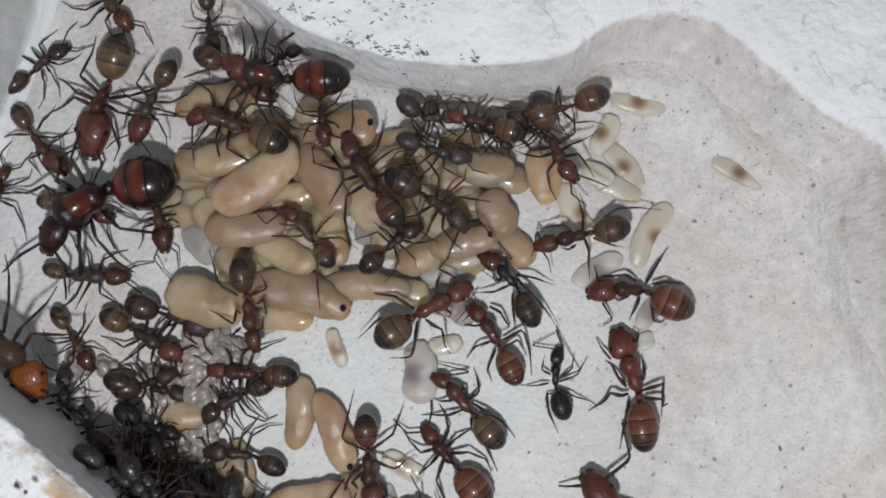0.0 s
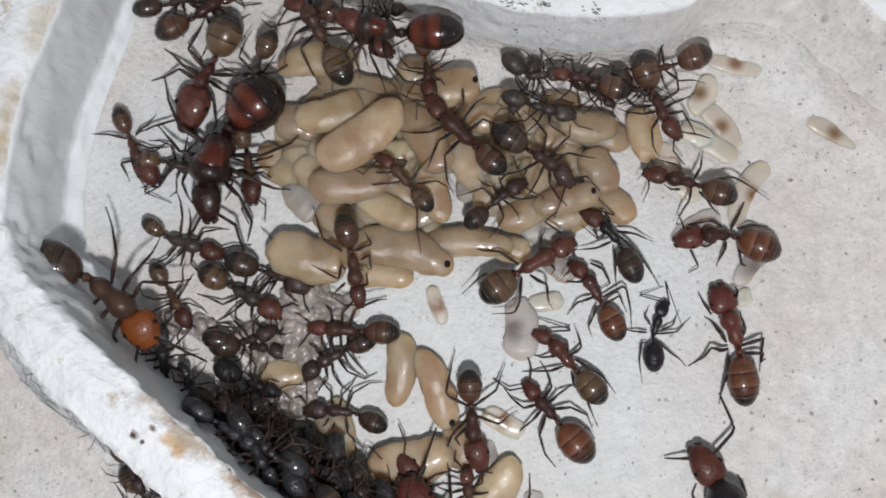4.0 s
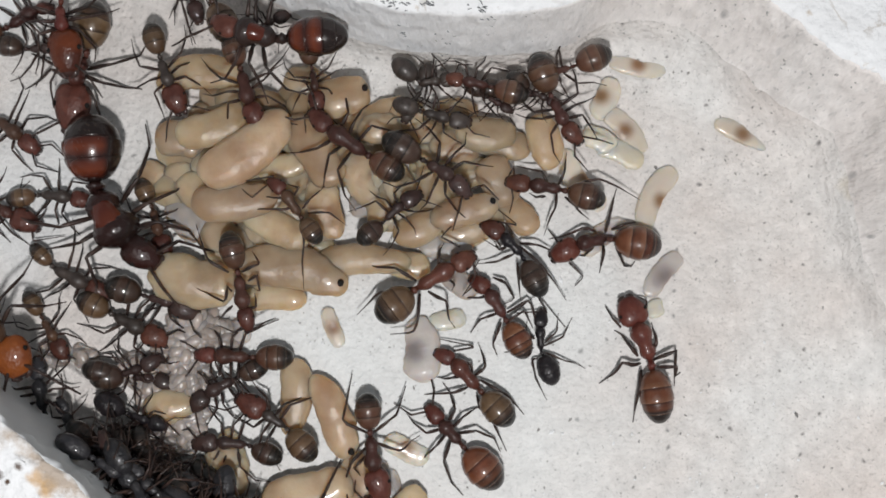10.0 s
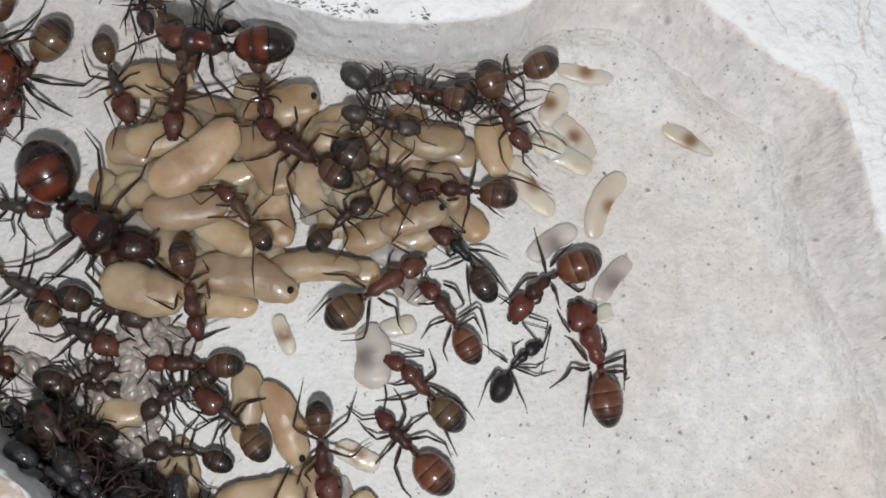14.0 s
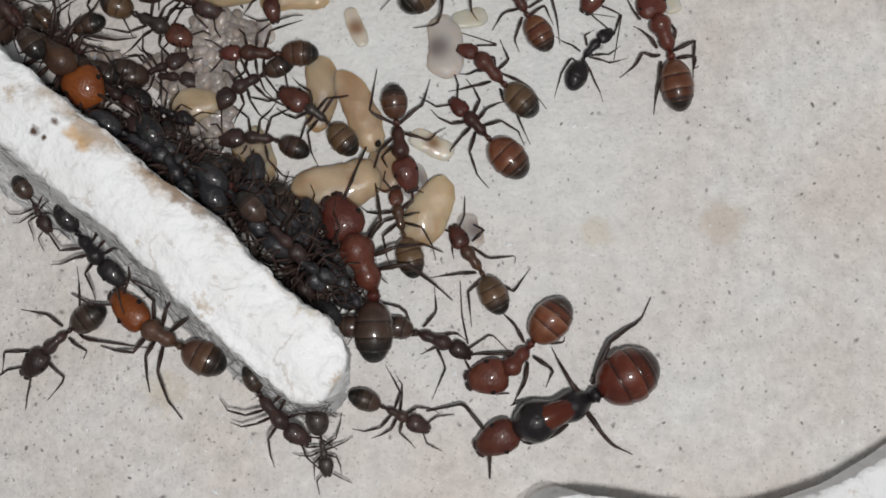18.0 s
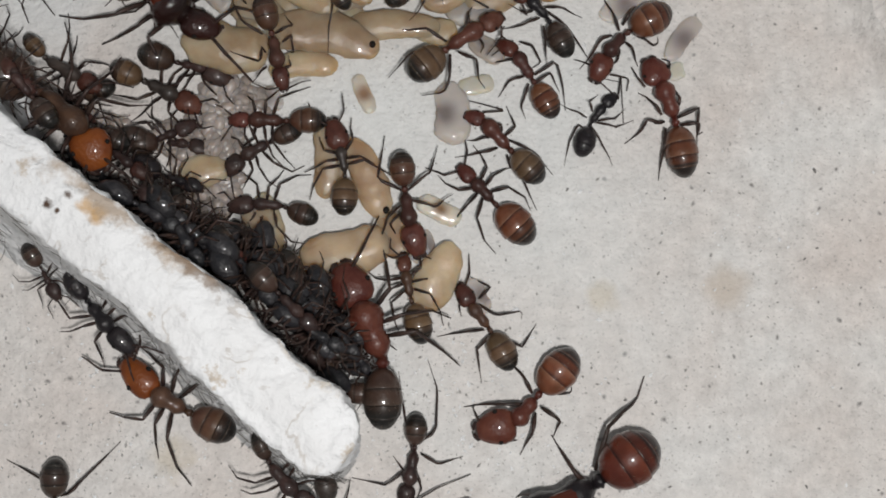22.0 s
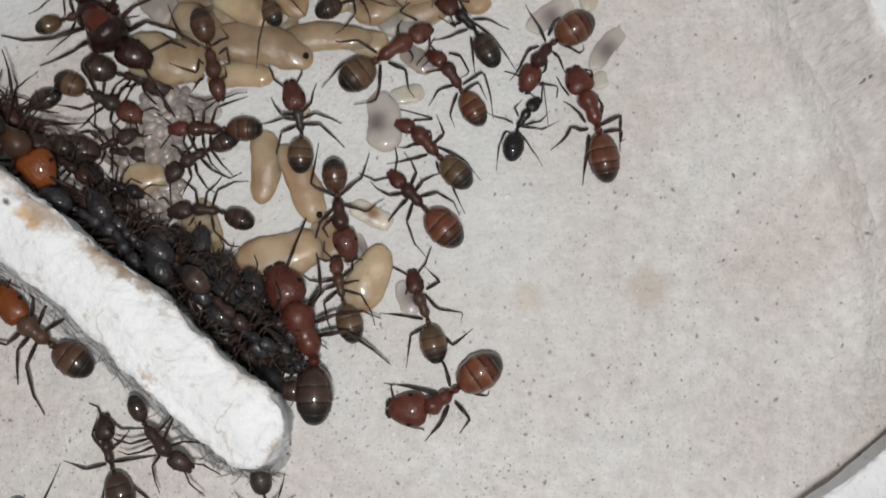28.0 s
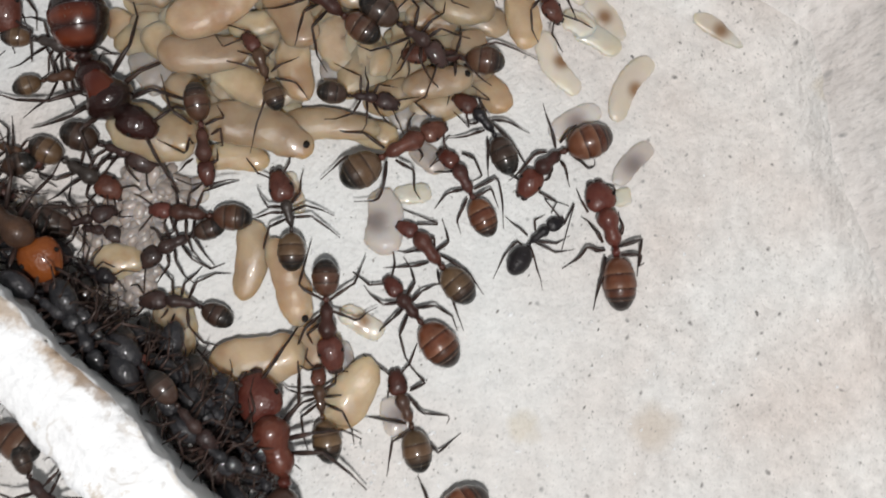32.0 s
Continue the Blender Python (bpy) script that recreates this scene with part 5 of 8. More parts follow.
ants["d3"] = ant("soldier_ant", "soldier ant with a big chestnut head and banded gaster", (9.23, -27.64), (12.17, -26.91), (13.31, -25.22), (16.01, -21.76), 0, ("red","red","red","tip"), 0.85, 0.88, 65, legs=[[(13.1, -24.8), (12.3, -23.5), (11.3, -22.5)], [(13.7, -24.6), (15.1, -24.8), (16.0, -24.7), (16.0, -24.3)], [(13.0, -25.6), (10.0, -25.7), (8.4, -26.0)], [(13.8, -25.8), (15.2, -26.7), (14.8, -27.9)], [(13.4, -26.2), (13.2, -27.6), (12.5, -29.2)], [(12.8, -25.6), (11.8, -26.1)]], feelers=[[(9.4, -26.9), (9.0, -26.0), (9.2, -25.8)], [(10.1, -28.3), (11.3, -28.4), (12.2, -28.3)]])
ants["d4"] = ant("soldier_ant", "very large soldier ant with a dark thorax and round red gaster", (10.29, -32.68), (13.08, -31.04), (17.90, -29.00), (22.45, -26.17), 0, ("red","tip","garnet","tip"), 0.98, 0.78, 66, saddle=True, stout=1.25, legs=[[(17.6, -29.0), (16.8, -27.9), (16.0, -25.2)], [(18.2, -28.0), (18.7, -25.0), (19.9, -23.8), (20.9, -23.0), (21.4, -21.2)], [(17.6, -29.6), (18.5, -31.5), (19.3, -32.5), (20.7, -33.4)], [(16.5, -30.8), (14.9, -32.2), (14.0, -32.7), (13.1, -32.2)], [(14.3, -29.3), (13.1, -29.2), (12.6, -29.4)], [(15.3, -31.1), (15.5, -31.5), (14.7, -32.1)]], feelers=[[(11.1, -32.6), (11.1, -33.5), (11.1, -34.7)], [(10.7, -31.2), (9.3, -29.5), (6.8, -30.1)]])
ants["o11"] = ant("worker_ant", "dusty brown worker ant with a greyish gaster", (-18.44, -21.10), (-19.34, -19.80), (-20.09, -18.88), (-21.85, -16.73), 0, ("brown","grey","tawny","tip"), 0.85, 0.9, 67)
ants["ns1"] = ant("worker_ant", "dark brown glossy worker ant", (-10.50, -9.62), (-11.75, -9.95), (-12.98, -10.50), (-15.24, -11.35), 0.5, ("dark","dark","dark","tip"), 0.8, 0.85, 68)
ants["nl1"] = ant("worker_ant", "dark brown glossy worker ant", (-24.33, -3.67), (-25.58, -2.80), (-26.50, -1.99), (-28.98, -0.20), 1, ("dark","dark","dark","tip"), 0.8, 0.85, 69)
ants["nC"] = ant("worker_ant", "dark brown glossy worker ant", (-11.31, -5.51), (-12.72, -6.38), (-13.99, -6.95), (-16.77, -6.59), 0.4, ("dark","dark","dark","tip"), 0.78, 0.85, 72)
ants["z0"] = ant("worker_ant", "blue-black worker ant in the crowded mass by the ridge", (-9.94, -14.02), (-11.27, -13.71), (-12.80, -13.34), (-14.89, -11.77), 1.7, ("black","black","black","black"), 0.68, 0.85, 74, bands=False, lift=1.1, reach=0.88, crowd=True)
ants["z1"] = ant("worker_ant", "blue-black worker ant in the crowded mass by the ridge", (-14.33, -12.06), (-12.75, -12.78), (-10.94, -13.61), (-8.49, -15.85), 2.1, ("black","black","black","black"), 0.68, 0.85, 75, bands=False, lift=1.1, reach=0.88, crowd=True)
ants["z2"] = ant("worker_ant", "blue-black worker ant in the crowded mass by the ridge", (-12.32, -12.96), (-10.87, -13.85), (-9.23, -14.93), (-6.23, -16.03), 1.4, ("black","black","black","black"), 0.68, 0.85, 76, bands=False, lift=1.1, reach=0.88, crowd=True)
ants["z3"] = ant("worker_ant", "dark brown glossy worker ant", (-5.75, -17.31), (-6.73, -16.13), (-7.93, -14.76), (-10.35, -13.00), 1.1, ("dark","dark","dark","tip"), 0.68, 0.85, 77, lift=1.1, reach=0.88, crowd=True)
ants["z4"] = ant("worker_ant", "blue-black worker ant in the crowded mass by the ridge", (-4.65, -19.06), (-5.30, -17.53), (-6.07, -15.72), (-5.91, -12.50), 1.9, ("black","black","black","black"), 0.68, 0.85, 78, bands=False, lift=1.1, reach=0.88, crowd=True)
ants["z5"] = ant("worker_ant", "worker ant with black thorax and dark gaster", (-7.20, -15.90), (-5.89, -16.16), (-4.34, -16.41), (-1.96, -17.36), 2.5, ("brown","tip","dark","tip"), 0.68, 0.85, 79, lift=1.1, reach=0.88, crowd=True)
ants["z6"] = ant("worker_ant", "blue-black worker ant in the crowded mass by the ridge", (-7.13, -15.21), (-5.97, -16.29), (-4.66, -17.54), (-3.26, -20.17), 3, ("black","black","black","black"), 0.68, 0.85, 80, bands=False, lift=1.1, reach=0.88, crowd=True)
ants["z7"] = ant("worker_ant", "blue-black worker ant in the crowded mass by the ridge", (0.38, -19.52), (-1.25, -19.06), (-3.12, -18.50), (-5.62, -16.37), 0.2, ("black","black","black","black"), 0.68, 0.85, 81, bands=False, lift=1.1, reach=0.88, crowd=True)
ants["z8"] = ant("worker_ant", "dark brown glossy worker ant", (-3.91, -18.49), (-2.95, -19.43), (-1.86, -20.55), (0.20, -22.06), 2, ("dark","dark","dark","tip"), 0.68, 0.85, 82, lift=1.1, reach=0.88, crowd=True)
ants["z9"] = ant("worker_ant", "blue-black worker ant in the crowded mass by the ridge", (-2.99, -20.33), (-1.90, -21.11), (-0.70, -22.00), (1.70, -22.62), 1, ("black","black","black","black"), 0.68, 0.85, 83, bands=False, lift=1.1, reach=0.88, crowd=True)
ants["z10"] = ant("worker_ant", "dark brown glossy worker ant", (-0.93, -19.51), (-1.90, -18.35), (-3.03, -17.01), (-4.59, -14.55), 2.6, ("dark","dark","dark","tip"), 0.68, 0.85, 84, lift=1.1, reach=0.88, crowd=True)
ants["z11"] = ant("worker_ant", "dark brown glossy worker ant", (0.71, -22.75), (0.38, -21.46), (-0.03, -19.97), (-1.03, -17.63), 0.3, ("dark","dark","dark","tip"), 0.68, 0.85, 85, lift=1.1, reach=0.88, crowd=True)
ants["z12"] = ant("worker_ant", "blue-black worker ant in the crowded mass by the ridge", (-5.69, -21.54), (-4.10, -21.91), (-2.24, -22.30), (0.40, -23.98), 2.1, ("black","black","black","black"), 0.68, 0.85, 86, bands=False, lift=1.1, reach=0.88, crowd=True)
ants["z13"] = ant("worker_ant", "blue-black worker ant in the crowded mass by the ridge", (-14.27, -13.51), (-12.62, -13.75), (-10.70, -14.06), (-7.51, -13.66), 2.9, ("black","black","black","black"), 0.68, 0.85, 87, bands=False, lift=1.1, reach=0.88, crowd=True)
ants["z14"] = ant("worker_ant", "blue-black worker ant in the crowded mass by the ridge", (-19.96, -6.01), (-19.59, -7.69), (-19.13, -9.64), (-17.95, -12.67), 0.5, ("black","black","black","black"), 0.68, 0.85, 88, bands=False, lift=1.1, reach=0.88, crowd=True)
ants["z15"] = ant("worker_ant", "blue-black worker ant in the crowded mass by the ridge", (-18.07, -8.67), (-17.39, -9.79), (-16.62, -11.11), (-14.71, -12.69), 1.2, ("black","black","black","black"), 0.68, 0.85, 89, bands=False, lift=1.1, reach=0.88, crowd=True)
ants["z16"] = ant("worker_ant", "worker ant with black thorax and dark gaster", (-11.82, -13.68), (-13.05, -12.79), (-14.43, -11.76), (-16.84, -10.23), 2.6, ("brown","tip","dark","tip"), 0.68, 0.85, 90, lift=1.1, reach=0.88, crowd=True)
ants["z17"] = ant("worker_ant", "blue-black worker ant in the crowded mass by the ridge", (-9.06, -14.11), (-7.94, -14.93), (-6.67, -15.89), (-5.04, -17.93), 2.1, ("black","black","black","black"), 0.68, 0.85, 91, bands=False, lift=1.1, reach=0.88, crowd=True)
ants["z18"] = ant("worker_ant", "dark brown glossy worker ant", (-4.03, -23.53), (-2.51, -23.83), (-0.67, -24.15), (2.35, -24.16), 1.3, ("dark","dark","dark","tip"), 0.68, 0.85, 92, lift=1.1, reach=0.88, crowd=True)
ants["z19"] = ant("worker_ant", "dark brown glossy worker ant", (-6.48, -17.78), (-7.12, -16.49), (-7.85, -15.05), (-8.17, -12.39), 0.6, ("dark","dark","dark","tip"), 0.68, 0.85, 93, lift=1.1, reach=0.88, crowd=True)
ants["z20"] = ant("worker_ant", "blue-black worker ant in the crowded mass by the ridge", (1.51, -20.77), (0.24, -19.70), (-1.23, -18.44), (-2.50, -15.51), 2.5, ("black","black","black","black"), 0.68, 0.85, 94, bands=False, lift=1.1, reach=0.88, crowd=True)
ants["z21"] = ant("worker_ant", "dark brown glossy worker ant", (-11.58, -15.89), (-11.81, -14.52), (-12.08, -12.91), (-12.25, -10.23), 1.2, ("dark","dark","dark","tip"), 0.68, 0.85, 95, lift=1.1, reach=0.88, crowd=True)
ants["z22"] = ant("worker_ant", "blue-black worker ant in the crowded mass by the ridge", (-12.52, -11.56), (-11.47, -12.87), (-10.23, -14.42), (-8.53, -17.16), 0.8, ("black","black","black","black"), 0.68, 0.85, 96, bands=False, lift=1.1, reach=0.88, crowd=True)
ants["z23"] = ant("worker_ant", "blue-black worker ant in the crowded mass by the ridge", (-6.04, -16.19), (-7.21, -15.40), (-8.57, -14.50), (-11.21, -14.13), 0.9, ("black","black","black","black"), 0.68, 0.85, 97, bands=False, lift=1.1, reach=0.88, crowd=True)
ants["z24"] = ant("worker_ant", "blue-black worker ant in the crowded mass by the ridge", (-9.88, -15.15), (-8.51, -15.17), (-6.88, -15.23), (-4.36, -16.13), 3, ("black","black","black","black"), 0.68, 0.85, 98, bands=False, lift=1.1, reach=0.88, crowd=True)
ants["z25"] = ant("worker_ant", "blue-black worker ant in the crowded mass by the ridge", (-3.29, -18.34), (-4.18, -17.44), (-5.23, -16.35), (-5.99, -14.00), 1.9, ("black","black","black","black"), 0.68, 0.85, 99, bands=False, lift=1.1, reach=0.88, crowd=True)
ants["z26"] = ant("worker_ant", "blue-black worker ant in the crowded mass by the ridge", (-5.20, -14.96), (-4.50, -16.12), (-3.72, -17.44), (-1.75, -19.01), 3.1, ("black","black","black","black"), 0.68, 0.85, 100, bands=False, lift=1.1, reach=0.88, crowd=True)
ants["z27"] = ant("worker_ant", "dark brown glossy worker ant", (-1.53, -22.55), (-2.42, -21.24), (-3.44, -19.71), (-5.40, -17.41), 2.9, ("dark","dark","dark","tip"), 0.68, 0.85, 101, lift=1.1, reach=0.88, crowd=True)
ants["z28"] = ant("worker_ant", "dark brown glossy worker ant", (-2.28, -18.30), (-1.83, -19.68), (-1.34, -21.29), (-0.88, -24.02), 1.8, ("dark","dark","dark","tip"), 0.68, 0.85, 102, lift=1.1, reach=0.88, crowd=True)
ants["z29"] = ant("worker_ant", "blue-black worker ant in the crowded mass by the ridge", (0.68, -20.61), (-0.76, -19.91), (-2.47, -19.11), (-5.38, -17.95), 0.7, ("black","black","black","black"), 0.68, 0.85, 103, bands=False, lift=1.1, reach=0.88, crowd=True)
ants["z30"] = ant("worker_ant", "blue-black worker ant in the crowded mass by the ridge", (2.19, -23.98), (1.56, -22.76), (0.77, -21.39), (-0.67, -19.23), 1.5, ("black","black","black","black"), 0.68, 0.85, 104, bands=False, lift=1.1, reach=0.88, crowd=True)
ants["z31"] = ant("worker_ant", "worker ant with black thorax and dark gaster", (-4.88, -18.70), (-5.34, -17.13), (-5.90, -15.29), (-7.94, -12.85), 0.5, ("brown","tip","dark","tip"), 0.68, 0.85, 105, lift=1.1, reach=0.88, crowd=True)
ants["z32"] = ant("worker_ant", "blue-black worker ant in the crowded mass by the ridge", (-16.78, -10.89), (-15.45, -11.39), (-13.92, -11.95), (-11.58, -13.31), 2, ("black","black","black","black"), 0.68, 0.85, 106, bands=False, lift=1.1, reach=0.88, crowd=True)
for k_ in range(7):
    ants["f%d" % k_] = ant("worker_ant", "dark brown glossy worker ant", (-8.2, -13.4), (-9.8, -13.2), (-11.4, -13.0), (-14.2, -12.6), 1.0, ("umber", "dark", "dark", "tip"), 0.76, 0.85, 140 + k_)
ants["zw0"] = ant("worker_ant", "blue-black worker ant in the crowded mass by the ridge", (-10.90, -13.80), (-12.23, -13.07), (-13.82, -12.23), (-16.53, -10.95), 5.7, ("black","black","black","black"), 0.68, 0.85, 107, bands=False, lift=1.0, crowd=True)
ants["zw1"] = ant("worker_ant", "dark brown glossy worker ant", (-14.25, -10.59), (-13.43, -11.87), (-12.49, -13.34), (-10.78, -15.80), 3.6, ("dark","dark","dark","tip"), 0.68, 0.85, 108, lift=1.0, crowd=True)
ants["zw2"] = ant("worker_ant", "blue-black worker ant in the crowded mass by the ridge", (-13.80, -10.98), (-12.99, -12.14), (-12.05, -13.44), (-10.69, -15.88), 3.8, ("black","black","black","black"), 0.68, 0.85, 109, bands=False, lift=1.0, crowd=True)
ants["zw3"] = ant("worker_ant", "blue-black worker ant in the crowded mass by the ridge", (-9.44, -16.20), (-10.31, -14.93), (-11.34, -13.40), (-13.12, -10.85), 5.7, ("black","black","black","black"), 0.68, 0.85, 110, bands=False, lift=1.0, crowd=True)
ants["zw4"] = ant("worker_ant", "blue-black worker ant in the crowded mass by the ridge", (-12.57, -13.40), (-11.38, -13.89), (-9.99, -14.48), (-7.41, -14.84), 3.8, ("black","black","black","black"), 0.68, 0.85, 111, bands=False, lift=1.0, crowd=True)
ants["zw5"] = ant("worker_ant", "worker ant with black thorax and dark gaster", (-6.80, -15.59), (-8.10, -14.95), (-9.64, -14.22), (-12.47, -13.72), 4.3, ("brown","tip","dark","tip"), 0.68, 0.85, 112, lift=1.0, crowd=True)
ants["zw6"] = ant("worker_ant", "blue-black worker ant in the crowded mass by the ridge", (-11.99, -12.42), (-10.76, -13.42), (-9.30, -14.60), (-7.26, -17.07), 5.2, ("black","black","black","black"), 0.68, 0.85, 113, bands=False, lift=1.0, crowd=True)
ants["zw7"] = ant("worker_ant", "blue-black worker ant in the crowded mass by the ridge", (-5.27, -16.60), (-6.56, -15.88), (-8.07, -15.06), (-10.71, -13.74), 3.4, ("black","black","black","black"), 0.68, 0.85, 114, bands=False, lift=1.0, crowd=True)
ants["zw8"] = ant("worker_ant", "dark brown glossy worker ant", (-5.38, -17.28), (-6.35, -16.38), (-7.48, -15.33), (-9.10, -13.27), 4.7, ("dark","dark","dark","tip"), 0.68, 0.85, 115, lift=1.0, crowd=True)
ants["zw9"] = ant("worker_ant", "blue-black worker ant in the crowded mass by the ridge", (-4.57, -18.54), (-5.63, -17.27), (-6.85, -15.81), (-9.50, -13.89), 5, ("black","black","black","black"), 0.68, 0.85, 116, bands=False, lift=1.0, crowd=True)
ants["zw10"] = ant("worker_ant", "blue-black worker ant in the crowded mass by the ridge", (-2.52, -17.66), (-3.71, -17.14), (-5.14, -16.46), (-7.26, -14.90), 3.6, ("black","black","black","black"), 0.68, 0.85, 117, bands=False, lift=1.0, crowd=True)
ants["zw11"] = ant("worker_ant", "blue-black worker ant in the crowded mass by the ridge", (-2.29, -18.81), (-3.34, -17.94), (-4.63, -16.93), (-6.52, -14.91), 4, ("black","black","black","black"), 0.68, 0.85, 118, bands=False, lift=1.0, crowd=True)
ants["zw12"] = ant("worker_ant", "dark brown glossy worker ant", (-1.75, -20.13), (-2.89, -19.11), (-4.22, -17.90), (-6.47, -15.85), 6.2, ("dark","dark","dark","tip"), 0.68, 0.85, 119, lift=1.0, crowd=True)
ants["zw13"] = ant("worker_ant", "dark brown glossy worker ant", (-1.55, -20.81), (-2.24, -19.58), (-3.06, -18.12), (-4.01, -15.43), 3.2, ("dark","dark","dark","tip"), 0.68, 0.85, 120, lift=1.0, crowd=True)
ants["zw14"] = ant("worker_ant", "blue-black worker ant in the crowded mass by the ridge", (-0.78, -21.85), (-1.77, -20.60), (-2.89, -19.13), (-4.55, -16.42), 3.9, ("black","black","black","black"), 0.68, 0.85, 121, bands=False, lift=1.0, crowd=True)
ants["zw15"] = ant("worker_ant", "blue-black worker ant in the crowded mass by the ridge", (0.11, -21.30), (-1.08, -20.68), (-2.47, -19.92), (-4.73, -18.53), 6, ("black","black","black","black"), 0.68, 0.85, 122, bands=False, lift=1.0, crowd=True)
ants["zw16"] = ant("worker_ant", "blue-black worker ant in the crowded mass by the ridge", (0.96, -21.90), (0.08, -20.82), (-0.95, -19.60), (-2.79, -17.56), 3.1, ("black","black","black","black"), 0.68, 0.85, 123, bands=False, lift=1.0, crowd=True)

# ---- brood ----
BROOD = "brood of the nest"


def grub(kind, label, a, b, wide, z, skin, eye=False, seed=0):
    """A plump pupa or larva from end a to end b, z its underside: a gently curved body with shallow rings."""
    rng = random.Random(seed)
    a, b = np.array([*a, 0.0]), np.array([*b, 0.0])
    if kind == "pupa":
        a, b, wide = a * 1.06 - b * 0.06, b * 1.06 - a * 0.06, wide * 0.88
    else:
        a, b, wide = a * 1.05 - b * 0.05, b * 1.05 - a * 0.05, wide * 0.86
    d = b - a
    length = np.linalg.norm(d)
    side = np.array([-d[1], d[0], 0]) / length
    bow = rng.uniform(-0.15, 0.15) * length
    n = 27
    u = 0.5 - 0.5 * np.cos(np.linspace(0, math.pi, n))
    pupa = kind == "pupa"
    power = rng.uniform(2.7, 3.4) if pupa else rng.uniform(4.2, 5.6)
    prof = np.clip(1 - np.abs(2 * u - 1) ** power, 0.0004, 1) ** (1 / 2.1)
    lean = rng.uniform(-0.30, 0.30) if pupa else rng.uniform(-0.12, 0.12)
    prof *= 1 + lean * (u - 0.5)
    # a shallow neck behind the head end, and faint rings
    prof *= 1 - (0.06 * np.exp(-((u - 0.72) / 0.06) ** 2) if pupa else 0)
    prof *= 1 + (0.012 if pupa else 0.03) * np.sin(u * length * (5.0 if pupa else 7.0))
    r = wide * 0.5
    c = (a + b) / 2
    tall, rest = (0.46, 0.42) if pupa else (0.30, 0.26)
    line = [a + d * t - c + side * bow * math.sin(math.pi * t) + np.array([0, 0, r * rest + 0.08 * r * math.sin(3 * t + seed)]) for t in u]
    v, f = loft(line, prof * r, prof * r * tall, 20)
    v = np.array(v)
    for k, p in enumerate(v):
        v[k] += np.array([1, 0.8, 0.4]) * noise.noise(Vector((p[0] * 0.7 + seed, p[1] * 0.7, p[2]))) * 0.17 * r + np.array([0.6, 1, 0.3]) * noise.noise(Vector((p[0] * 1.9 - seed, p[1] * 1.9, p[2]))) * 0.05 * r
    ob = link(kind, v, f, skin)
    ob.location = (c[0] * MM, c[1] * MM, z * MM)
    tagged(ob, label, kind, BROOD)
    if eye:
        q = line[n - 2] + side * r * 0.35 + np.array([0, 0, r * 0.40]) - d / length * r * 0.25
        vv, ff = loft([q + np.array([0, 0, h]) for h in (-0.2, -0.08, -0.01, 0.02)], [0.2, 0.24, 0.17, 0.03], [0.24, 0.28, 0.2, 0.03], 8, up=(0, 1, 0))
        link("eye_spot", vv, ff, EYE, ob, "small black eye spot")
    return ob


grub("pupa", "plump cream pupa lying in the brood pile", (-12.56, 13.73), (-7.26, 14.41), 2.70, 1.3, PUPA, seed=0)
grub("pupa", "plump cream pupa lying in the brood pile", (-11.06, 10.35), (-6.65, 11.97), 2.93, 1.6, PUPA, seed=1)
grub("pupa", "plump cream pupa lying in the brood pile", (-12.65, 9.87), (-9.81, 9.02), 2.70, 0.6, PUPA, seed=2)
grub("pupa", "plump cream pupa lying in the brood pile", (-8.97, 7.24), (-3.84, 11.64), 3.78, 2.2, PUPA, seed=3)
grub("pupa", "plump cream pupa lying in the brood pile", (-5.35, 8.11), (-2.17, 8.99), 2.34, 1, PUPA, seed=4)
grub("pupa", "plump cream pupa lying in the brood pile", (-3.21, 11.61), (-0.05, 7.35), 3.15, 1.2, PUPA, seed=5)
grub("pupa", "plump cream pupa with a black eye spot", (-1.64, 12.40), (2.12, 13.58), 3.24, 1.6, PUPA, eye=True, seed=6)
grub("pupa", "plump cream pupa lying in the brood pile", (1.57, 11.19), (4.36, 12.13), 2.61, 0.8, PUPA, seed=7)
grub("pupa", "plump cream pupa lying in the brood pile", (-0.78, 7.66), (0.44, 3.66), 2.61, 1, PUPA, seed=8)
grub("pupa", "plump cream pupa lying in the brood pile", (-9.35, 5.29), (-4.08, 6.04), 3.24, 1.8, PUPA, seed=9)
grub("pupa", "plump cream pupa lying in the brood pile", (-5.85, 4.77), (-1.75, 2.96), 2.79, 1.3, PUPA, seed=10)
grub("pupa", "plump cream pupa lying in the brood pile", (-3.12, 2.28), (0.08, 3.17), 1.98, 0.3, PUPA, seed=11)
grub("larva", "greyish translucent larva among the pupae", (1.25, 5.98), (3.87, 6.60), 2.34, 0.5, GREYLARVA, seed=12)
grub("larva", "greyish translucent larva among the pupae", (-11.37, 5.37), (-8.98, 3.51), 2.70, 0.5, GREYLARVA, seed=13)
grub("pupa", "plump cream pupa lying in the brood pile", (8.55, 11.91), (12.36, 11.91), 2.70, 1, PUPA, seed=14)
grub("pupa", "plump cream pupa lying in the brood pile", (13.64, 12.70), (14.74, 9.42), 2.79, 0.7, PUPA, seed=15)
grub("pupa", "plump cream pupa lying in the brood pile", (10.71, 9.65), (12.61, 6.90), 3.06, 0.8, PUPA, seed=16)
grub("pupa", "plump cream pupa lying in the brood pile", (12.06, 7.13), (14.22, 4.86), 2.52, 0.3, PUPA, seed=17)
grub("pupa", "plump cream pupa lying in the brood pile", (4.53, 4.13), (7.48, 5.47), 2.70, 0.8, PUPA, seed=18)
grub("pupa", "plump cream pupa with a black eye spot", (7.23, 5.01), (11.33, 6.29), 2.43, 1.4, PUPA, eye=True, seed=19)
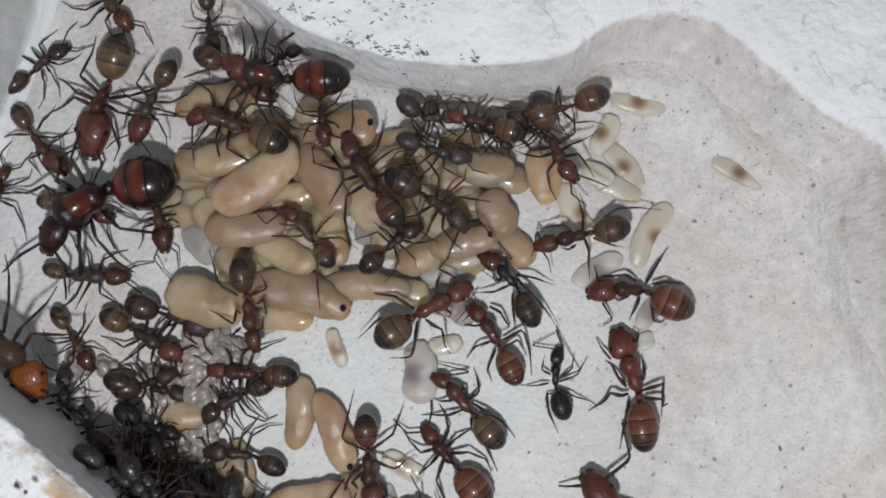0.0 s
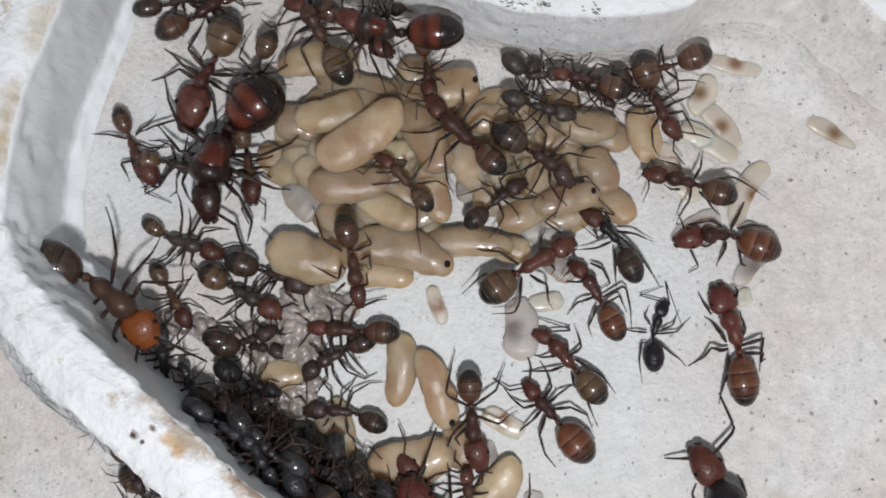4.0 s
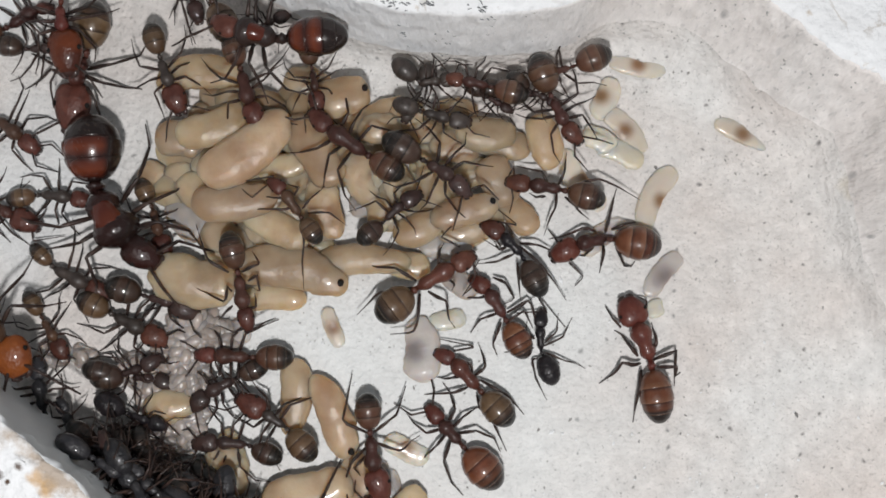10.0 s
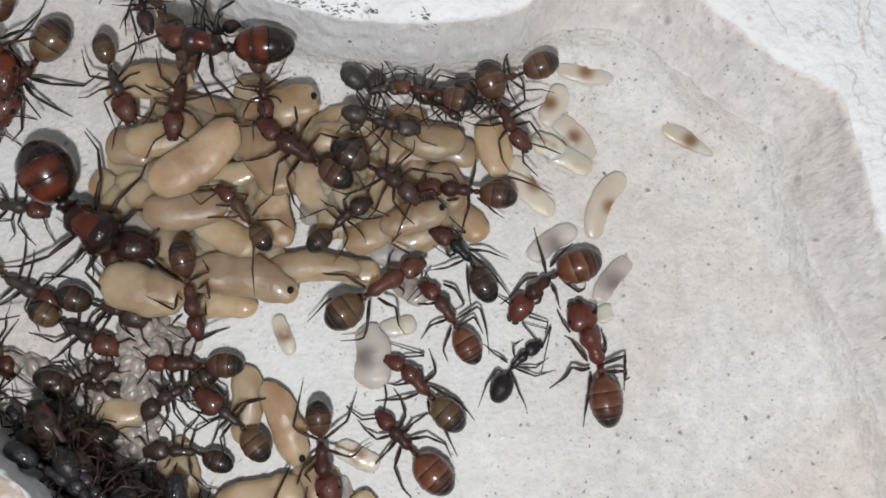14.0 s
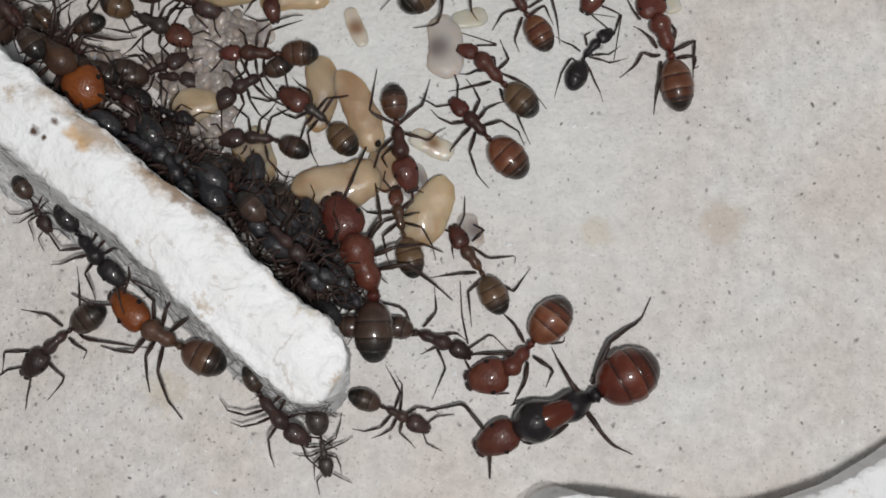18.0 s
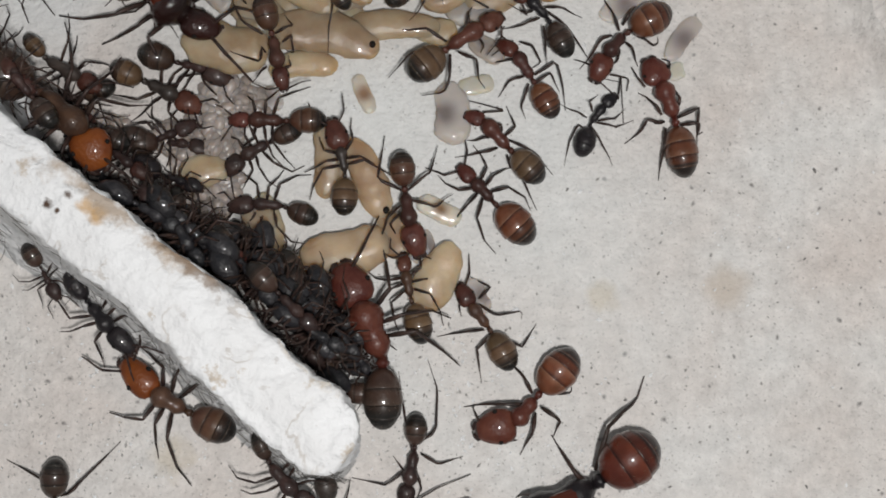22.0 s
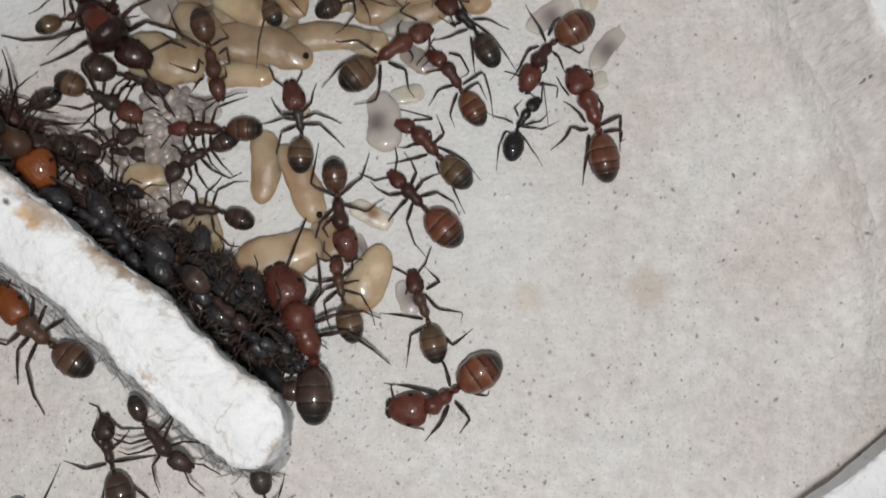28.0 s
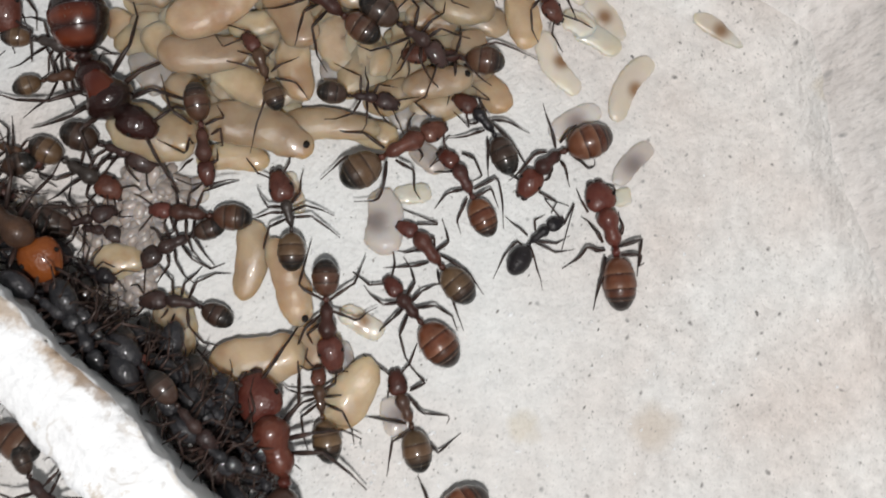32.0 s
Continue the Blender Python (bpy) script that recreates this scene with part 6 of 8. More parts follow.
grub("pupa", "plump cream pupa lying in the brood pile", (1.29, 8.84), (2.30, 6.30), 2.34, 0.6, PUPA, seed=20)
grub("pupa", "plump cream pupa lying in the brood pile", (-12.01, 0.83), (-6.61, 0.03), 3.96, 0.9, PUPA, seed=21)
grub("pupa", "plump cream pupa with a black eye spot", (-6.04, 0.76), (0.91, -0.19), 3.51, 1.1, PUPA, eye=True, seed=22)
grub("pupa", "plump cream pupa lying in the brood pile", (-6.12, -1.65), (-1.80, -1.13), 2.25, 0.2, PUPA, seed=23)
grub("pupa", "plump cream pupa lying in the brood pile", (-0.94, 1.48), (5.32, 1.89), 2.52, 0.8, PUPA, seed=24)
grub("pupa", "plump cream pupa lying in the brood pile", (3.83, 2.17), (6.89, 1.86), 2.25, 0.3, PUPA, seed=25)
grub("pupa", "plump cream pupa lying in the brood pile", (-2.20, -5.25), (-2.13, -10.24), 2.61, 0.2, PUPA, seed=26)
grub("pupa", "plump cream pupa with a black eye spot", (-0.49, -6.44), (2.00, -11.46), 2.79, 0.4, PUPA, eye=True, seed=27)
grub("pupa", "plump cream pupa lying in the brood pile", (-3.28, -14.63), (2.22, -13.06), 3.96, 0.6, PUPA, seed=28)
grub("pupa", "plump cream pupa lying in the brood pile", (2.45, -11.55), (3.48, -14.51), 2.48, 0.2, PUPA, seed=29)
grub("pupa", "plump cream pupa lying in the brood pile", (5.18, -17.96), (7.27, -13.72), 3.33, 0.3, PUPA, seed=30)
grub("pupa", "plump cream pupa lying in the brood pile", (-7.03, -11.37), (-5.60, -12.96), 2.70, 0.2, PUPA, seed=31)
grub("pupa", "plump cream pupa lying in the brood pile", (-12.22, -8.93), (-9.05, -8.13), 2.79, 0.2, PUPA, seed=32)
grub("pupa", "plump cream pupa lying in the brood pile", (-8.65, 1.48), (-4.61, 2.77), 2.70, 0.3, PUPA, seed=33)
grub("pupa", "plump cream pupa lying in the brood pile", (6.75, 10.21), (10.08, 10.78), 2.79, 0.6, PUPA, seed=34)
grub("larva", "greyish translucent larva among the pupae", (6.33, 3.48), (9.66, 3.94), 2.61, 0.3, GREYLARVA, seed=35)
grub("pupa", "plump cream pupa lying in the brood pile", (-7.50, 9.39), (-4.77, 10.34), 2.70, 0.3, PUPA, seed=36)
grub("pupa", "plump cream pupa lying in the brood pile", (-1.73, 5.92), (-0.22, 7.19), 2.25, 0.4, PUPA, seed=37)
grub("pupa", "plump cream pupa lying in the brood pile", (-4.05, 5.74), (-1.62, 4.69), 2.70, 0.6, PUPA, seed=38)
grub("pupa", "plump cream pupa lying in the brood pile", (-8.52, 13.50), (-3.71, 12.95), 2.79, 0.5, PUPA, seed=39)
grub("pupa", "plump cream pupa lying in the brood pile", (-3.83, 14.58), (-0.63, 14.35), 2.70, 0.4, PUPA, seed=40)
grub("pupa", "plump cream pupa lying in the brood pile", (7.00, 12.98), (9.77, 13.33), 2.48, 0.3, PUPA, seed=41)
grub("pupa", "plump cream pupa lying in the brood pile", (-13.81, 7.69), (-11.94, 6.58), 2.48, 0.2, PUPA, seed=42)
grub("pupa", "plump cream pupa lying in the brood pile", (-11.41, 8.19), (-9.72, 6.68), 2.61, 0.3, PUPA, seed=43)
grub("pupa", "plump cream pupa lying in the brood pile", (-7.53, 3.23), (-3.92, 2.63), 2.48, 0.2, PUPA, seed=44)
grub("pupa", "plump cream pupa lying in the brood pile", (-0.37, 9.60), (1.56, 10.70), 2.34, 0.3, PUPA, seed=45)
grub("pupa", "plump cream pupa lying in the brood pile", (4.68, 11.87), (7.98, 9.64), 2.48, 0.2, PUPA, seed=46)
grub("pupa", "plump cream pupa lying in the brood pile", (-6.55, 7.23), (-4.94, 6.91), 2.70, 0.4, PUPA, seed=47)
grub("pupa", "plump cream pupa lying in the brood pile", (-6.37, -10.50), (-5.54, -14.65), 2.52, 0.1, PUPA, seed=48)
grub("larva", "greyish translucent larva among the pupae", (6.50, 4.32), (9.72, 3.69), 2.52, 0.2, GREYLARVA, seed=49)
grub("larva", "greyish translucent larva among the pupae", (8.23, 1.63), (10.30, 0.15), 2.07, 0.1, GREYLARVA, seed=50)
grub("larva", "pale larva with a brown gut spot", (19.29, 17.53), (23.03, 17.15), 1.50, 0, SPOTLARVA, seed=51)
grub("larva", "pale larva with a brown gut spot", (19.20, 16.20), (18.04, 13.49), 1.92, 0.1, SPOTLARVA, seed=52)
grub("larva", "pale larva with a brown gut spot", (19.16, 13.81), (21.76, 11.11), 1.92, 0, SPOTLARVA, seed=53)
grub("larva", "small pale glossy larva", (18.46, 11.08), (21.59, 10.03), 1.83, 0.2, LARVA, seed=54)
grub("larva", "pale larva with a brown gut spot", (16.37, 10.71), (19.22, 7.10), 1.92, 0, SPOTLARVA, seed=55)
grub("larva", "small pale glossy larva", (17.50, 11.82), (19.53, 11.03), 1.92, 0.3, LARVA, seed=56)
grub("larva", "pale larva with a brown gut spot", (24.11, 9.70), (22.33, 5.42), 1.92, 0, SPOTLARVA, seed=57)
grub("larva", "pale larva with a brown gut spot", (26.99, 13.38), (30.73, 12.00), 1.67, 0, SPOTLARVA, seed=58)
grub("larva", "greyish translucent larva on the floor", (20.80, 5.71), (17.91, 3.55), 1.83, 0, GREYSPOT, seed=59)
grub("larva", "greyish translucent larva on the floor", (24.69, 3.72), (22.70, 0.82), 1.67, 0, GREYSPOT, seed=60)
grub("larva", "small pale glossy larva", (22.97, 0.44), (23.41, -0.65), 1.42, 0, LARVA, seed=61)
grub("larva", "greyish translucent larva on the floor", (6.06, -2.05), (6.69, -6.03), 2.83, 0, GREYSPOT, seed=62)
grub("larva", "small pale glossy larva", (7.30, -2.07), (9.75, -1.47), 1.58, 0, LARVA, seed=63)
grub("larva", "pale larva with a brown gut spot", (-0.10, -1.52), (1.02, -4.01), 1.33, 0, SPOTLARVA, seed=64)
grub("larva", "pale larva with a brown gut spot", (4.79, -10.37), (7.61, -11.54), 1.83, 0, SPOTLARVA, seed=65)
grub("larva", "greyish translucent larva on the floor", (4.33, -11.87), (5.42, -14.53), 2.00, 0, GREYSPOT, seed=66)
grub("larva", "greyish translucent larva on the floor", (8.93, -15.89), (9.75, -18.16), 1.75, 0, GREYSPOT, seed=67)
grub("larva", "greyish translucent larva on the floor", (5.00, -12.60), (5.61, -14.76), 1.33, 0, GREYSPOT, seed=68)
grub("larva", "small pale glossy larva", (-17.82, -5.44), (-16.57, -6.17), 1.67, 0, LARVA, seed=69)
grub("larva", "greyish translucent larva on the floor", (-11.42, -10.99), (-9.39, -11.66), 2.08, 0, GREYSPOT, seed=70)
grub("larva", "greyish translucent larva on the floor", (-9.09, -7.33), (-9.56, -9.12), 2.08, 0, GREYSPOT, seed=71)
grub("larva", "greyish translucent larva on the floor", (-7.93, -3.72), (-5.60, -3.00), 2.17, 0, GREYSPOT, seed=72)
grub("pupa", "plump cream pupa lying in the brood pile", (-0.57, 13.23), (3.15, 11.24), 3.45, 0, PUPA, seed=200)
grub("pupa", "plump cream pupa lying in the brood pile", (-8.70, 12.88), (-4.63, 10.83), 2.77, 0.2, PUPA, seed=201)
grub("pupa", "plump cream pupa lying in the brood pile", (3.54, 8.72), (3.70, 4.42), 2.92, 0.4, PUPA, seed=202)
grub("pupa", "plump cream pupa lying in the brood pile", (-2.41, 14.04), (-1.47, 9.68), 3.35, 0.2, PUPA, seed=203)
grub("pupa", "plump cream pupa lying in the brood pile", (-0.12, 11.89), (2.90, 6.93), 2.75, 0, PUPA, seed=204)
grub("pupa", "plump cream pupa lying in the brood pile", (-0.56, 9.57), (-2.09, 5.50), 2.78, 0.2, PUPA, seed=205)
grub("pupa", "plump cream pupa lying in the brood pile", (-9.43, 12.17), (-5.17, 9.81), 2.99, 0, PUPA, seed=206)
grub("pupa", "plump cream pupa lying in the brood pile", (-6.86, 7.95), (-4.26, 4.16), 3.47, 0.2, PUPA, seed=207)
grub("pupa", "plump cream pupa lying in the brood pile", (10.74, 11.24), (5.79, 10.06), 2.93, 0, PUPA, seed=208)
grub("pupa", "plump cream pupa lying in the brood pile", (-10.72, 10.14), (-6.33, 8.41), 2.97, 0, PUPA, seed=209)
grub("pupa", "plump cream pupa lying in the brood pile", (-4.07, 13.34), (0.02, 12.79), 3.18, 0, PUPA, seed=210)
grub("pupa", "plump cream pupa lying in the brood pile", (0.69, 9.39), (3.03, 6.08), 2.93, 0.6, PUPA, seed=211)
grub("pupa", "plump cream pupa lying in the brood pile", (-9.12, 15.22), (-7.87, 10.43), 3.04, 0, PUPA, seed=212)
grub("pupa", "plump cream pupa lying in the brood pile", (-8.83, 3.95), (-5.04, 2.40), 3.15, 0.2, PUPA, seed=213)
grub("pupa", "plump cream pupa lying in the brood pile", (-2.12, 7.99), (-6.05, 4.75), 3.12, 0.4, PUPA, seed=214)
grub("pupa", "plump cream pupa lying in the brood pile", (3.05, 8.43), (6.99, 4.45), 2.76, 0.4, PUPA, seed=215)
grub("pupa", "plump cream pupa lying in the brood pile", (11.78, 6.38), (7.30, 4.27), 2.83, 0, PUPA, seed=216)
grub("pupa", "plump cream pupa lying in the brood pile", (-12.67, 9.32), (-8.69, 5.62), 2.99, 0, PUPA, seed=217)
grub("pupa", "plump cream pupa lying in the brood pile", (5.40, 8.96), (10.86, 9.06), 2.77, 0, PUPA, seed=218)
grub("pupa", "plump cream pupa lying in the brood pile", (3.27, 12.24), (-0.13, 9.21), 3.31, 0, PUPA, seed=219)
grub("pupa", "plump cream pupa lying in the brood pile", (7.81, 11.42), (13.29, 10.36), 3.11, 0.2, PUPA, seed=220)
grub("pupa", "plump cream pupa lying in the brood pile", (0.32, 5.09), (-2.65, 2.26), 3.21, 0, PUPA, seed=221)
grub("pupa", "plump cream pupa lying in the brood pile", (-2.28, 15.52), (-4.82, 11.69), 2.91, 0.2, PUPA, seed=222)
grub("pupa", "plump cream pupa lying in the brood pile", (-10.86, 6.89), (-6.89, 5.55), 3.09, 0.6, PUPA, seed=223)
grub("pupa", "plump cream pupa lying in the brood pile", (4.86, 8.71), (3.58, 4.36), 3.33, 0.4, PUPA, seed=224)
grub("pupa", "plump cream pupa lying in the brood pile", (1.29, 12.02), (-0.13, 7.54), 3.32, 0.2, PUPA, seed=225)
grub("pupa", "plump cream pupa lying in the brood pile", (-5.35, 7.13), (-1.46, 5.64), 3.24, 0, PUPA, seed=226)
grub("pupa", "plump cream pupa lying in the brood pile", (5.87, 12.73), (1.66, 11.67), 3.24, 0.2, PUPA, seed=227)
grub("pupa", "plump cream pupa lying in the brood pile", (-6.97, 11.76), (-2.07, 9.11), 2.72, 0.6, PUPA, seed=228)
grub("pupa", "plump cream pupa lying in the brood pile", (3.33, 11.94), (2.35, 6.34), 2.84, 0, PUPA, seed=229)
grub("pupa", "plump cream pupa lying in the brood pile", (-9.00, 10.06), (-5.24, 7.26), 3.13, 0.2, PUPA, seed=230)
grub("pupa", "plump cream pupa lying in the brood pile", (3.15, 11.18), (-0.65, 8.12), 2.93, 0.2, PUPA, seed=231)
grub("pupa", "plump cream pupa lying in the brood pile", (-7.30, 10.02), (-9.92, 5.68), 3.02, 0.2, PUPA, seed=232)
grub("pupa", "plump cream pupa lying in the brood pile", (-1.16, 5.27), (-6.15, 3.51), 2.88, 0.4, PUPA, seed=233)
grub("pupa", "plump cream pupa lying in the brood pile", (-5.12, 11.81), (-9.29, 10.88), 3.24, 0.6, PUPA, seed=234)
grub("pupa", "plump cream pupa lying in the brood pile", (-8.30, 9.12), (-4.50, 7.32), 3.46, 0, PUPA, seed=235)
grub("pupa", "plump cream pupa lying in the brood pile", (1.82, 8.15), (5.57, 6.15), 3.46, 0.4, PUPA, seed=236)
grub("pupa", "plump cream pupa lying in the brood pile", (6.79, 10.63), (6.99, 6.36), 3.09, 0.2, PUPA, seed=237)
grub("pupa", "plump cream pupa lying in the brood pile", (-0.50, 7.17), (-4.50, 5.02), 2.75, 0.4, PUPA, seed=238)
grub("pupa", "plump cream pupa lying in the brood pile", (-12.75, 6.76), (-8.33, 6.78), 3.08, 0, PUPA, seed=239)
grub("pupa", "plump cream pupa lying in the brood pile", (-2.71, 7.45), (-7.40, 5.58), 3.36, 0, PUPA, seed=240)
grub("pupa", "plump cream pupa lying in the brood pile", (-5.79, 8.88), (-9.67, 5.73), 3.20, 0.4, PUPA, seed=241)
grub("pupa", "plump cream pupa lying in the brood pile", (-1.35, 4.94), (-6.47, 2.80), 3.23, 0, PUPA, seed=242)
grub("pupa", "plump cream pupa lying in the brood pile", (6.30, 10.58), (6.13, 4.83), 3.44, 0.2, PUPA, seed=243)
grub("pupa", "plump cream pupa lying in the brood pile", (-2.58, 9.61), (-7.59, 7.46), 2.76, 0, PUPA, seed=244)
grub("pupa", "plump cream pupa lying in the brood pile", (-4.94, 12.35), (-10.42, 11.25), 2.71, 0, PUPA, seed=245)

EGGS = (
    (-13.1, -6.5, 1.1, 1.0, 16),
    (-8.6, -3.9, 2.3, 1.2, 40),
    (-10.2, -5.2, 1.7, 1.7, 34),
    (-9.6, -7.2, 1.5, 1.7, 30),
    (-9.8, -10.0, 1.7, 1.7, 34),
    (-11.1, -11.6, 1.2, 1.2, 18),
    (-9.5, -2.8, 1.5, 0.8, 18),
    (-19.1, -5.7, 0.8, 0.6, 6),
    (-16.9, -5.8, 0.6, 0.4, 5),
    (-11.8, -7.7, 1.2, 1.2, 14),
)


def eggs():
    """The heap of tiny pearly eggs, far too many to count."""
    rng = random.Random(3)
    verts, faces = [], []
    for cx, cy, rx, ry, n in EGGS:
        for _ in range(int(2.4 * n)):
            a, q = rng.uniform(0, 6.283), math.sqrt(rng.random())
            x, y = cx + rx * q * math.cos(a), cy + ry * q * math.sin(a)
            z = 0.15 + 0.75 * (1 - q * q) * rng.random()
            turn = rng.uniform(0, 3.14)
            ax = np.array([math.cos(turn), math.sin(turn), rng.uniform(-0.3, 0.3)]) * rng.uniform(0.5, 0.8)
            v, f = loft([np.array([x, y, z]) + ax * t for t in (-1, -0.8, -0.3, 0.3, 0.8, 1)], np.array([0.08, 0.34, 0.46, 0.46, 0.34, 0.08]), np.array([0.07, 0.24, 0.34, 0.34, 0.24, 0.07]), 8)
            k = len(verts)
            verts += v
            faces += [tuple(i + k for i in face) for face in f]
    ob = link("egg_heap", verts, faces, EGG)
    tagged(ob, "heap of tiny pearly whitish eggs on the floor", "eggs", kind="stuff")


eggs()


# ---- marks on the plaster ----
bpy.context.view_layer.update()
SURFACES = [ob for ob in scene.objects if ob.type == "MESH" and (ob.name == "ground" or ob.name.startswith("wall_"))]
TREES = [BVHTree.FromPolygons([v.co for v in ob.data.vertices], [p.vertices for p in ob.data.polygons]) for ob in SURFACES]


def height(x, y):
    """The surface of the plaster at a place, in millimetres."""
    best = 0.0
    for tree in TREES:
        hit = tree.ray_cast(Vector((x * MM, y * MM, 0.05)), Vector((0, 0, -1)))[0]
        if hit:
            best = max(best, hit.z / MM)
    return best


def blotch(name, x, y, r, mat, label, seed, squash=0.8, turn=0.0):
    """A thin dried stain or crumb with a ragged rim, lying on the surface."""
    n = 18
    verts, faces = [(x, y, height(x, y) + 0.07)], []
    for ring in (0.5, 1.0):
        for i in range(n):
            a = i * 6.2832 / n
            k = ring * r * (1 + 0.5 * noise.noise(Vector((math.cos(a) * 1.6 + seed, math.sin(a) * 1.6, ring))))
            u, v = k * math.cos(a), k * math.sin(a) * squash
            px_, py_ = x + u * math.cos(turn) - v * math.sin(turn), y + u * math.sin(turn) + v * math.cos(turn)
            verts.append((px_, py_, height(px_, py_) + (0.05 if ring < 1 else 0.012)))
    for i in range(n):
        j = (i + 1) % n
        faces += [(0, 1 + i, 1 + j), (1 + i, 1 + n + i, 1 + n + j, 1 + j)]
    return tagged(link(name, verts, faces, mat), label, "stain", kind="structure")


def mould(x, y, n, spread, seed):
    """A sprinkle of dark splinters on the white plaster."""
    rng = random.Random(seed)
    verts, faces = [], []
    for _ in range(n):
        cx, cy, a = x + rng.gauss(0, spread), y + rng.gauss(0, spread * 0.6), rng.uniform(-0.9, 0.5)
        ln = rng.uniform(0.05, 0.19)
        z = height(cx, cy) + 0.05
        ax = np.array([math.cos(a), math.sin(a), rng.uniform(-0.1, 0.3)]) * ln
        v, f = tube([np.array([cx, cy, z]) - ax, np.array([cx, cy, z + 0.03]), np.array([cx, cy, z]) + ax], [0.02, rng.uniform(0.025, 0.06), 0.015], 5)
        k = len(verts)
        verts += v
        faces += [tuple(i + k for i in face) for face in f]
    return tagged(link("mould_specks", verts, faces, SOOT), "sprinkle of dark mould splinters on white plaster", "mould", kind="stuff")


blotch("speck", 33.5, -7.0, 0.21, SPECK, "tiny dark speck of dirt on the floor", 10, 0.55, 2.0)
blotch("speck", 40.9, -1.0, 0.225, SPECK, "tiny dark speck of dirt on the floor", 11, 0.55, 0.7)
blotch("speck", 22.8, 10.0, 0.18, SPECK, "tiny dark speck of dirt on the floor", 12, 0.55, 2.4)
blotch("speck", -21.1, -33.3, 0.1875, SPECK, "tiny dark speck of dirt on the floor", 13, 0.55, 1.1)
blotch("speck", -13.9, -35.1, 0.15, SPECK, "tiny dark speck of dirt on the floor", 14, 0.55, 2.8)
blotch("speck", 11.1, -14.4, 0.105, SPECK, "tiny dark speck of dirt on the floor", 15, 0.55, 1.5)
blotch("speck", 19.9, -24.1, 0.135, SPECK, "tiny dark speck of dirt on the floor", 16, 0.55, 0.2)
blotch("speck", 7.2, -13.4, 0.09, SPECK, "tiny dark speck of dirt on the floor", 17, 0.55, 1.9)
blotch("speck", -21.1, -38.4, 0.15, SPECK, "tiny dark speck of dirt on the floor", 18, 0.55, 0.6)
blotch("speck", -27.3, -15.3, 0.135, SPECK, "tiny dark speck of dirt on the floor", 19, 0.55, 2.3)
blotch("speck", 15.4, -9.1, 0.15, SPECK, "tiny dark speck of dirt on the floor", 20, 0.55, 1.0)
blotch("speck", 25.7, -7.5, 0.1125, SPECK, "tiny dark speck of dirt on the floor", 21, 0.55, 2.7)
blotch("speck", 22.5, -9.5, 0.105, SPECK, "tiny dark speck of dirt on the floor", 22, 0.55, 1.4)
blotch("speck", 33.7, -12.7, 0.15, SPECK, "tiny dark speck of dirt on the floor", 23, 0.55, 0.1)
blotch("speck", 29.7, -22.6, 0.1125, SPECK, "tiny dark speck of dirt on the floor", 24, 0.55, 1.8)
blotch("speck", 23.2, -30.1, 0.12, SPECK, "tiny dark speck of dirt on the floor", 25, 0.55, 0.5)
blotch("speck", 33.0, -29.8, 0.15, SPECK, "tiny dark speck of dirt on the floor", 26, 0.55, 2.2)
blotch("speck", 32.8, -13.5, 0.135, SPECK, "tiny dark speck of dirt on the floor", 27, 0.55, 0.9)
blotch("speck", 28.0, -8.9, 0.105, SPECK, "tiny dark speck of dirt on the floor", 28, 0.55, 2.6)
blotch("speck", 25.4, -8.8, 0.105, SPECK, "tiny dark speck of dirt on the floor", 29, 0.55, 1.3)
blotch("speck", 38.2, -29.9, 0.1125, SPECK, "tiny dark speck of dirt on the floor", 30, 0.55, 0.0)
blotch("speck", -32.2, -14.8, 0.15, SPECK, "tiny dark speck of dirt on the floor", 31, 0.55, 1.7)
blotch("speck", -31.2, -15.6, 0.1125, SPECK, "tiny dark speck of dirt on the floor", 32, 0.55, 0.4)
blotch("speck", -26.4, -20.3, 0.09, SPECK, "tiny dark speck of dirt on the floor", 33, 0.55, 2.1)
mould(1.2, 18.4, 15, 0.35, 0)
mould(2.4, 18.6, 8, 0.25, 1)
mould(3.4, 18.0, 15, 0.3, 2)
mould(5.1, 18.3, 13, 0.35, 3)
mould(6.1, 17.9, 10, 0.25, 4)
mould(4.1, 17.8, 10, 0.3, 5)
mould(4.5, 17.3, 8, 0.2, 6)
mould(7.2, 16.9, 11, 0.35, 7)
mould(9.3, 17.7, 10, 0.35, 8)
mould(10.2, 17.4, 6, 0.25, 9)
mould(-1.6, 19.7, 10, 0.4, 10)
mould(-3.0, 20.0, 13, 0.5, 11)
mould(0.2, 19.4, 8, 0.35, 12)
mould(2, 20.5, 15, 0.9, 13)
mould(5, 21, 13, 1.0, 14)
mould(-1, 21.2, 13, 0.8, 15)


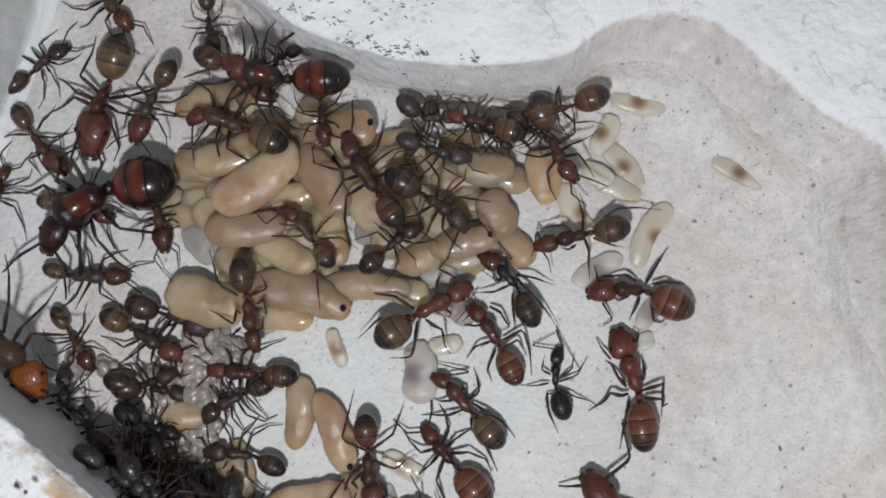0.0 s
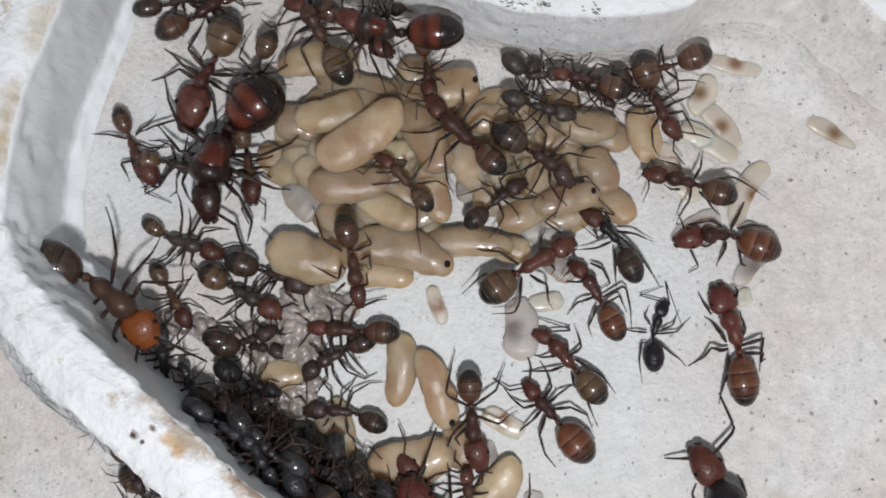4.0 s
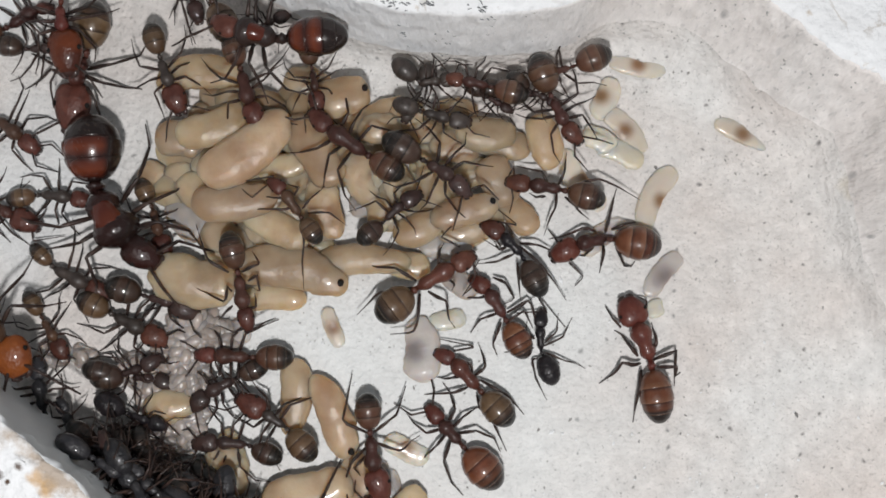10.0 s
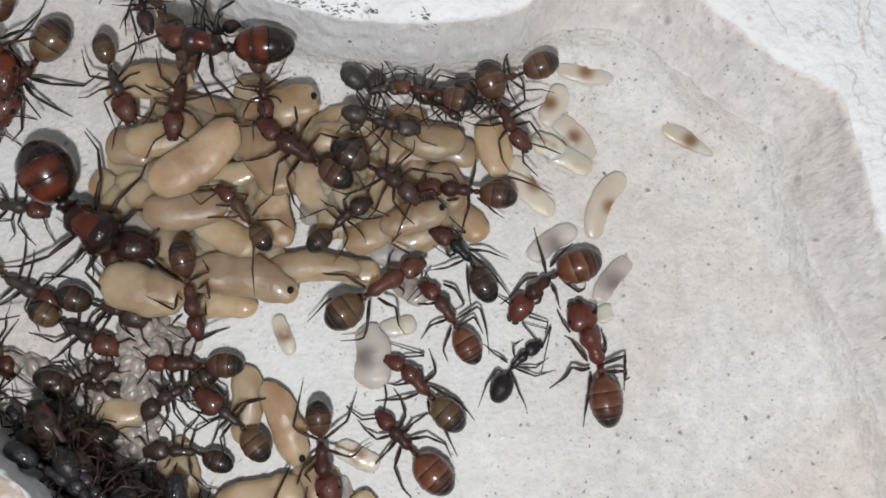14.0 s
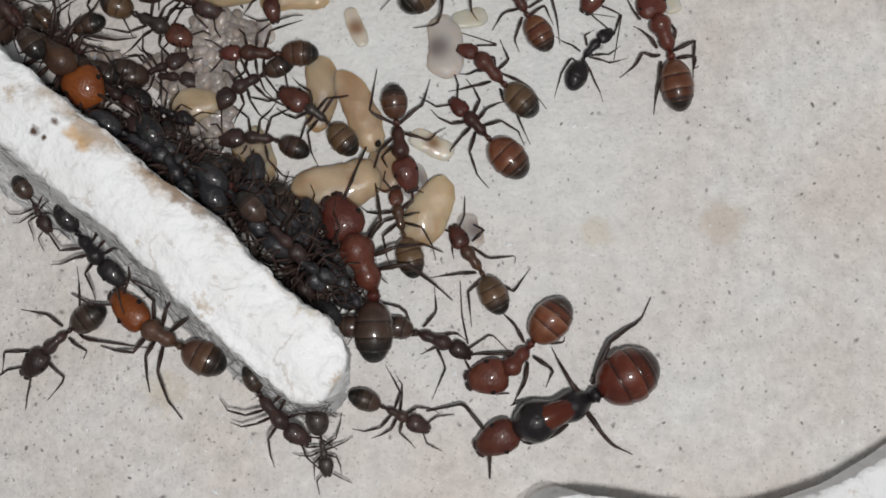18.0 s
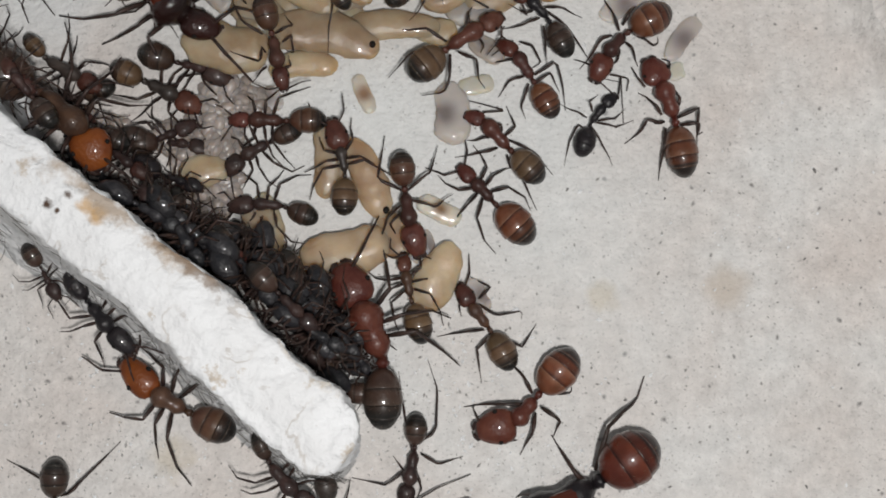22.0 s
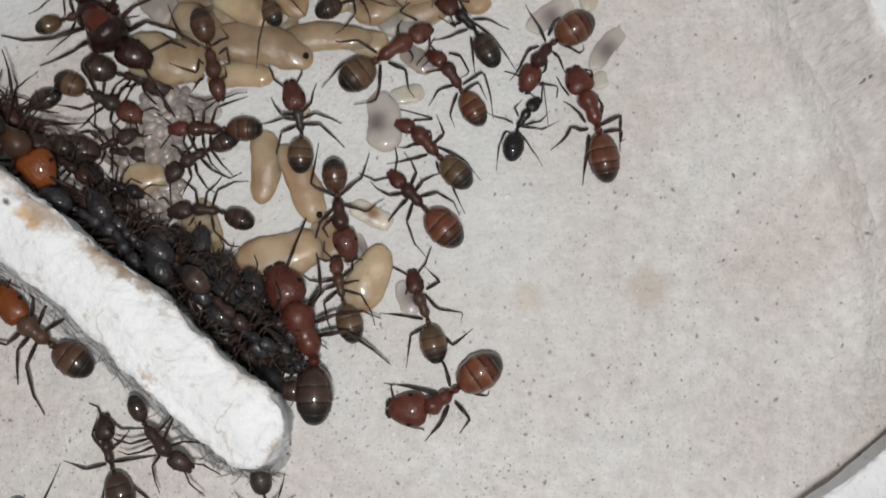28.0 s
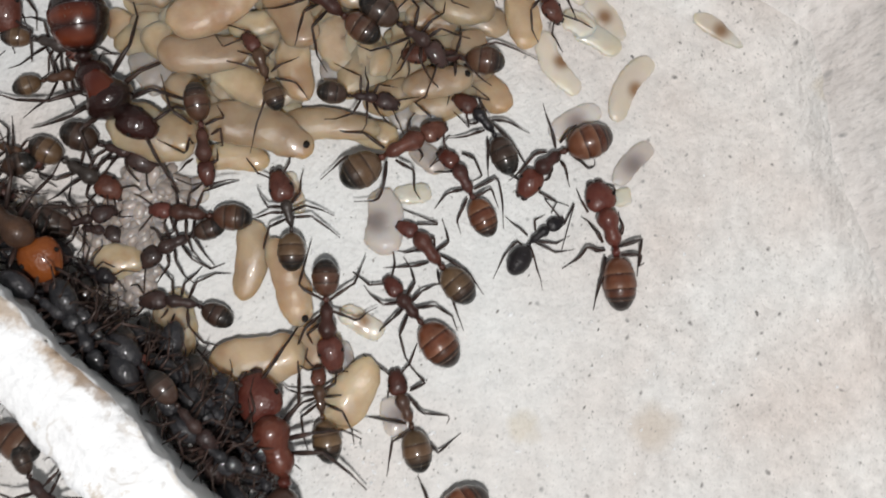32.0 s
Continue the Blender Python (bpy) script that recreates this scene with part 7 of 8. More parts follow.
def grit(name, label, mat, places, size, seed, highest=0.5):
    """Loose grains strewn round some places, too many to count; places: x, y, spread along x, along y, how many."""
    rng = random.Random(seed)
    verts, faces = [], []
    for x, y, sx, sy, count in places:
        for _ in range(count):
            cx, cy = x + rng.gauss(0, sx), y + rng.gauss(0, sy)
            r = size * rng.uniform(0.5, 1.0) ** 2 * rng.choice((1, 1, 1, 1.5))
            z, a, long = height(cx, cy), rng.uniform(0, 6.28), rng.uniform(1.0, 2.2)
            if z > highest:
                continue
            c, s = math.cos(a) * r, math.sin(a) * r
            k = len(verts)
            verts += [(cx + c * long, cy + s * long, z), (cx - s, cy + c, z), (cx - c * long, cy - s * long, z), (cx + s, cy - c, z), (cx, cy, z + r * 0.8)]
            faces += [(k, k + 1, k + 4), (k + 1, k + 2, k + 4), (k + 2, k + 3, k + 4), (k + 3, k, k + 4)]
    return tagged(link(name, verts, faces, mat, smooth=False), label, "grit", kind="stuff")


GRITTY = ((4, -21, 5, 5, 420), (-17, -29, 8, 6, 420), (-24, -22, 6, 4, 160), (12, -27, 7, 4, 260), (25, -12, 9, 9, 200), (4, -4, 7, 5, 160))
grit("dark_grit", "fine grey grit strewn over the plaster floor", GRAIN, GRITTY, 0.075, 301)
grit("pale_grit", "fine white grains strewn over the plaster floor", WHITE, [(x + 1, y - 1, p, q, n // 2) for x, y, p, q, n in GRITTY], 0.11, 302)
# grains added to stand for the dark pits in the bank's plaster
grit("bank_grit", "coarse grey grains on the plaster bank in place of its dark pits", GRAIN, ((9, 15.6, 6, 1.1, 110), (16, 17.2, 2.5, 1.5, 60), (23, 19, 3, 2, 70), (30, 14, 2.5, 3, 80), (-4, 18.5, 4, 1.2, 60)), 0.10, 303, 10.5)


def fibres(n, seed):
    """Fine grey threads spun over the outer flank of the ridge."""
    rng = random.Random(seed)
    outer = smooth_line([(*r[0], 0) for r in RIDGE[7:19]], 200)
    upper = smooth_line([(*r[1], 0) for r in RIDGE[7:19]], 200)
    verts, faces = [], []
    for _ in range(n):
        k = int(rng.uniform(0.08, 1.0) ** 0.8 * 199)
        f = rng.uniform(0.05, 0.95)
        p = outer[k] * (1 - f) + upper[k] * f
        a = rng.choice((-0.75, -0.55, -0.65, 0.5, 1.1, 2.0)) + rng.uniform(-0.35, 0.35)
        ln, bend = rng.uniform(0.7, 2.4), rng.uniform(-0.25, 0.25)
        pts = []
        for t in (-0.5, -0.2, 0.1, 0.5):
            x, y = p[0] + ln * t * math.cos(a + bend * t), p[1] + ln * t * math.sin(a + bend * t)
            pts.append((x, y, height(x, y) + 0.10))
        if max(q[2] for q in pts) - min(q[2] for q in pts) > 7:
            continue
        v, fc = tube(pts, [0.012, 0.028, 0.028, 0.01], 4)
        k = len(verts)
        verts += v
        faces += [tuple(i + k for i in face) for face in fc]
    return tagged(link("fibres", verts, faces, SPECK), "fine grey threads spun over the ridge flank", "threads", kind="stuff")


fibres(330, 5)
WALKERS = ("r10", "l1", "l2", "h", "g", "d4", "o6", "o7", "o9", "d1")


def turn_part(ob, swing, beat, phase):
    """A limb swinging to and fro about its joint, for the whole clip."""
    p = Vector(PIVOTS[ob.name]) * MM
    rows, t = [], 0.0
    while t < 32.0 + beat:
        s = min(t, 32.0)
        q = pose(0, 0, 0, 0, 0, swing * math.sin(phase + 2.4 * s / beat))
        rows.append((s, Matrix.Translation(p) @ q @ Matrix.Translation(-p)))
        t += beat
    walk(ob, rows)


def motions():
    """Every moving ant, by seconds, place in millimetres and heading in degrees."""
    walk(ants["q"], [
        (0, pose(-17.48 * MM, 7.55 * MM, 1 * MM, 0, 0, -143.4)),
        (0.5, pose(-17.17 * MM, 7.92 * MM, 1 * MM, 0, 0, -148.7)),
        (1, pose(-16.97 * MM, 8.11 * MM, 1 * MM, 0, 0, -139.1)),
        (1.5, pose(-16.03 * MM, 8.45 * MM, 1 * MM, 0, 0, -128.4)),
        (2, pose(-15.59 * MM, 8.18 * MM, 1 * MM, 0, 0, -121.1)),
        (2.5, pose(-15.11 * MM, 8.37 * MM, 1 * MM, 0, 0, -119.5)),
        (3, pose(-15.23 * MM, 8.49 * MM, 1 * MM, 0, 0, -117.0)),
        (4, pose(-16.20 * MM, 8.53 * MM, 1 * MM, 0, 0, -108.4)),
        (7, pose(-16.13 * MM, 5.42 * MM, 1 * MM, 0, 0, -65.5)),
        (9, pose(-16.63 * MM, 5.66 * MM, 1 * MM, 0, 0, -64.3)),
        (13, pose(-14.73 * MM, 4.93 * MM, 1 * MM, 0, 0, -30.9)),
        (16, pose(-14.85 * MM, 5.33 * MM, 1 * MM, 0, 0, -43.7)),
        (28, pose(-15.30 * MM, 3.50 * MM, 1 * MM, 0, 0, -52.0)),
        (29, pose(-14.13 * MM, 4.36 * MM, 1 * MM, 0, 0, -58.1)),
        (30, pose(-13.68 * MM, 3.69 * MM, 1 * MM, 0, 0, -54.2)),
        (31, pose(-14.13 * MM, 3.95 * MM, 1 * MM, 0, 0, -52.5)),
        (32, pose(-14.26 * MM, 3.70 * MM, 1 * MM, 0, 0, -50.4)),
    ])
    walk(ants["e"], [
        (0, pose(-18.52 * MM, 15.22 * MM, 0 * MM, 0, 0, -113.3)),
        (2.5, pose(-17.22 * MM, 14.50 * MM, 0 * MM, 0, 0, -124.3)),
        (4, pose(-17.92 * MM, 13.81 * MM, 0 * MM, 0, 0, -120.6)),
        (7, pose(-18.45 * MM, 14.37 * MM, 0 * MM, 0, 0, -114.0)),
        (9, pose(-18.24 * MM, 15.18 * MM, 0 * MM, 0, 0, -104.5)),
        (12.5, pose(-18.48 * MM, 15.41 * MM, 0 * MM, 0, 0, -135.8)),
        (30, pose(-19.41 * MM, 14.94 * MM, 0 * MM, 0, 0, -88.6)),
        (32, pose(-21.67 * MM, 10.62 * MM, 0 * MM, 0, 0, -84.8)),
    ])
    # workers that leave the crowd and gather round the amber-headed soldier
    for k, (x, y, z, h) in enumerate(((-21.2, -4.6, 0.6, -30), (-18.2, -6.6, 1.2, 155), (-23.4, -2.9, 5.6, -48), (-16.6, -8.2, 2.4, -35), (-19.8, -4.2, 0.2, 200), (-25.6, -0.6, 2.0, -60), (-21.4, -5.2, 5.8, 130))):
        start = pose((-12.6 + 0.9 * k) * MM, (-12.0 - 0.75 * k) * MM, 1.2 * MM, 0, 0, h)
        walk(ants["f%d" % k], [(0, start), (13.2, start), (14.4, pose((-15.0 - 0.3 * k) * MM, (-8.9 + 0.2 * k) * MM, max(z, 1.6) * MM, 0, 0, h)), (16, pose(x * MM, y * MM, z * MM, 0, 0, h)), (32, pose((x + 0.3) * MM, (y + 0.2) * MM, z * MM, 0, 0, h + 6))])
    walk(ants["e2"], [
        (0, pose(-19.45 * MM, 32.84 * MM, 0 * MM, 0, 0, -87.6)),
        (7, pose(-23.14 * MM, 23.16 * MM, 0 * MM, 0, 0, -84.6)),
        (8, pose(-21.48 * MM, 18.45 * MM, 1.1 * MM, 0, 0, -70.3)),
        (9, pose(-19.74 * MM, 19.12 * MM, 2.2 * MM, 0, 0, -86.6)),
        (10, pose(-19.69 * MM, 18.44 * MM, 2.2 * MM, 0, 0, -77.2)),
        (11, pose(-19.71 * MM, 18.70 * MM, 2.2 * MM, 0, 0, -73.6)),
        (12, pose(-19.79 * MM, 18.75 * MM, 2.2 * MM, 0, 0, -75.7)),
        (13, pose(-19.96 * MM, 18.37 * MM, 2.2 * MM, 0, 0, -79.9)),
        (16.5, pose(-23.11 * MM, 15.90 * MM, 0 * MM, 0, 0, -60.1)),
        (32, pose(-23.11 * MM, 15.90 * MM, 0 * MM, 0, 0, -60.1)),
    ])
    walk(ants["l1"], [
        (0, pose(-19.88 * MM, 22.58 * MM, 0 * MM, 0, 0, -45.0)),
        (4, pose(-20.44 * MM, 22.03 * MM, 0 * MM, 0, 0, -43.5)),
        (7, pose(-24.66 * MM, 15.09 * MM, 0 * MM, 0, 0, -32.3)),
        (9, pose(-24.27 * MM, 12.55 * MM, 0 * MM, 0, 0, -33.6)),
        (13, pose(-24.63 * MM, 5.61 * MM, 0 * MM, 0, 0, -18.7)),
        (15, pose(-24.90 * MM, 5.90 * MM, 0 * MM, 0, 0, 10.0)),
        (19, pose(-24.00 * MM, 11.00 * MM, 0 * MM, 0, 0, 70.0)),
        (26, pose(-20.00 * MM, 28.00 * MM, 0 * MM, 0, 0, 90.0)),
        (32, pose(-19.50 * MM, 32.00 * MM, 0 * MM, 0, 0, 95.0)),
    ])
    walk(ants["l2"], [
        (0, pose(-24.13 * MM, 11.33 * MM, 0 * MM, 0, 0, -48.2)),
        (1, pose(-23.08 * MM, 11.67 * MM, 0 * MM, 0, 0, -70.1)),
        (1.5, pose(-22.75 * MM, 11.88 * MM, 0 * MM, 0, 0, -56.6)),
        (2, pose(-22.67 * MM, 10.05 * MM, 0 * MM, 0, 0, -83.9)),
        (2.5, pose(-23.53 * MM, 9.33 * MM, 0 * MM, 0, 0, -83.5)),
        (4, pose(-23.76 * MM, 7.70 * MM, 0 * MM, 0, 0, -59.7)),
        (7, pose(-24.51 * MM, 4.90 * MM, 0 * MM, 0, 0, -43.6)),
        (9, pose(-24.31 * MM, 4.77 * MM, 0 * MM, 0, 0, -28.8)),
        (27, pose(-29.19 * MM, 1.97 * MM, 0 * MM, 0, 0, -67.9)),
        (30, pose(-24.83 * MM, 6.71 * MM, 0 * MM, 0, 0, -67.1)),
        (32, pose(-24.10 * MM, 6.22 * MM, 0 * MM, 0, 0, -60.8)),
    ])
    walk(ants["l3"], [
        (0, pose(-20.83 * MM, 6.35 * MM, 0 * MM, 0, 0, -12.8)),
        (2.5, pose(-20.83 * MM, 6.35 * MM, 0 * MM, 0, 0, -12.8)),
        (9, pose(-20.78 * MM, 5.45 * MM, 0 * MM, 0, 0, -1.5)),
        (30, pose(-18.16 * MM, 5.42 * MM, 0 * MM, 0, 0, -10.0)),
        (32, pose(-18.16 * MM, 5.42 * MM, 0 * MM, 0, 0, -10.0)),
    ])
    walk(ants["l4"], [
        (0, pose(-14.01 * MM, 6.97 * MM, 0.3 * MM, 0, 0, -74.1)),
        (2.5, pose(-15.05 * MM, 7.53 * MM, 0.3 * MM, 0, 0, -77.1)),
        (9, pose(-12.67 * MM, 5.16 * MM, 0.3 * MM, 0, 0, -73.1)),
        (19.5, pose(-14.86 * MM, 3.91 * MM, 0.3 * MM, 0, 0, -27.4)),
        (30, pose(-17.06 * MM, 2.66 * MM, 0.3 * MM, 0, 0, 18.2)),
        (32, pose(-17.06 * MM, 2.66 * MM, 0.3 * MM, 0, 0, 18.2)),
    ])
    walk(ants["l5"], [
        (0, pose(-20.07 * MM, 0.83 * MM, 0 * MM, 0, 0, 5.3)),
        (2.5, pose(-20.07 * MM, 0.83 * MM, 0 * MM, 0, 0, 5.3)),
        (4, pose(-20.13 * MM, 0.51 * MM, 0 * MM, 0, 0, -12.3)),
        (7, pose(-18.81 * MM, -0.19 * MM, 0 * MM, 0, 0, -20.9)),
        (9, pose(-19.36 * MM, 0.28 * MM, 0 * MM, 0, 0, -23.2)),
        (15, pose(-19.36 * MM, 0.28 * MM, 0 * MM, 0, 0, -23.2)),
        (27, pose(-23.20 * MM, -3.10 * MM, 1.5 * MM, 0, 0, -32.0)),
        (32, pose(-23.00 * MM, -3.30 * MM, 1.5 * MM, 0, 0, -34.0)),
    ])
    walk(ants["l6"], [
        (0, pose(-19.84 * MM, -3.47 * MM, 0 * MM, 0, 0, -50.3)),
        (2.5, pose(-19.84 * MM, -3.47 * MM, 0 * MM, 0, 0, -50.3)),
        (7, pose(-19.54 * MM, -3.12 * MM, 0 * MM, 0, 0, -57.7)),
        (9, pose(-19.78 * MM, -3.24 * MM, 0 * MM, 0, 0, -52.6)),
        (13, pose(-20.09 * MM, -3.85 * MM, 0 * MM, 0, 0, -54.4)),
        (28, pose(-21.81 * MM, -4.28 * MM, 0 * MM, 0, 0, -23.3)),
        (30, pose(-20.61 * MM, -1.84 * MM, 0 * MM, 0, 0, -20.1)),
        (32, pose(-19.65 * MM, -2.17 * MM, 0 * MM, 0, 0, -12.6)),
    ])
    walk(ants["r10"], [
        (0, pose(10.02 * MM, -16.19 * MM, 0.9 * MM, 0, 0, 130.5)),
        (2.5, pose(8.15 * MM, -21.40 * MM, 0.9 * MM, 0, 0, 133.7)),
        (4, pose(1.12 * MM, -16.68 * MM, 0.9 * MM, 0, 0, 129.0)),
        (7, pose(-0.83 * MM, -11.44 * MM, 0.9 * MM, 0, 0, 129.6)),
        (9, pose(-2.06 * MM, -10.33 * MM, 0.9 * MM, 0, 0, 148.8)),
        (12.5, pose(-2.42 * MM, -8.93 * MM, 0.9 * MM, 0, 0, 147.0)),
        (16.5, pose(-1.09 * MM, -9.75 * MM, 0.9 * MM, 0, 0, 139.3)),
        (19, pose(-1.36 * MM, -9.90 * MM, 0.9 * MM, 0, 0, 148.8)),
        (21, pose(-1.24 * MM, -9.56 * MM, 0.9 * MM, 0, 0, 133.4)),
        (23, pose(0.17 * MM, -7.67 * MM, 0.9 * MM, 0, 0, 83.1)),
        (28, pose(0.86 * MM, -5.23 * MM, 0.9 * MM, 0, 0, 102.6)),
        (32, pose(0.68 * MM, -5.18 * MM, 0.9 * MM, 0, 0, 110.5)),
    ])
    walk(ants["r14"], [
        (0, pose(-1.52 * MM, 5.06 * MM, 2.4 * MM, 0, 0, 129.1)),
        (2, pose(-2.32 * MM, 5.32 * MM, 2.4 * MM, 0, 0, 134.2)),
        (4, pose(-2.20 * MM, 5.75 * MM, 2.4 * MM, 0, 0, 133.4)),
        (9, pose(-2.06 * MM, 4.82 * MM, 2.4 * MM, 0, 0, 125.3)),
        (12.5, pose(-2.06 * MM, 4.85 * MM, 2.4 * MM, 0, 0, 126.3)),
        (30, pose(-2.20 * MM, 4.37 * MM, 2.4 * MM, 0, 0, 114.5)),
        (32, pose(-2.20 * MM, 4.37 * MM, 2.4 * MM, 0, 0, 114.5)),
    ])
    walk(ants["r15"], [
        (0, pose(2.87 * MM, 9.00 * MM, 2.4 * MM, 0, 0, 128.7)),
        (2, pose(2.47 * MM, 8.84 * MM, 2.4 * MM, 0, 0, 143.4)),
        (4, pose(2.09 * MM, 9.17 * MM, 2.4 * MM, 0, 0, 142.3)),
        (9, pose(2.21 * MM, 9.30 * MM, 2.4 * MM, 0, 0, 150.1)),
        (32, pose(2.21 * MM, 9.30 * MM, 2.4 * MM, 0, 0, 150.1)),
    ])
    walk(ants["r17"], [
        (0, pose(3.84 * MM, 4.89 * MM, 1.8 * MM, 0, 0, 49.3)),
        (9, pose(3.84 * MM, 4.89 * MM, 1.8 * MM, 0, 0, 49.3)),
        (30, pose(3.81 * MM, 4.41 * MM, 1.8 * MM, 0, 0, 25.6)),
        (32, pose(3.69 * MM, 4.01 * MM, 1.8 * MM, 0, 0, 4.3)),
    ])
    walk(ants["r18"], [
        (0, pose(18.18 * MM, 7.33 * MM, 1.3 * MM, 0, 0, -160.7)),
        (2, pose(18.42 * MM, 7.53 * MM, 1.3 * MM, 0, 0, -179.4)),
        (4, pose(18.62 * MM, 7.78 * MM, 1.3 * MM, 0, 0, -189.4)),
        (9, pose(16.68 * MM, 7.67 * MM, 1.3 * MM, 0, 0, -187.9)),
        (12.5, pose(14.13 * MM, 7.95 * MM, 1.3 * MM, 0, 0, -181.8)),
        (30, pose(10.72 * MM, 7.87 * MM, 1.3 * MM, 0, 0, -181.2)),
        (32, pose(10.51 * MM, 7.75 * MM, 1.3 * MM, 0, 0, -176.0)),
    ])
    walk(ants["r1"], [
        (0, pose(22.65 * MM, 3.57 * MM, 0 * MM, 0, 0, 178.9)),
        (2, pose(22.61 * MM, 3.79 * MM, 0 * MM, 0, 0, 175.2)),
        (4, pose(21.62 * MM, 4.37 * MM, 0 * MM, 0, 0, 182.6)),
        (7, pose(19.50 * MM, 4.42 * MM, 0 * MM, 0, 0, 183.8)),
        (9, pose(19.47 * MM, 4.53 * MM, 0 * MM, 0, 0, 192.2)),
        (10.5, pose(19.09 * MM, 4.61 * MM, 0 * MM, 0, 0, 194.7)),
        (11.5, pose(17.92 * MM, 2.38 * MM, 0 * MM, 0, 0, 225.9)),
        (12.5, pose(19.04 * MM, 2.21 * MM, 0 * MM, 0, 0, 221.9)),
        (28, pose(19.19 * MM, 2.28 * MM, 0 * MM, 0, 0, 233.3)),
        (30, pose(19.39 * MM, 2.79 * MM, 0 * MM, 0, 0, 230.9)),
        (32, pose(18.28 * MM, 2.27 * MM, 0 * MM, 0, 0, 226.0)),
    ])
    walk(ants["r3"], [
        (0, pose(16.88 * MM, -3.94 * MM, 0 * MM, 0, 0, 94.8)),
        (2, pose(16.89 * MM, -4.11 * MM, 0 * MM, 0, 0, 74.4)),
        (4, pose(16.62 * MM, -3.60 * MM, 0 * MM, 0, 0, 79.3)),
        (7, pose(16.25 * MM, -3.59 * MM, 0 * MM, 0, 0, 76.9)),
        (9, pose(15.62 * MM, -3.42 * MM, 0 * MM, 0, 0, 91.3)),
        (10.5, pose(15.13 * MM, -3.59 * MM, 0 * MM, 0, 0, 97.0)),
        (12.5, pose(16.56 * MM, -4.34 * MM, 0 * MM, 0, 0, 48.8)),
        (28, pose(16.93 * MM, -4.09 * MM, 0 * MM, 0, 0, 61.3)),
        (30, pose(16.77 * MM, -3.93 * MM, 0 * MM, 0, 0, 62.0)),
        (32, pose(17.04 * MM, -4.12 * MM, 0 * MM, 0, 0, 47.5)),
    ])
    walk(ants["h"], [
        (0, pose(-8.96 * MM, 17.05 * MM, 2.2 * MM, 0, 0, -31.4)),
        (2.5, pose(-8.86 * MM, 16.55 * MM, 2.2 * MM, 0, 0, -37.2)),
        (4, pose(-7.99 * MM, 17.36 * MM, 2.2 * MM, 0, 0, -34.3)),
        (7, pose(-9.72 * MM, 15.05 * MM, 2.2 * MM, 0, 0, -56.4)),
        (9, pose(-6.64 * MM, 14.59 * MM, 2.2 * MM, 0, 0, -62.0)),
        (12.5, pose(-7.29 * MM, 14.58 * MM, 2.2 * MM, 0, 0, -102.4)),
        (32, pose(-7.29 * MM, 14.58 * MM, 2.2 * MM, 0, 0, -102.4)),
    ])
    walk(ants["f"], [
        (0, pose(-14.31 * MM, 14.99 * MM, 1.7 * MM, 0, 0, -111.8)),
        (2.5, pose(-14.07 * MM, 12.97 * MM, 1.7 * MM, 0, 0, -107.2)),
        (4, pose(-14.23 * MM, 13.84 * MM, 1.7 * MM, 0, 0, -105.9)),
        (7, pose(-12.94 * MM, 14.95 * MM, 1.7 * MM, 0, 0, -77.0)),
        (9, pose(-12.57 * MM, 15.20 * MM, 1.7 * MM, 0, 0, -66.7)),
        (32, pose(-12.57 * MM, 15.20 * MM, 1.7 * MM, 0, 0, -66.7)),
    ])
    walk(ants["g"], [
        (0, pose(-7.41 * MM, 12.83 * MM, 2.2 * MM, 0, 0, 159.5)),
        (2.5, pose(-6.99 * MM, 12.68 * MM, 2.2 * MM, 0, 0, 150.0)),
        (4, pose(-9.40 * MM, 15.82 * MM, 2.2 * MM, 0, 0, 121.6)),
        (7, pose(-9.28 * MM, 19.67 * MM, 2.2 * MM, 0, 0, 117.9)),
        (32, pose(-9.28 * MM, 19.67 * MM, 2.2 * MM, 0, 0, 117.9)),
    ])
    walk(ants["a1"], [
        (0, pose(-24.51 * MM, 16.02 * MM, 0 * MM, 0, 0, 48.4)),
        (0.5, pose(-24.51 * MM, 16.02 * MM, 0 * MM, 0, 0, 48.4)),
        (1, pose(-24.40 * MM, 16.11 * MM, 0 * MM, 0, 0, 47.6)),
        (1.5, pose(-23.15 * MM, 16.87 * MM, 0 * MM, 0, 0, 43.2)),
        (2, pose(-22.26 * MM, 17.41 * MM, 0 * MM, 0, 0, 38.1)),
        (2.5, pose(-22.84 * MM, 17.16 * MM, 0 * MM, 0, 0, 32.0)),
        (4, pose(-21.84 * MM, 18.11 * MM, 0 * MM, 0, 0, 26.3)),
        (15.5, pose(-23.58 * MM, 11.31 * MM, 0 * MM, 0, 0, -23.9)),
        (27, pose(-25.31 * MM, 4.52 * MM, 0 * MM, 0, 0, -74.0)),
        (30, pose(-21.82 * MM, 8.93 * MM, 0 * MM, 0, 0, -75.5)),
        (32, pose(-21.65 * MM, 9.10 * MM, 0 * MM, 0, 0, -70.2)),
    ])
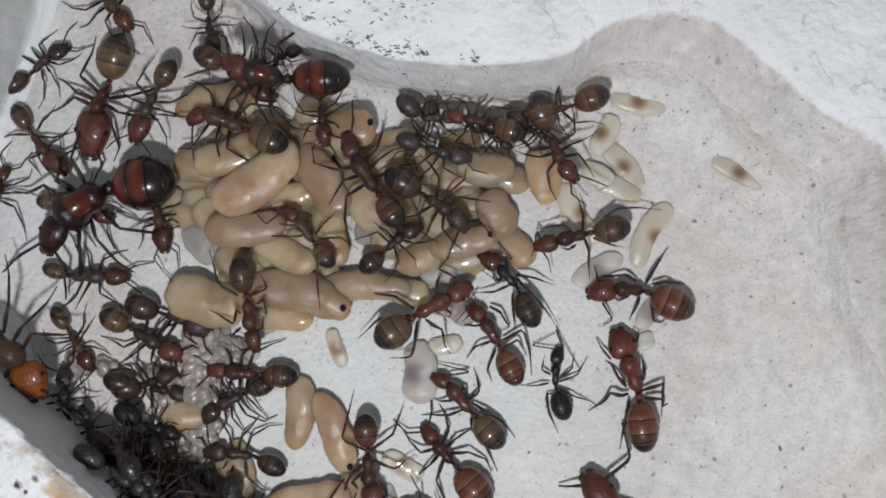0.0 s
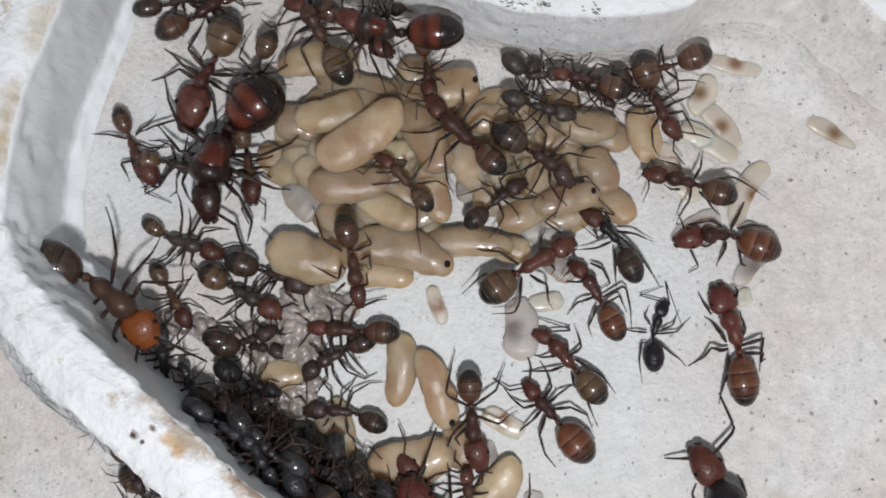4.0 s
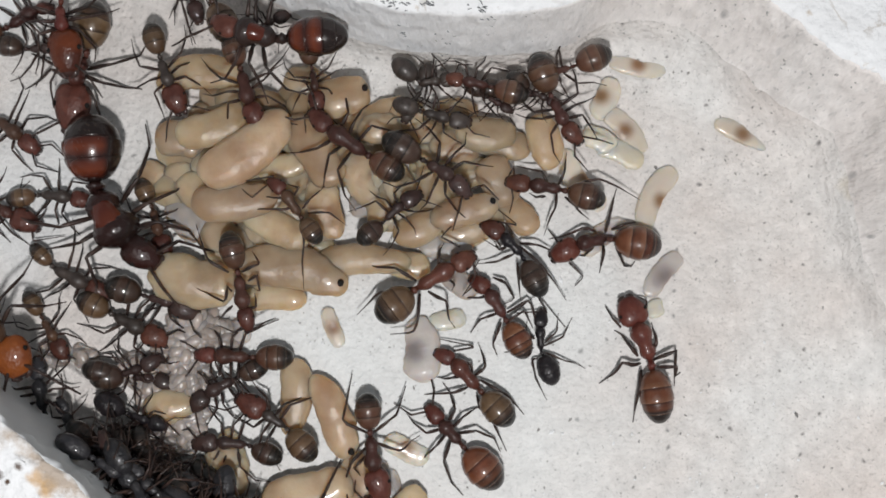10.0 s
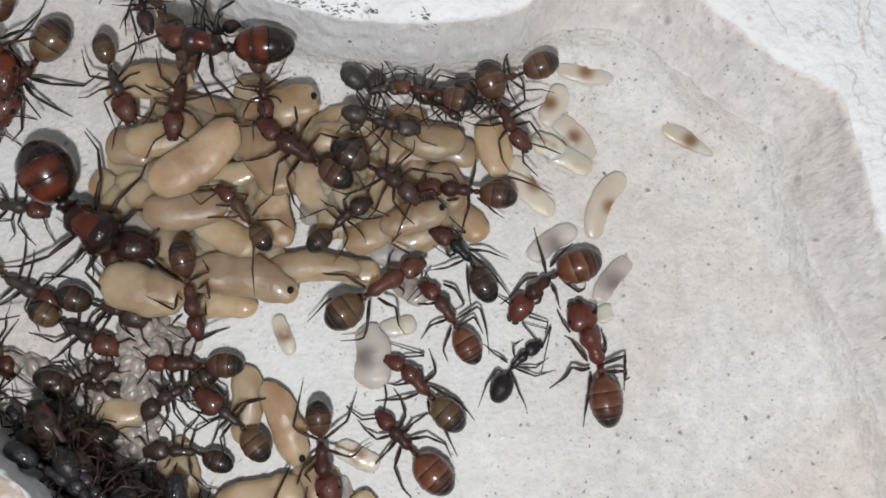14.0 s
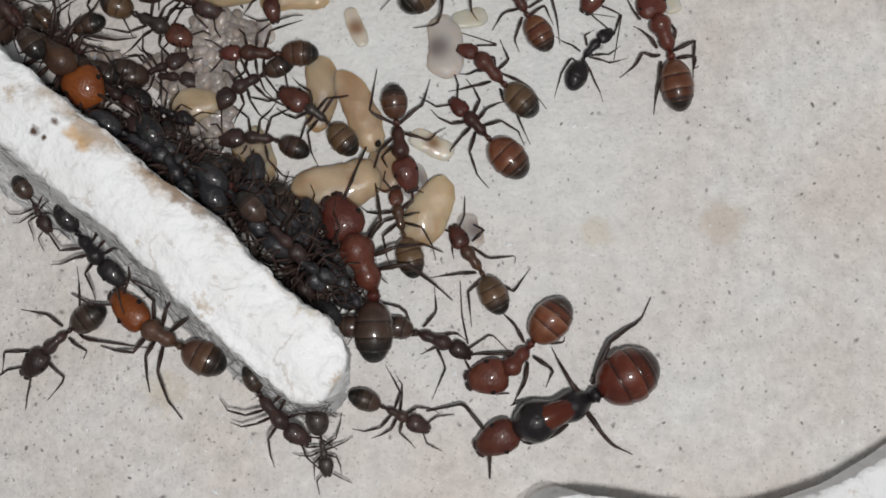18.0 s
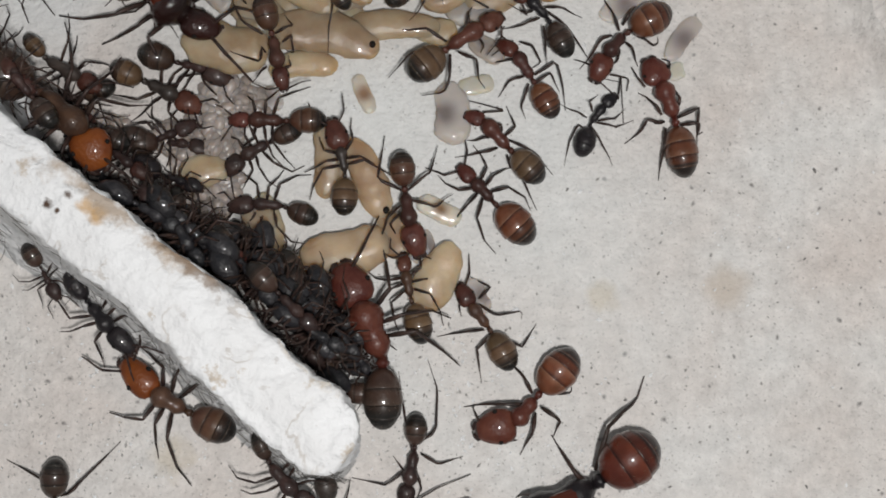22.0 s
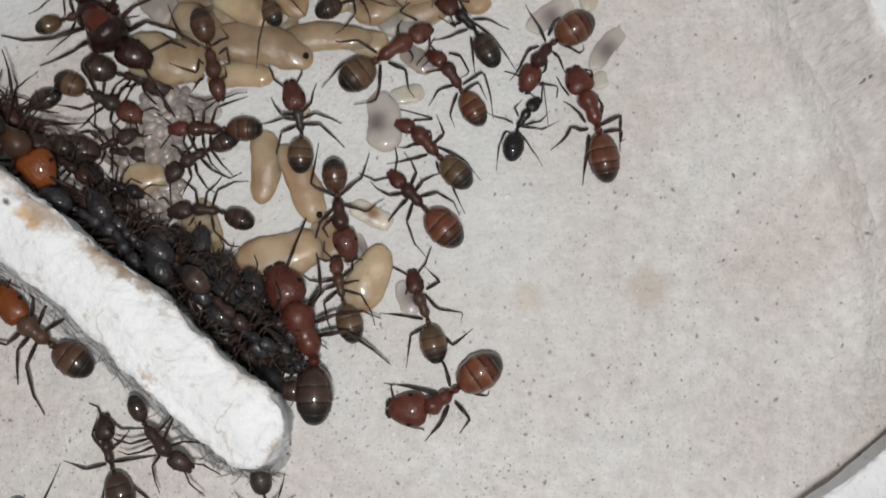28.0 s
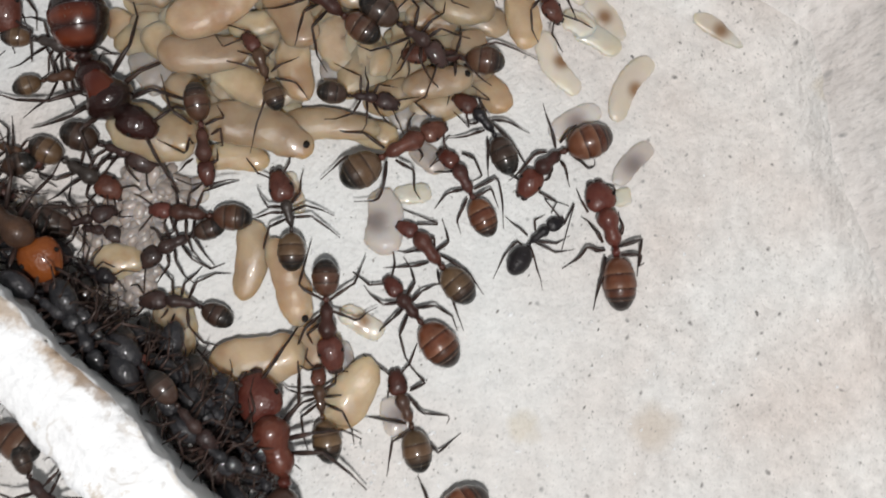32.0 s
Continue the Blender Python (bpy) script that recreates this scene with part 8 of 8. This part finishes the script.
    walk(ants["b"], [
        (0, pose(-26.62 * MM, 5.42 * MM, 0 * MM, 0, 0, 83.2)),
        (0.5, pose(-26.47 * MM, 6.66 * MM, 0 * MM, 0, 0, 81.9)),
        (1, pose(-27.03 * MM, 9.35 * MM, 0 * MM, 0, 0, 93.3)),
        (1.5, pose(-25.73 * MM, 12.27 * MM, 0 * MM, 0, 0, 82.2)),
        (2, pose(-24.56 * MM, 13.30 * MM, 0 * MM, 0, 0, 47.9)),
        (2.5, pose(-22.98 * MM, 14.43 * MM, 0 * MM, 0, 0, 35.1)),
        (3, pose(-21.71 * MM, 15.78 * MM, 0 * MM, 0, 0, 35.4)),
        (4, pose(-19.68 * MM, 17.32 * MM, 0 * MM, 0, 0, 40.5)),
        (7, pose(-23.45 * MM, 19.05 * MM, 0 * MM, 0, 0, 20.3)),
        (12.75, pose(-24.05 * MM, 14.58 * MM, 0 * MM, 0, 0, 63.7)),
        (18.5, pose(-24.65 * MM, 10.12 * MM, 0 * MM, 0, 0, 107.2)),
        (24.25, pose(-25.25 * MM, 5.65 * MM, 0 * MM, 0, 0, 150.6)),
        (30, pose(-25.86 * MM, 1.18 * MM, 0 * MM, 0, 0, 194.0)),
        (32, pose(-24.61 * MM, 0.88 * MM, 0 * MM, 0, 0, 202.6)),
    ])
    walk(ants["c1"], [
        (0, pose(-24.58 * MM, -3.26 * MM, 3.5 * MM, 0, 0, -35.0)),
        (1, pose(-24.58 * MM, -3.26 * MM, 3.5 * MM, 0, 0, -35.0)),
        (4, pose(-24.24 * MM, -3.08 * MM, 3.5 * MM, 0, 0, -31.2)),
        (8, pose(-23.23 * MM, -4.19 * MM, 3.5 * MM, 0, 0, -31.8)),
        (10, pose(-24.34 * MM, -2.70 * MM, 3.5 * MM, 0, 0, -31.7)),
        (13, pose(-24.34 * MM, -2.70 * MM, 3.5 * MM, 0, 0, -31.7)),
        (18, pose(-21.15 * MM, -5.55 * MM, 3.5 * MM, 0, 0, -32.2)),
        (23, pose(-20.97 * MM, -4.60 * MM, 3.5 * MM, 0, 0, -39.4)),
        (28, pose(-21.00 * MM, -5.76 * MM, 3.5 * MM, 0, 0, -34.1)),
        (30, pose(-17.75 * MM, -6.95 * MM, 3.5 * MM, 0, 0, -25.4)),
        (31, pose(-18.68 * MM, -6.73 * MM, 3.5 * MM, 0, 0, -27.5)),
        (32, pose(-18.68 * MM, -6.73 * MM, 3.5 * MM, 0, 0, -27.5)),
    ])
    walk(ants["o1"], [
        (0, pose(-20.99 * MM, -16.48 * MM, 1.7 * MM, 0, 0, -58.5)),
        (22, pose(-20.99 * MM, -16.48 * MM, 1.7 * MM, 0, 0, -58.5)),
        (24, pose(-20.89 * MM, -16.71 * MM, 1.7 * MM, 0, 0, -57.6)),
        (26.5, pose(-23.44 * MM, -14.65 * MM, 1.7 * MM, 0, 0, -57.5)),
        (27.5, pose(-26.40 * MM, -13.19 * MM, 1.7 * MM, 0, 0, -60.6)),
        (30, pose(-37.43 * MM, -17.16 * MM, 1.7 * MM, 0, 0, -53.8)),
        (32, pose(-37.43 * MM, -17.16 * MM, 1.7 * MM, 0, 0, -53.8)),
    ])
    walk(ants["o2"], [
        (0, pose(-17.52 * MM, -18.68 * MM, 1.9 * MM, 0, 0, -49.7)),
        (22, pose(-17.52 * MM, -18.68 * MM, 1.9 * MM, 0, 0, -49.7)),
        (24, pose(-17.45 * MM, -18.77 * MM, 1.9 * MM, 0, 0, -49.8)),
        (26.5, pose(-19.70 * MM, -16.41 * MM, 1.9 * MM, 0, 0, -51.1)),
        (27.5, pose(-22.96 * MM, -14.23 * MM, 1.9 * MM, 0, 0, -50.6)),
        (30, pose(-25.06 * MM, -13.64 * MM, 1.9 * MM, 0, 0, -48.8)),
        (32, pose(-25.06 * MM, -13.64 * MM, 1.9 * MM, 0, 0, -48.8)),
    ])
    walk(ants["o3"], [
        (0, pose(-10.91 * MM, -25.73 * MM, 0.6 * MM, 0, 0, 154.7)),
        (20, pose(-10.91 * MM, -25.73 * MM, 0.6 * MM, 0, 0, 154.7)),
        (24, pose(-10.88 * MM, -25.56 * MM, 0.6 * MM, 0, 0, 154.8)),
        (26.5, pose(-13.06 * MM, -23.64 * MM, 0.6 * MM, 0, 0, 149.8)),
        (27.5, pose(-16.19 * MM, -21.79 * MM, 0.6 * MM, 0, 0, 145.2)),
        (30, pose(-17.07 * MM, -20.63 * MM, 0.6 * MM, 0, 0, 152.3)),
        (32, pose(-17.07 * MM, -20.63 * MM, 0.6 * MM, 0, 0, 152.3)),
    ])
    walk(ants["o4"], [
        (0, pose(-4.80 * MM, -29.13 * MM, 1.9 * MM, 0, 0, -48.6)),
        (20, pose(-4.80 * MM, -29.13 * MM, 1.9 * MM, 0, 0, -48.6)),
        (24, pose(-4.85 * MM, -29.07 * MM, 1.9 * MM, 0, 0, -48.0)),
        (26.5, pose(-6.95 * MM, -27.74 * MM, 1.9 * MM, 0, 0, -48.8)),
        (27.5, pose(-8.01 * MM, -27.54 * MM, 1.9 * MM, 0, 0, -48.8)),
        (30, pose(-13.66 * MM, -23.77 * MM, 1.9 * MM, 0, 0, -44.8)),
        (32, pose(-13.66 * MM, -23.77 * MM, 1.9 * MM, 0, 0, -44.8)),
    ])
    walk(ants["o6"], [
        (0, pose(-0.84 * MM, -21.47 * MM, 0 * MM, 0, 0, 122.5)),
        (20, pose(-1.71 * MM, -40.45 * MM, 0 * MM, 0, 0, 132.5)),
        (22, pose(-5.98 * MM, -35.72 * MM, 0 * MM, 0, 0, 126.1)),
        (23, pose(-9.66 * MM, -31.97 * MM, 0 * MM, 0, 0, 128.7)),
        (24, pose(-10.54 * MM, -30.40 * MM, 0 * MM, 0, 0, 113.7)),
        (26.5, pose(-11.66 * MM, -29.78 * MM, 0 * MM, 0, 0, 106.1)),
        (27.5, pose(-11.89 * MM, -29.76 * MM, 0 * MM, 0, 0, 106.8)),
        (30, pose(-11.82 * MM, -29.95 * MM, 0 * MM, 0, 0, 107.2)),
        (32, pose(-11.82 * MM, -29.95 * MM, 0 * MM, 0, 0, 107.2)),
    ])
    walk(ants["o7"], [
        (0, pose(-18.01 * MM, -24.27 * MM, 0 * MM, 0, 0, -132.5)),
        (17, pose(-18.01 * MM, -24.27 * MM, 0 * MM, 0, 0, -132.5)),
        (19, pose(-19.52 * MM, -26.79 * MM, 0 * MM, 0, 0, -138.5)),
        (20, pose(-19.97 * MM, -27.75 * MM, 0 * MM, 0, 0, -106.8)),
        (21, pose(-20.21 * MM, -29.83 * MM, 0 * MM, 0, 0, -94.2)),
        (22, pose(-19.56 * MM, -32.44 * MM, 0 * MM, 0, 0, -80.3)),
        (23, pose(-18.66 * MM, -34.56 * MM, 0 * MM, 0, 0, -54.6)),
        (24, pose(-17.67 * MM, -35.19 * MM, 0 * MM, 0, 0, -49.3)),
        (26.5, pose(-17.63 * MM, -35.36 * MM, 0 * MM, 0, 0, -69.3)),
        (27.5, pose(-17.91 * MM, -35.48 * MM, 0 * MM, 0, 0, -71.6)),
        (32, pose(-17.91 * MM, -35.48 * MM, 0 * MM, 0, 0, -71.6)),
    ])
    walk(ants["o8"], [
        (0, pose(-11.99 * MM, -41.27 * MM, 0 * MM, 0, 0, -94.1)),
        (24, pose(-11.99 * MM, -41.27 * MM, 0 * MM, 0, 0, -94.1)),
        (26.5, pose(-11.63 * MM, -43.10 * MM, 0 * MM, 0, 0, -90.2)),
        (32, pose(-11.63 * MM, -43.10 * MM, 0 * MM, 0, 0, -90.2)),
    ])
    walk(ants["o9"], [
        (0, pose(5.82 * MM, -24.34 * MM, 0 * MM, 0, 0, -7.6)),
        (17, pose(5.82 * MM, -24.34 * MM, 0 * MM, 0, 0, -7.6)),
        (18, pose(5.74 * MM, -24.41 * MM, 0 * MM, 0, 0, -18.6)),
        (18.5, pose(5.27 * MM, -24.02 * MM, 0 * MM, 0, 0, -41.2)),
        (19, pose(5.55 * MM, -24.15 * MM, 0 * MM, 0, 0, -43.2)),
        (20.3, pose(4.12 * MM, -22.89 * MM, 0 * MM, 0, 0, -59.5)),
        (21, pose(4.86 * MM, -26.83 * MM, 0 * MM, 0, 0, -81.4)),
        (22, pose(4.98 * MM, -28.07 * MM, 0 * MM, 0, 0, -97.1)),
        (23, pose(4.60 * MM, -31.07 * MM, 0 * MM, 0, 0, -85.5)),
        (24, pose(3.46 * MM, -33.13 * MM, 0 * MM, 0, 0, -105.8)),
        (25.25, pose(1.01 * MM, -34.68 * MM, 0 * MM, 0, 0, -144.5)),
        (26.5, pose(-1.43 * MM, -36.23 * MM, 0 * MM, 0, 0, -183.2)),
        (32, pose(-1.43 * MM, -36.23 * MM, 0 * MM, 0, 0, -183.2)),
    ])
    walk(ants["d1"], [
        (0, pose(4.84 * MM, -29.00 * MM, 0 * MM, 0, 0, -0.2)),
        (17, pose(4.84 * MM, -29.00 * MM, 0 * MM, 0, 0, -0.2)),
        (17.5, pose(4.91 * MM, -28.80 * MM, 0 * MM, 0, 0, 2.5)),
        (18, pose(3.67 * MM, -29.71 * MM, 0 * MM, 0, 0, -24.8)),
        (18.5, pose(4.02 * MM, -31.26 * MM, 0 * MM, 0, 0, -48.0)),
        (19, pose(6.09 * MM, -33.59 * MM, 0 * MM, 0, 0, -65.8)),
        (20, pose(5.66 * MM, -35.41 * MM, 0 * MM, 0, 0, -66.1)),
        (22, pose(7.56 * MM, -49.79 * MM, 0 * MM, 0, 0, -73.6)),
        (26.3, pose(6.11 * MM, -43.01 * MM, 0 * MM, 0, 0, -91.8)),
        (26.9, pose(6.77 * MM, -38.63 * MM, 0 * MM, 0, 0, -135.3)),
        (27.5, pose(7.43 * MM, -34.24 * MM, 0 * MM, 0, 0, -178.8)),
        (32, pose(7.43 * MM, -34.24 * MM, 0 * MM, 0, 0, -178.8)),
    ])
    walk(ants["d2"], [
        (0, pose(9.89 * MM, -19.85 * MM, 0 * MM, 0, 0, 129.8)),
        (16.5, pose(9.89 * MM, -19.85 * MM, 0 * MM, 0, 0, 129.8)),
        (19, pose(9.86 * MM, -19.79 * MM, 0 * MM, 0, 0, 131.5)),
        (24, pose(9.89 * MM, -18.86 * MM, 0 * MM, 0, 0, 132.8)),
        (28, pose(10.56 * MM, -18.55 * MM, 0 * MM, 0, 0, 116.2)),
        (30, pose(10.20 * MM, -17.08 * MM, 0 * MM, 0, 0, 124.1)),
        (32, pose(10.31 * MM, -17.29 * MM, 0 * MM, 0, 0, 120.7)),
    ])
    walk(ants["d3"], [
        (0, pose(13.31 * MM, -25.22 * MM, 0 * MM, 0, 0, -124.0)),
        (19, pose(13.31 * MM, -25.22 * MM, 0 * MM, 0, 0, -124.0)),
        (24, pose(13.25 * MM, -23.63 * MM, 0 * MM, 0, 0, -126.3)),
        (28, pose(12.50 * MM, -24.00 * MM, 0 * MM, 0, 0, -139.0)),
        (32, pose(12.50 * MM, -24.00 * MM, 0 * MM, 0, 0, -139.0)),
    ])
    walk(ants["d4"], [
        (0, pose(24.58 * MM, -16.80 * MM, 0 * MM, 0, 0, 123.4)),
        (2.5, pose(23.98 * MM, -17.81 * MM, 0 * MM, 0, 0, 123.3)),
        (4, pose(24.70 * MM, -18.47 * MM, 0 * MM, 0, 0, 119.6)),
        (7, pose(26.42 * MM, -21.77 * MM, 0 * MM, 0, 0, 115.7)),
        (9, pose(26.69 * MM, -24.62 * MM, 0 * MM, 0, 0, 116.4)),
        (11, pose(25.11 * MM, -22.68 * MM, 0 * MM, 0, 0, 168.6)),
        (13, pose(21.34 * MM, -16.90 * MM, 0 * MM, 0, 0, 196.5)),
        (15.8, pose(17.40 * MM, -28.10 * MM, 0 * MM, 0, 0, 205.4)),
        (16.5, pose(17.40 * MM, -28.10 * MM, 0 * MM, 0, 0, 205.2)),
        (17, pose(17.35 * MM, -28.16 * MM, 0 * MM, 0, 0, 204.7)),
        (19, pose(17.90 * MM, -29.00 * MM, 0 * MM, 0, 0, 202.9)),
        (23, pose(16.79 * MM, -30.75 * MM, 0 * MM, 0, 0, 209.5)),
        (24, pose(14.47 * MM, -32.10 * MM, 0 * MM, 0, 0, 209.6)),
        (26.5, pose(7.56 * MM, -36.52 * MM, 0 * MM, 0, 0, 213.9)),
        (27, pose(7.49 * MM, -36.6 * MM, 0 * MM, 0, 0, 213)),
        (28, pose(6.2 * MM, -41.0 * MM, 0 * MM, 0, 0, 216)),
        (32, pose(5.8 * MM, -42.0 * MM, 0 * MM, 0, 0, 218)),
    ])
    walk(ants["o11"], [
        (0, pose(-20.09 * MM, -18.88 * MM, 0 * MM, 0, 0, -51.0)),
        (7, pose(-20.09 * MM, -18.88 * MM, 0 * MM, 0, 0, -51.0)),
        (14, pose(-19.98 * MM, -14.19 * MM, 0 * MM, 0, 0, -53.6)),
        (32, pose(-19.98 * MM, -14.19 * MM, 0 * MM, 0, 0, -53.6)),
    ])
    walk(ants["nl1"], [
        (0, pose(-20.81 * MM, -15.60 * MM, 1 * MM, 0, 0, -41.3)),
        (13, pose(-24.58 * MM, -2.73 * MM, 1 * MM, 0, 0, -37.7)),
        (30, pose(-26.50 * MM, -1.99 * MM, 1 * MM, 0, 0, -41.4)),
        (32, pose(-26.50 * MM, -1.99 * MM, 1 * MM, 0, 0, -41.4)),
    ])
    # feelers wave, and the legs of walkers swing
    for k, (name, thing) in enumerate(ants.items()):
        if name.startswith("z"):
            continue
        for i, ob in enumerate(thing.children):
            kind = ob.name.split(".")[0]
            if kind == "antenna" or (kind == "leg" and name in WALKERS):
                turn_part(ob, 7.0 if kind == "antenna" else 9.0, 0.9 + 0.13 * ((k * 3 + i) % 5) if kind == "antenna" else 0.5, k * 1.3 + i * 2.2 if kind == "antenna" else i * math.pi)


motions()
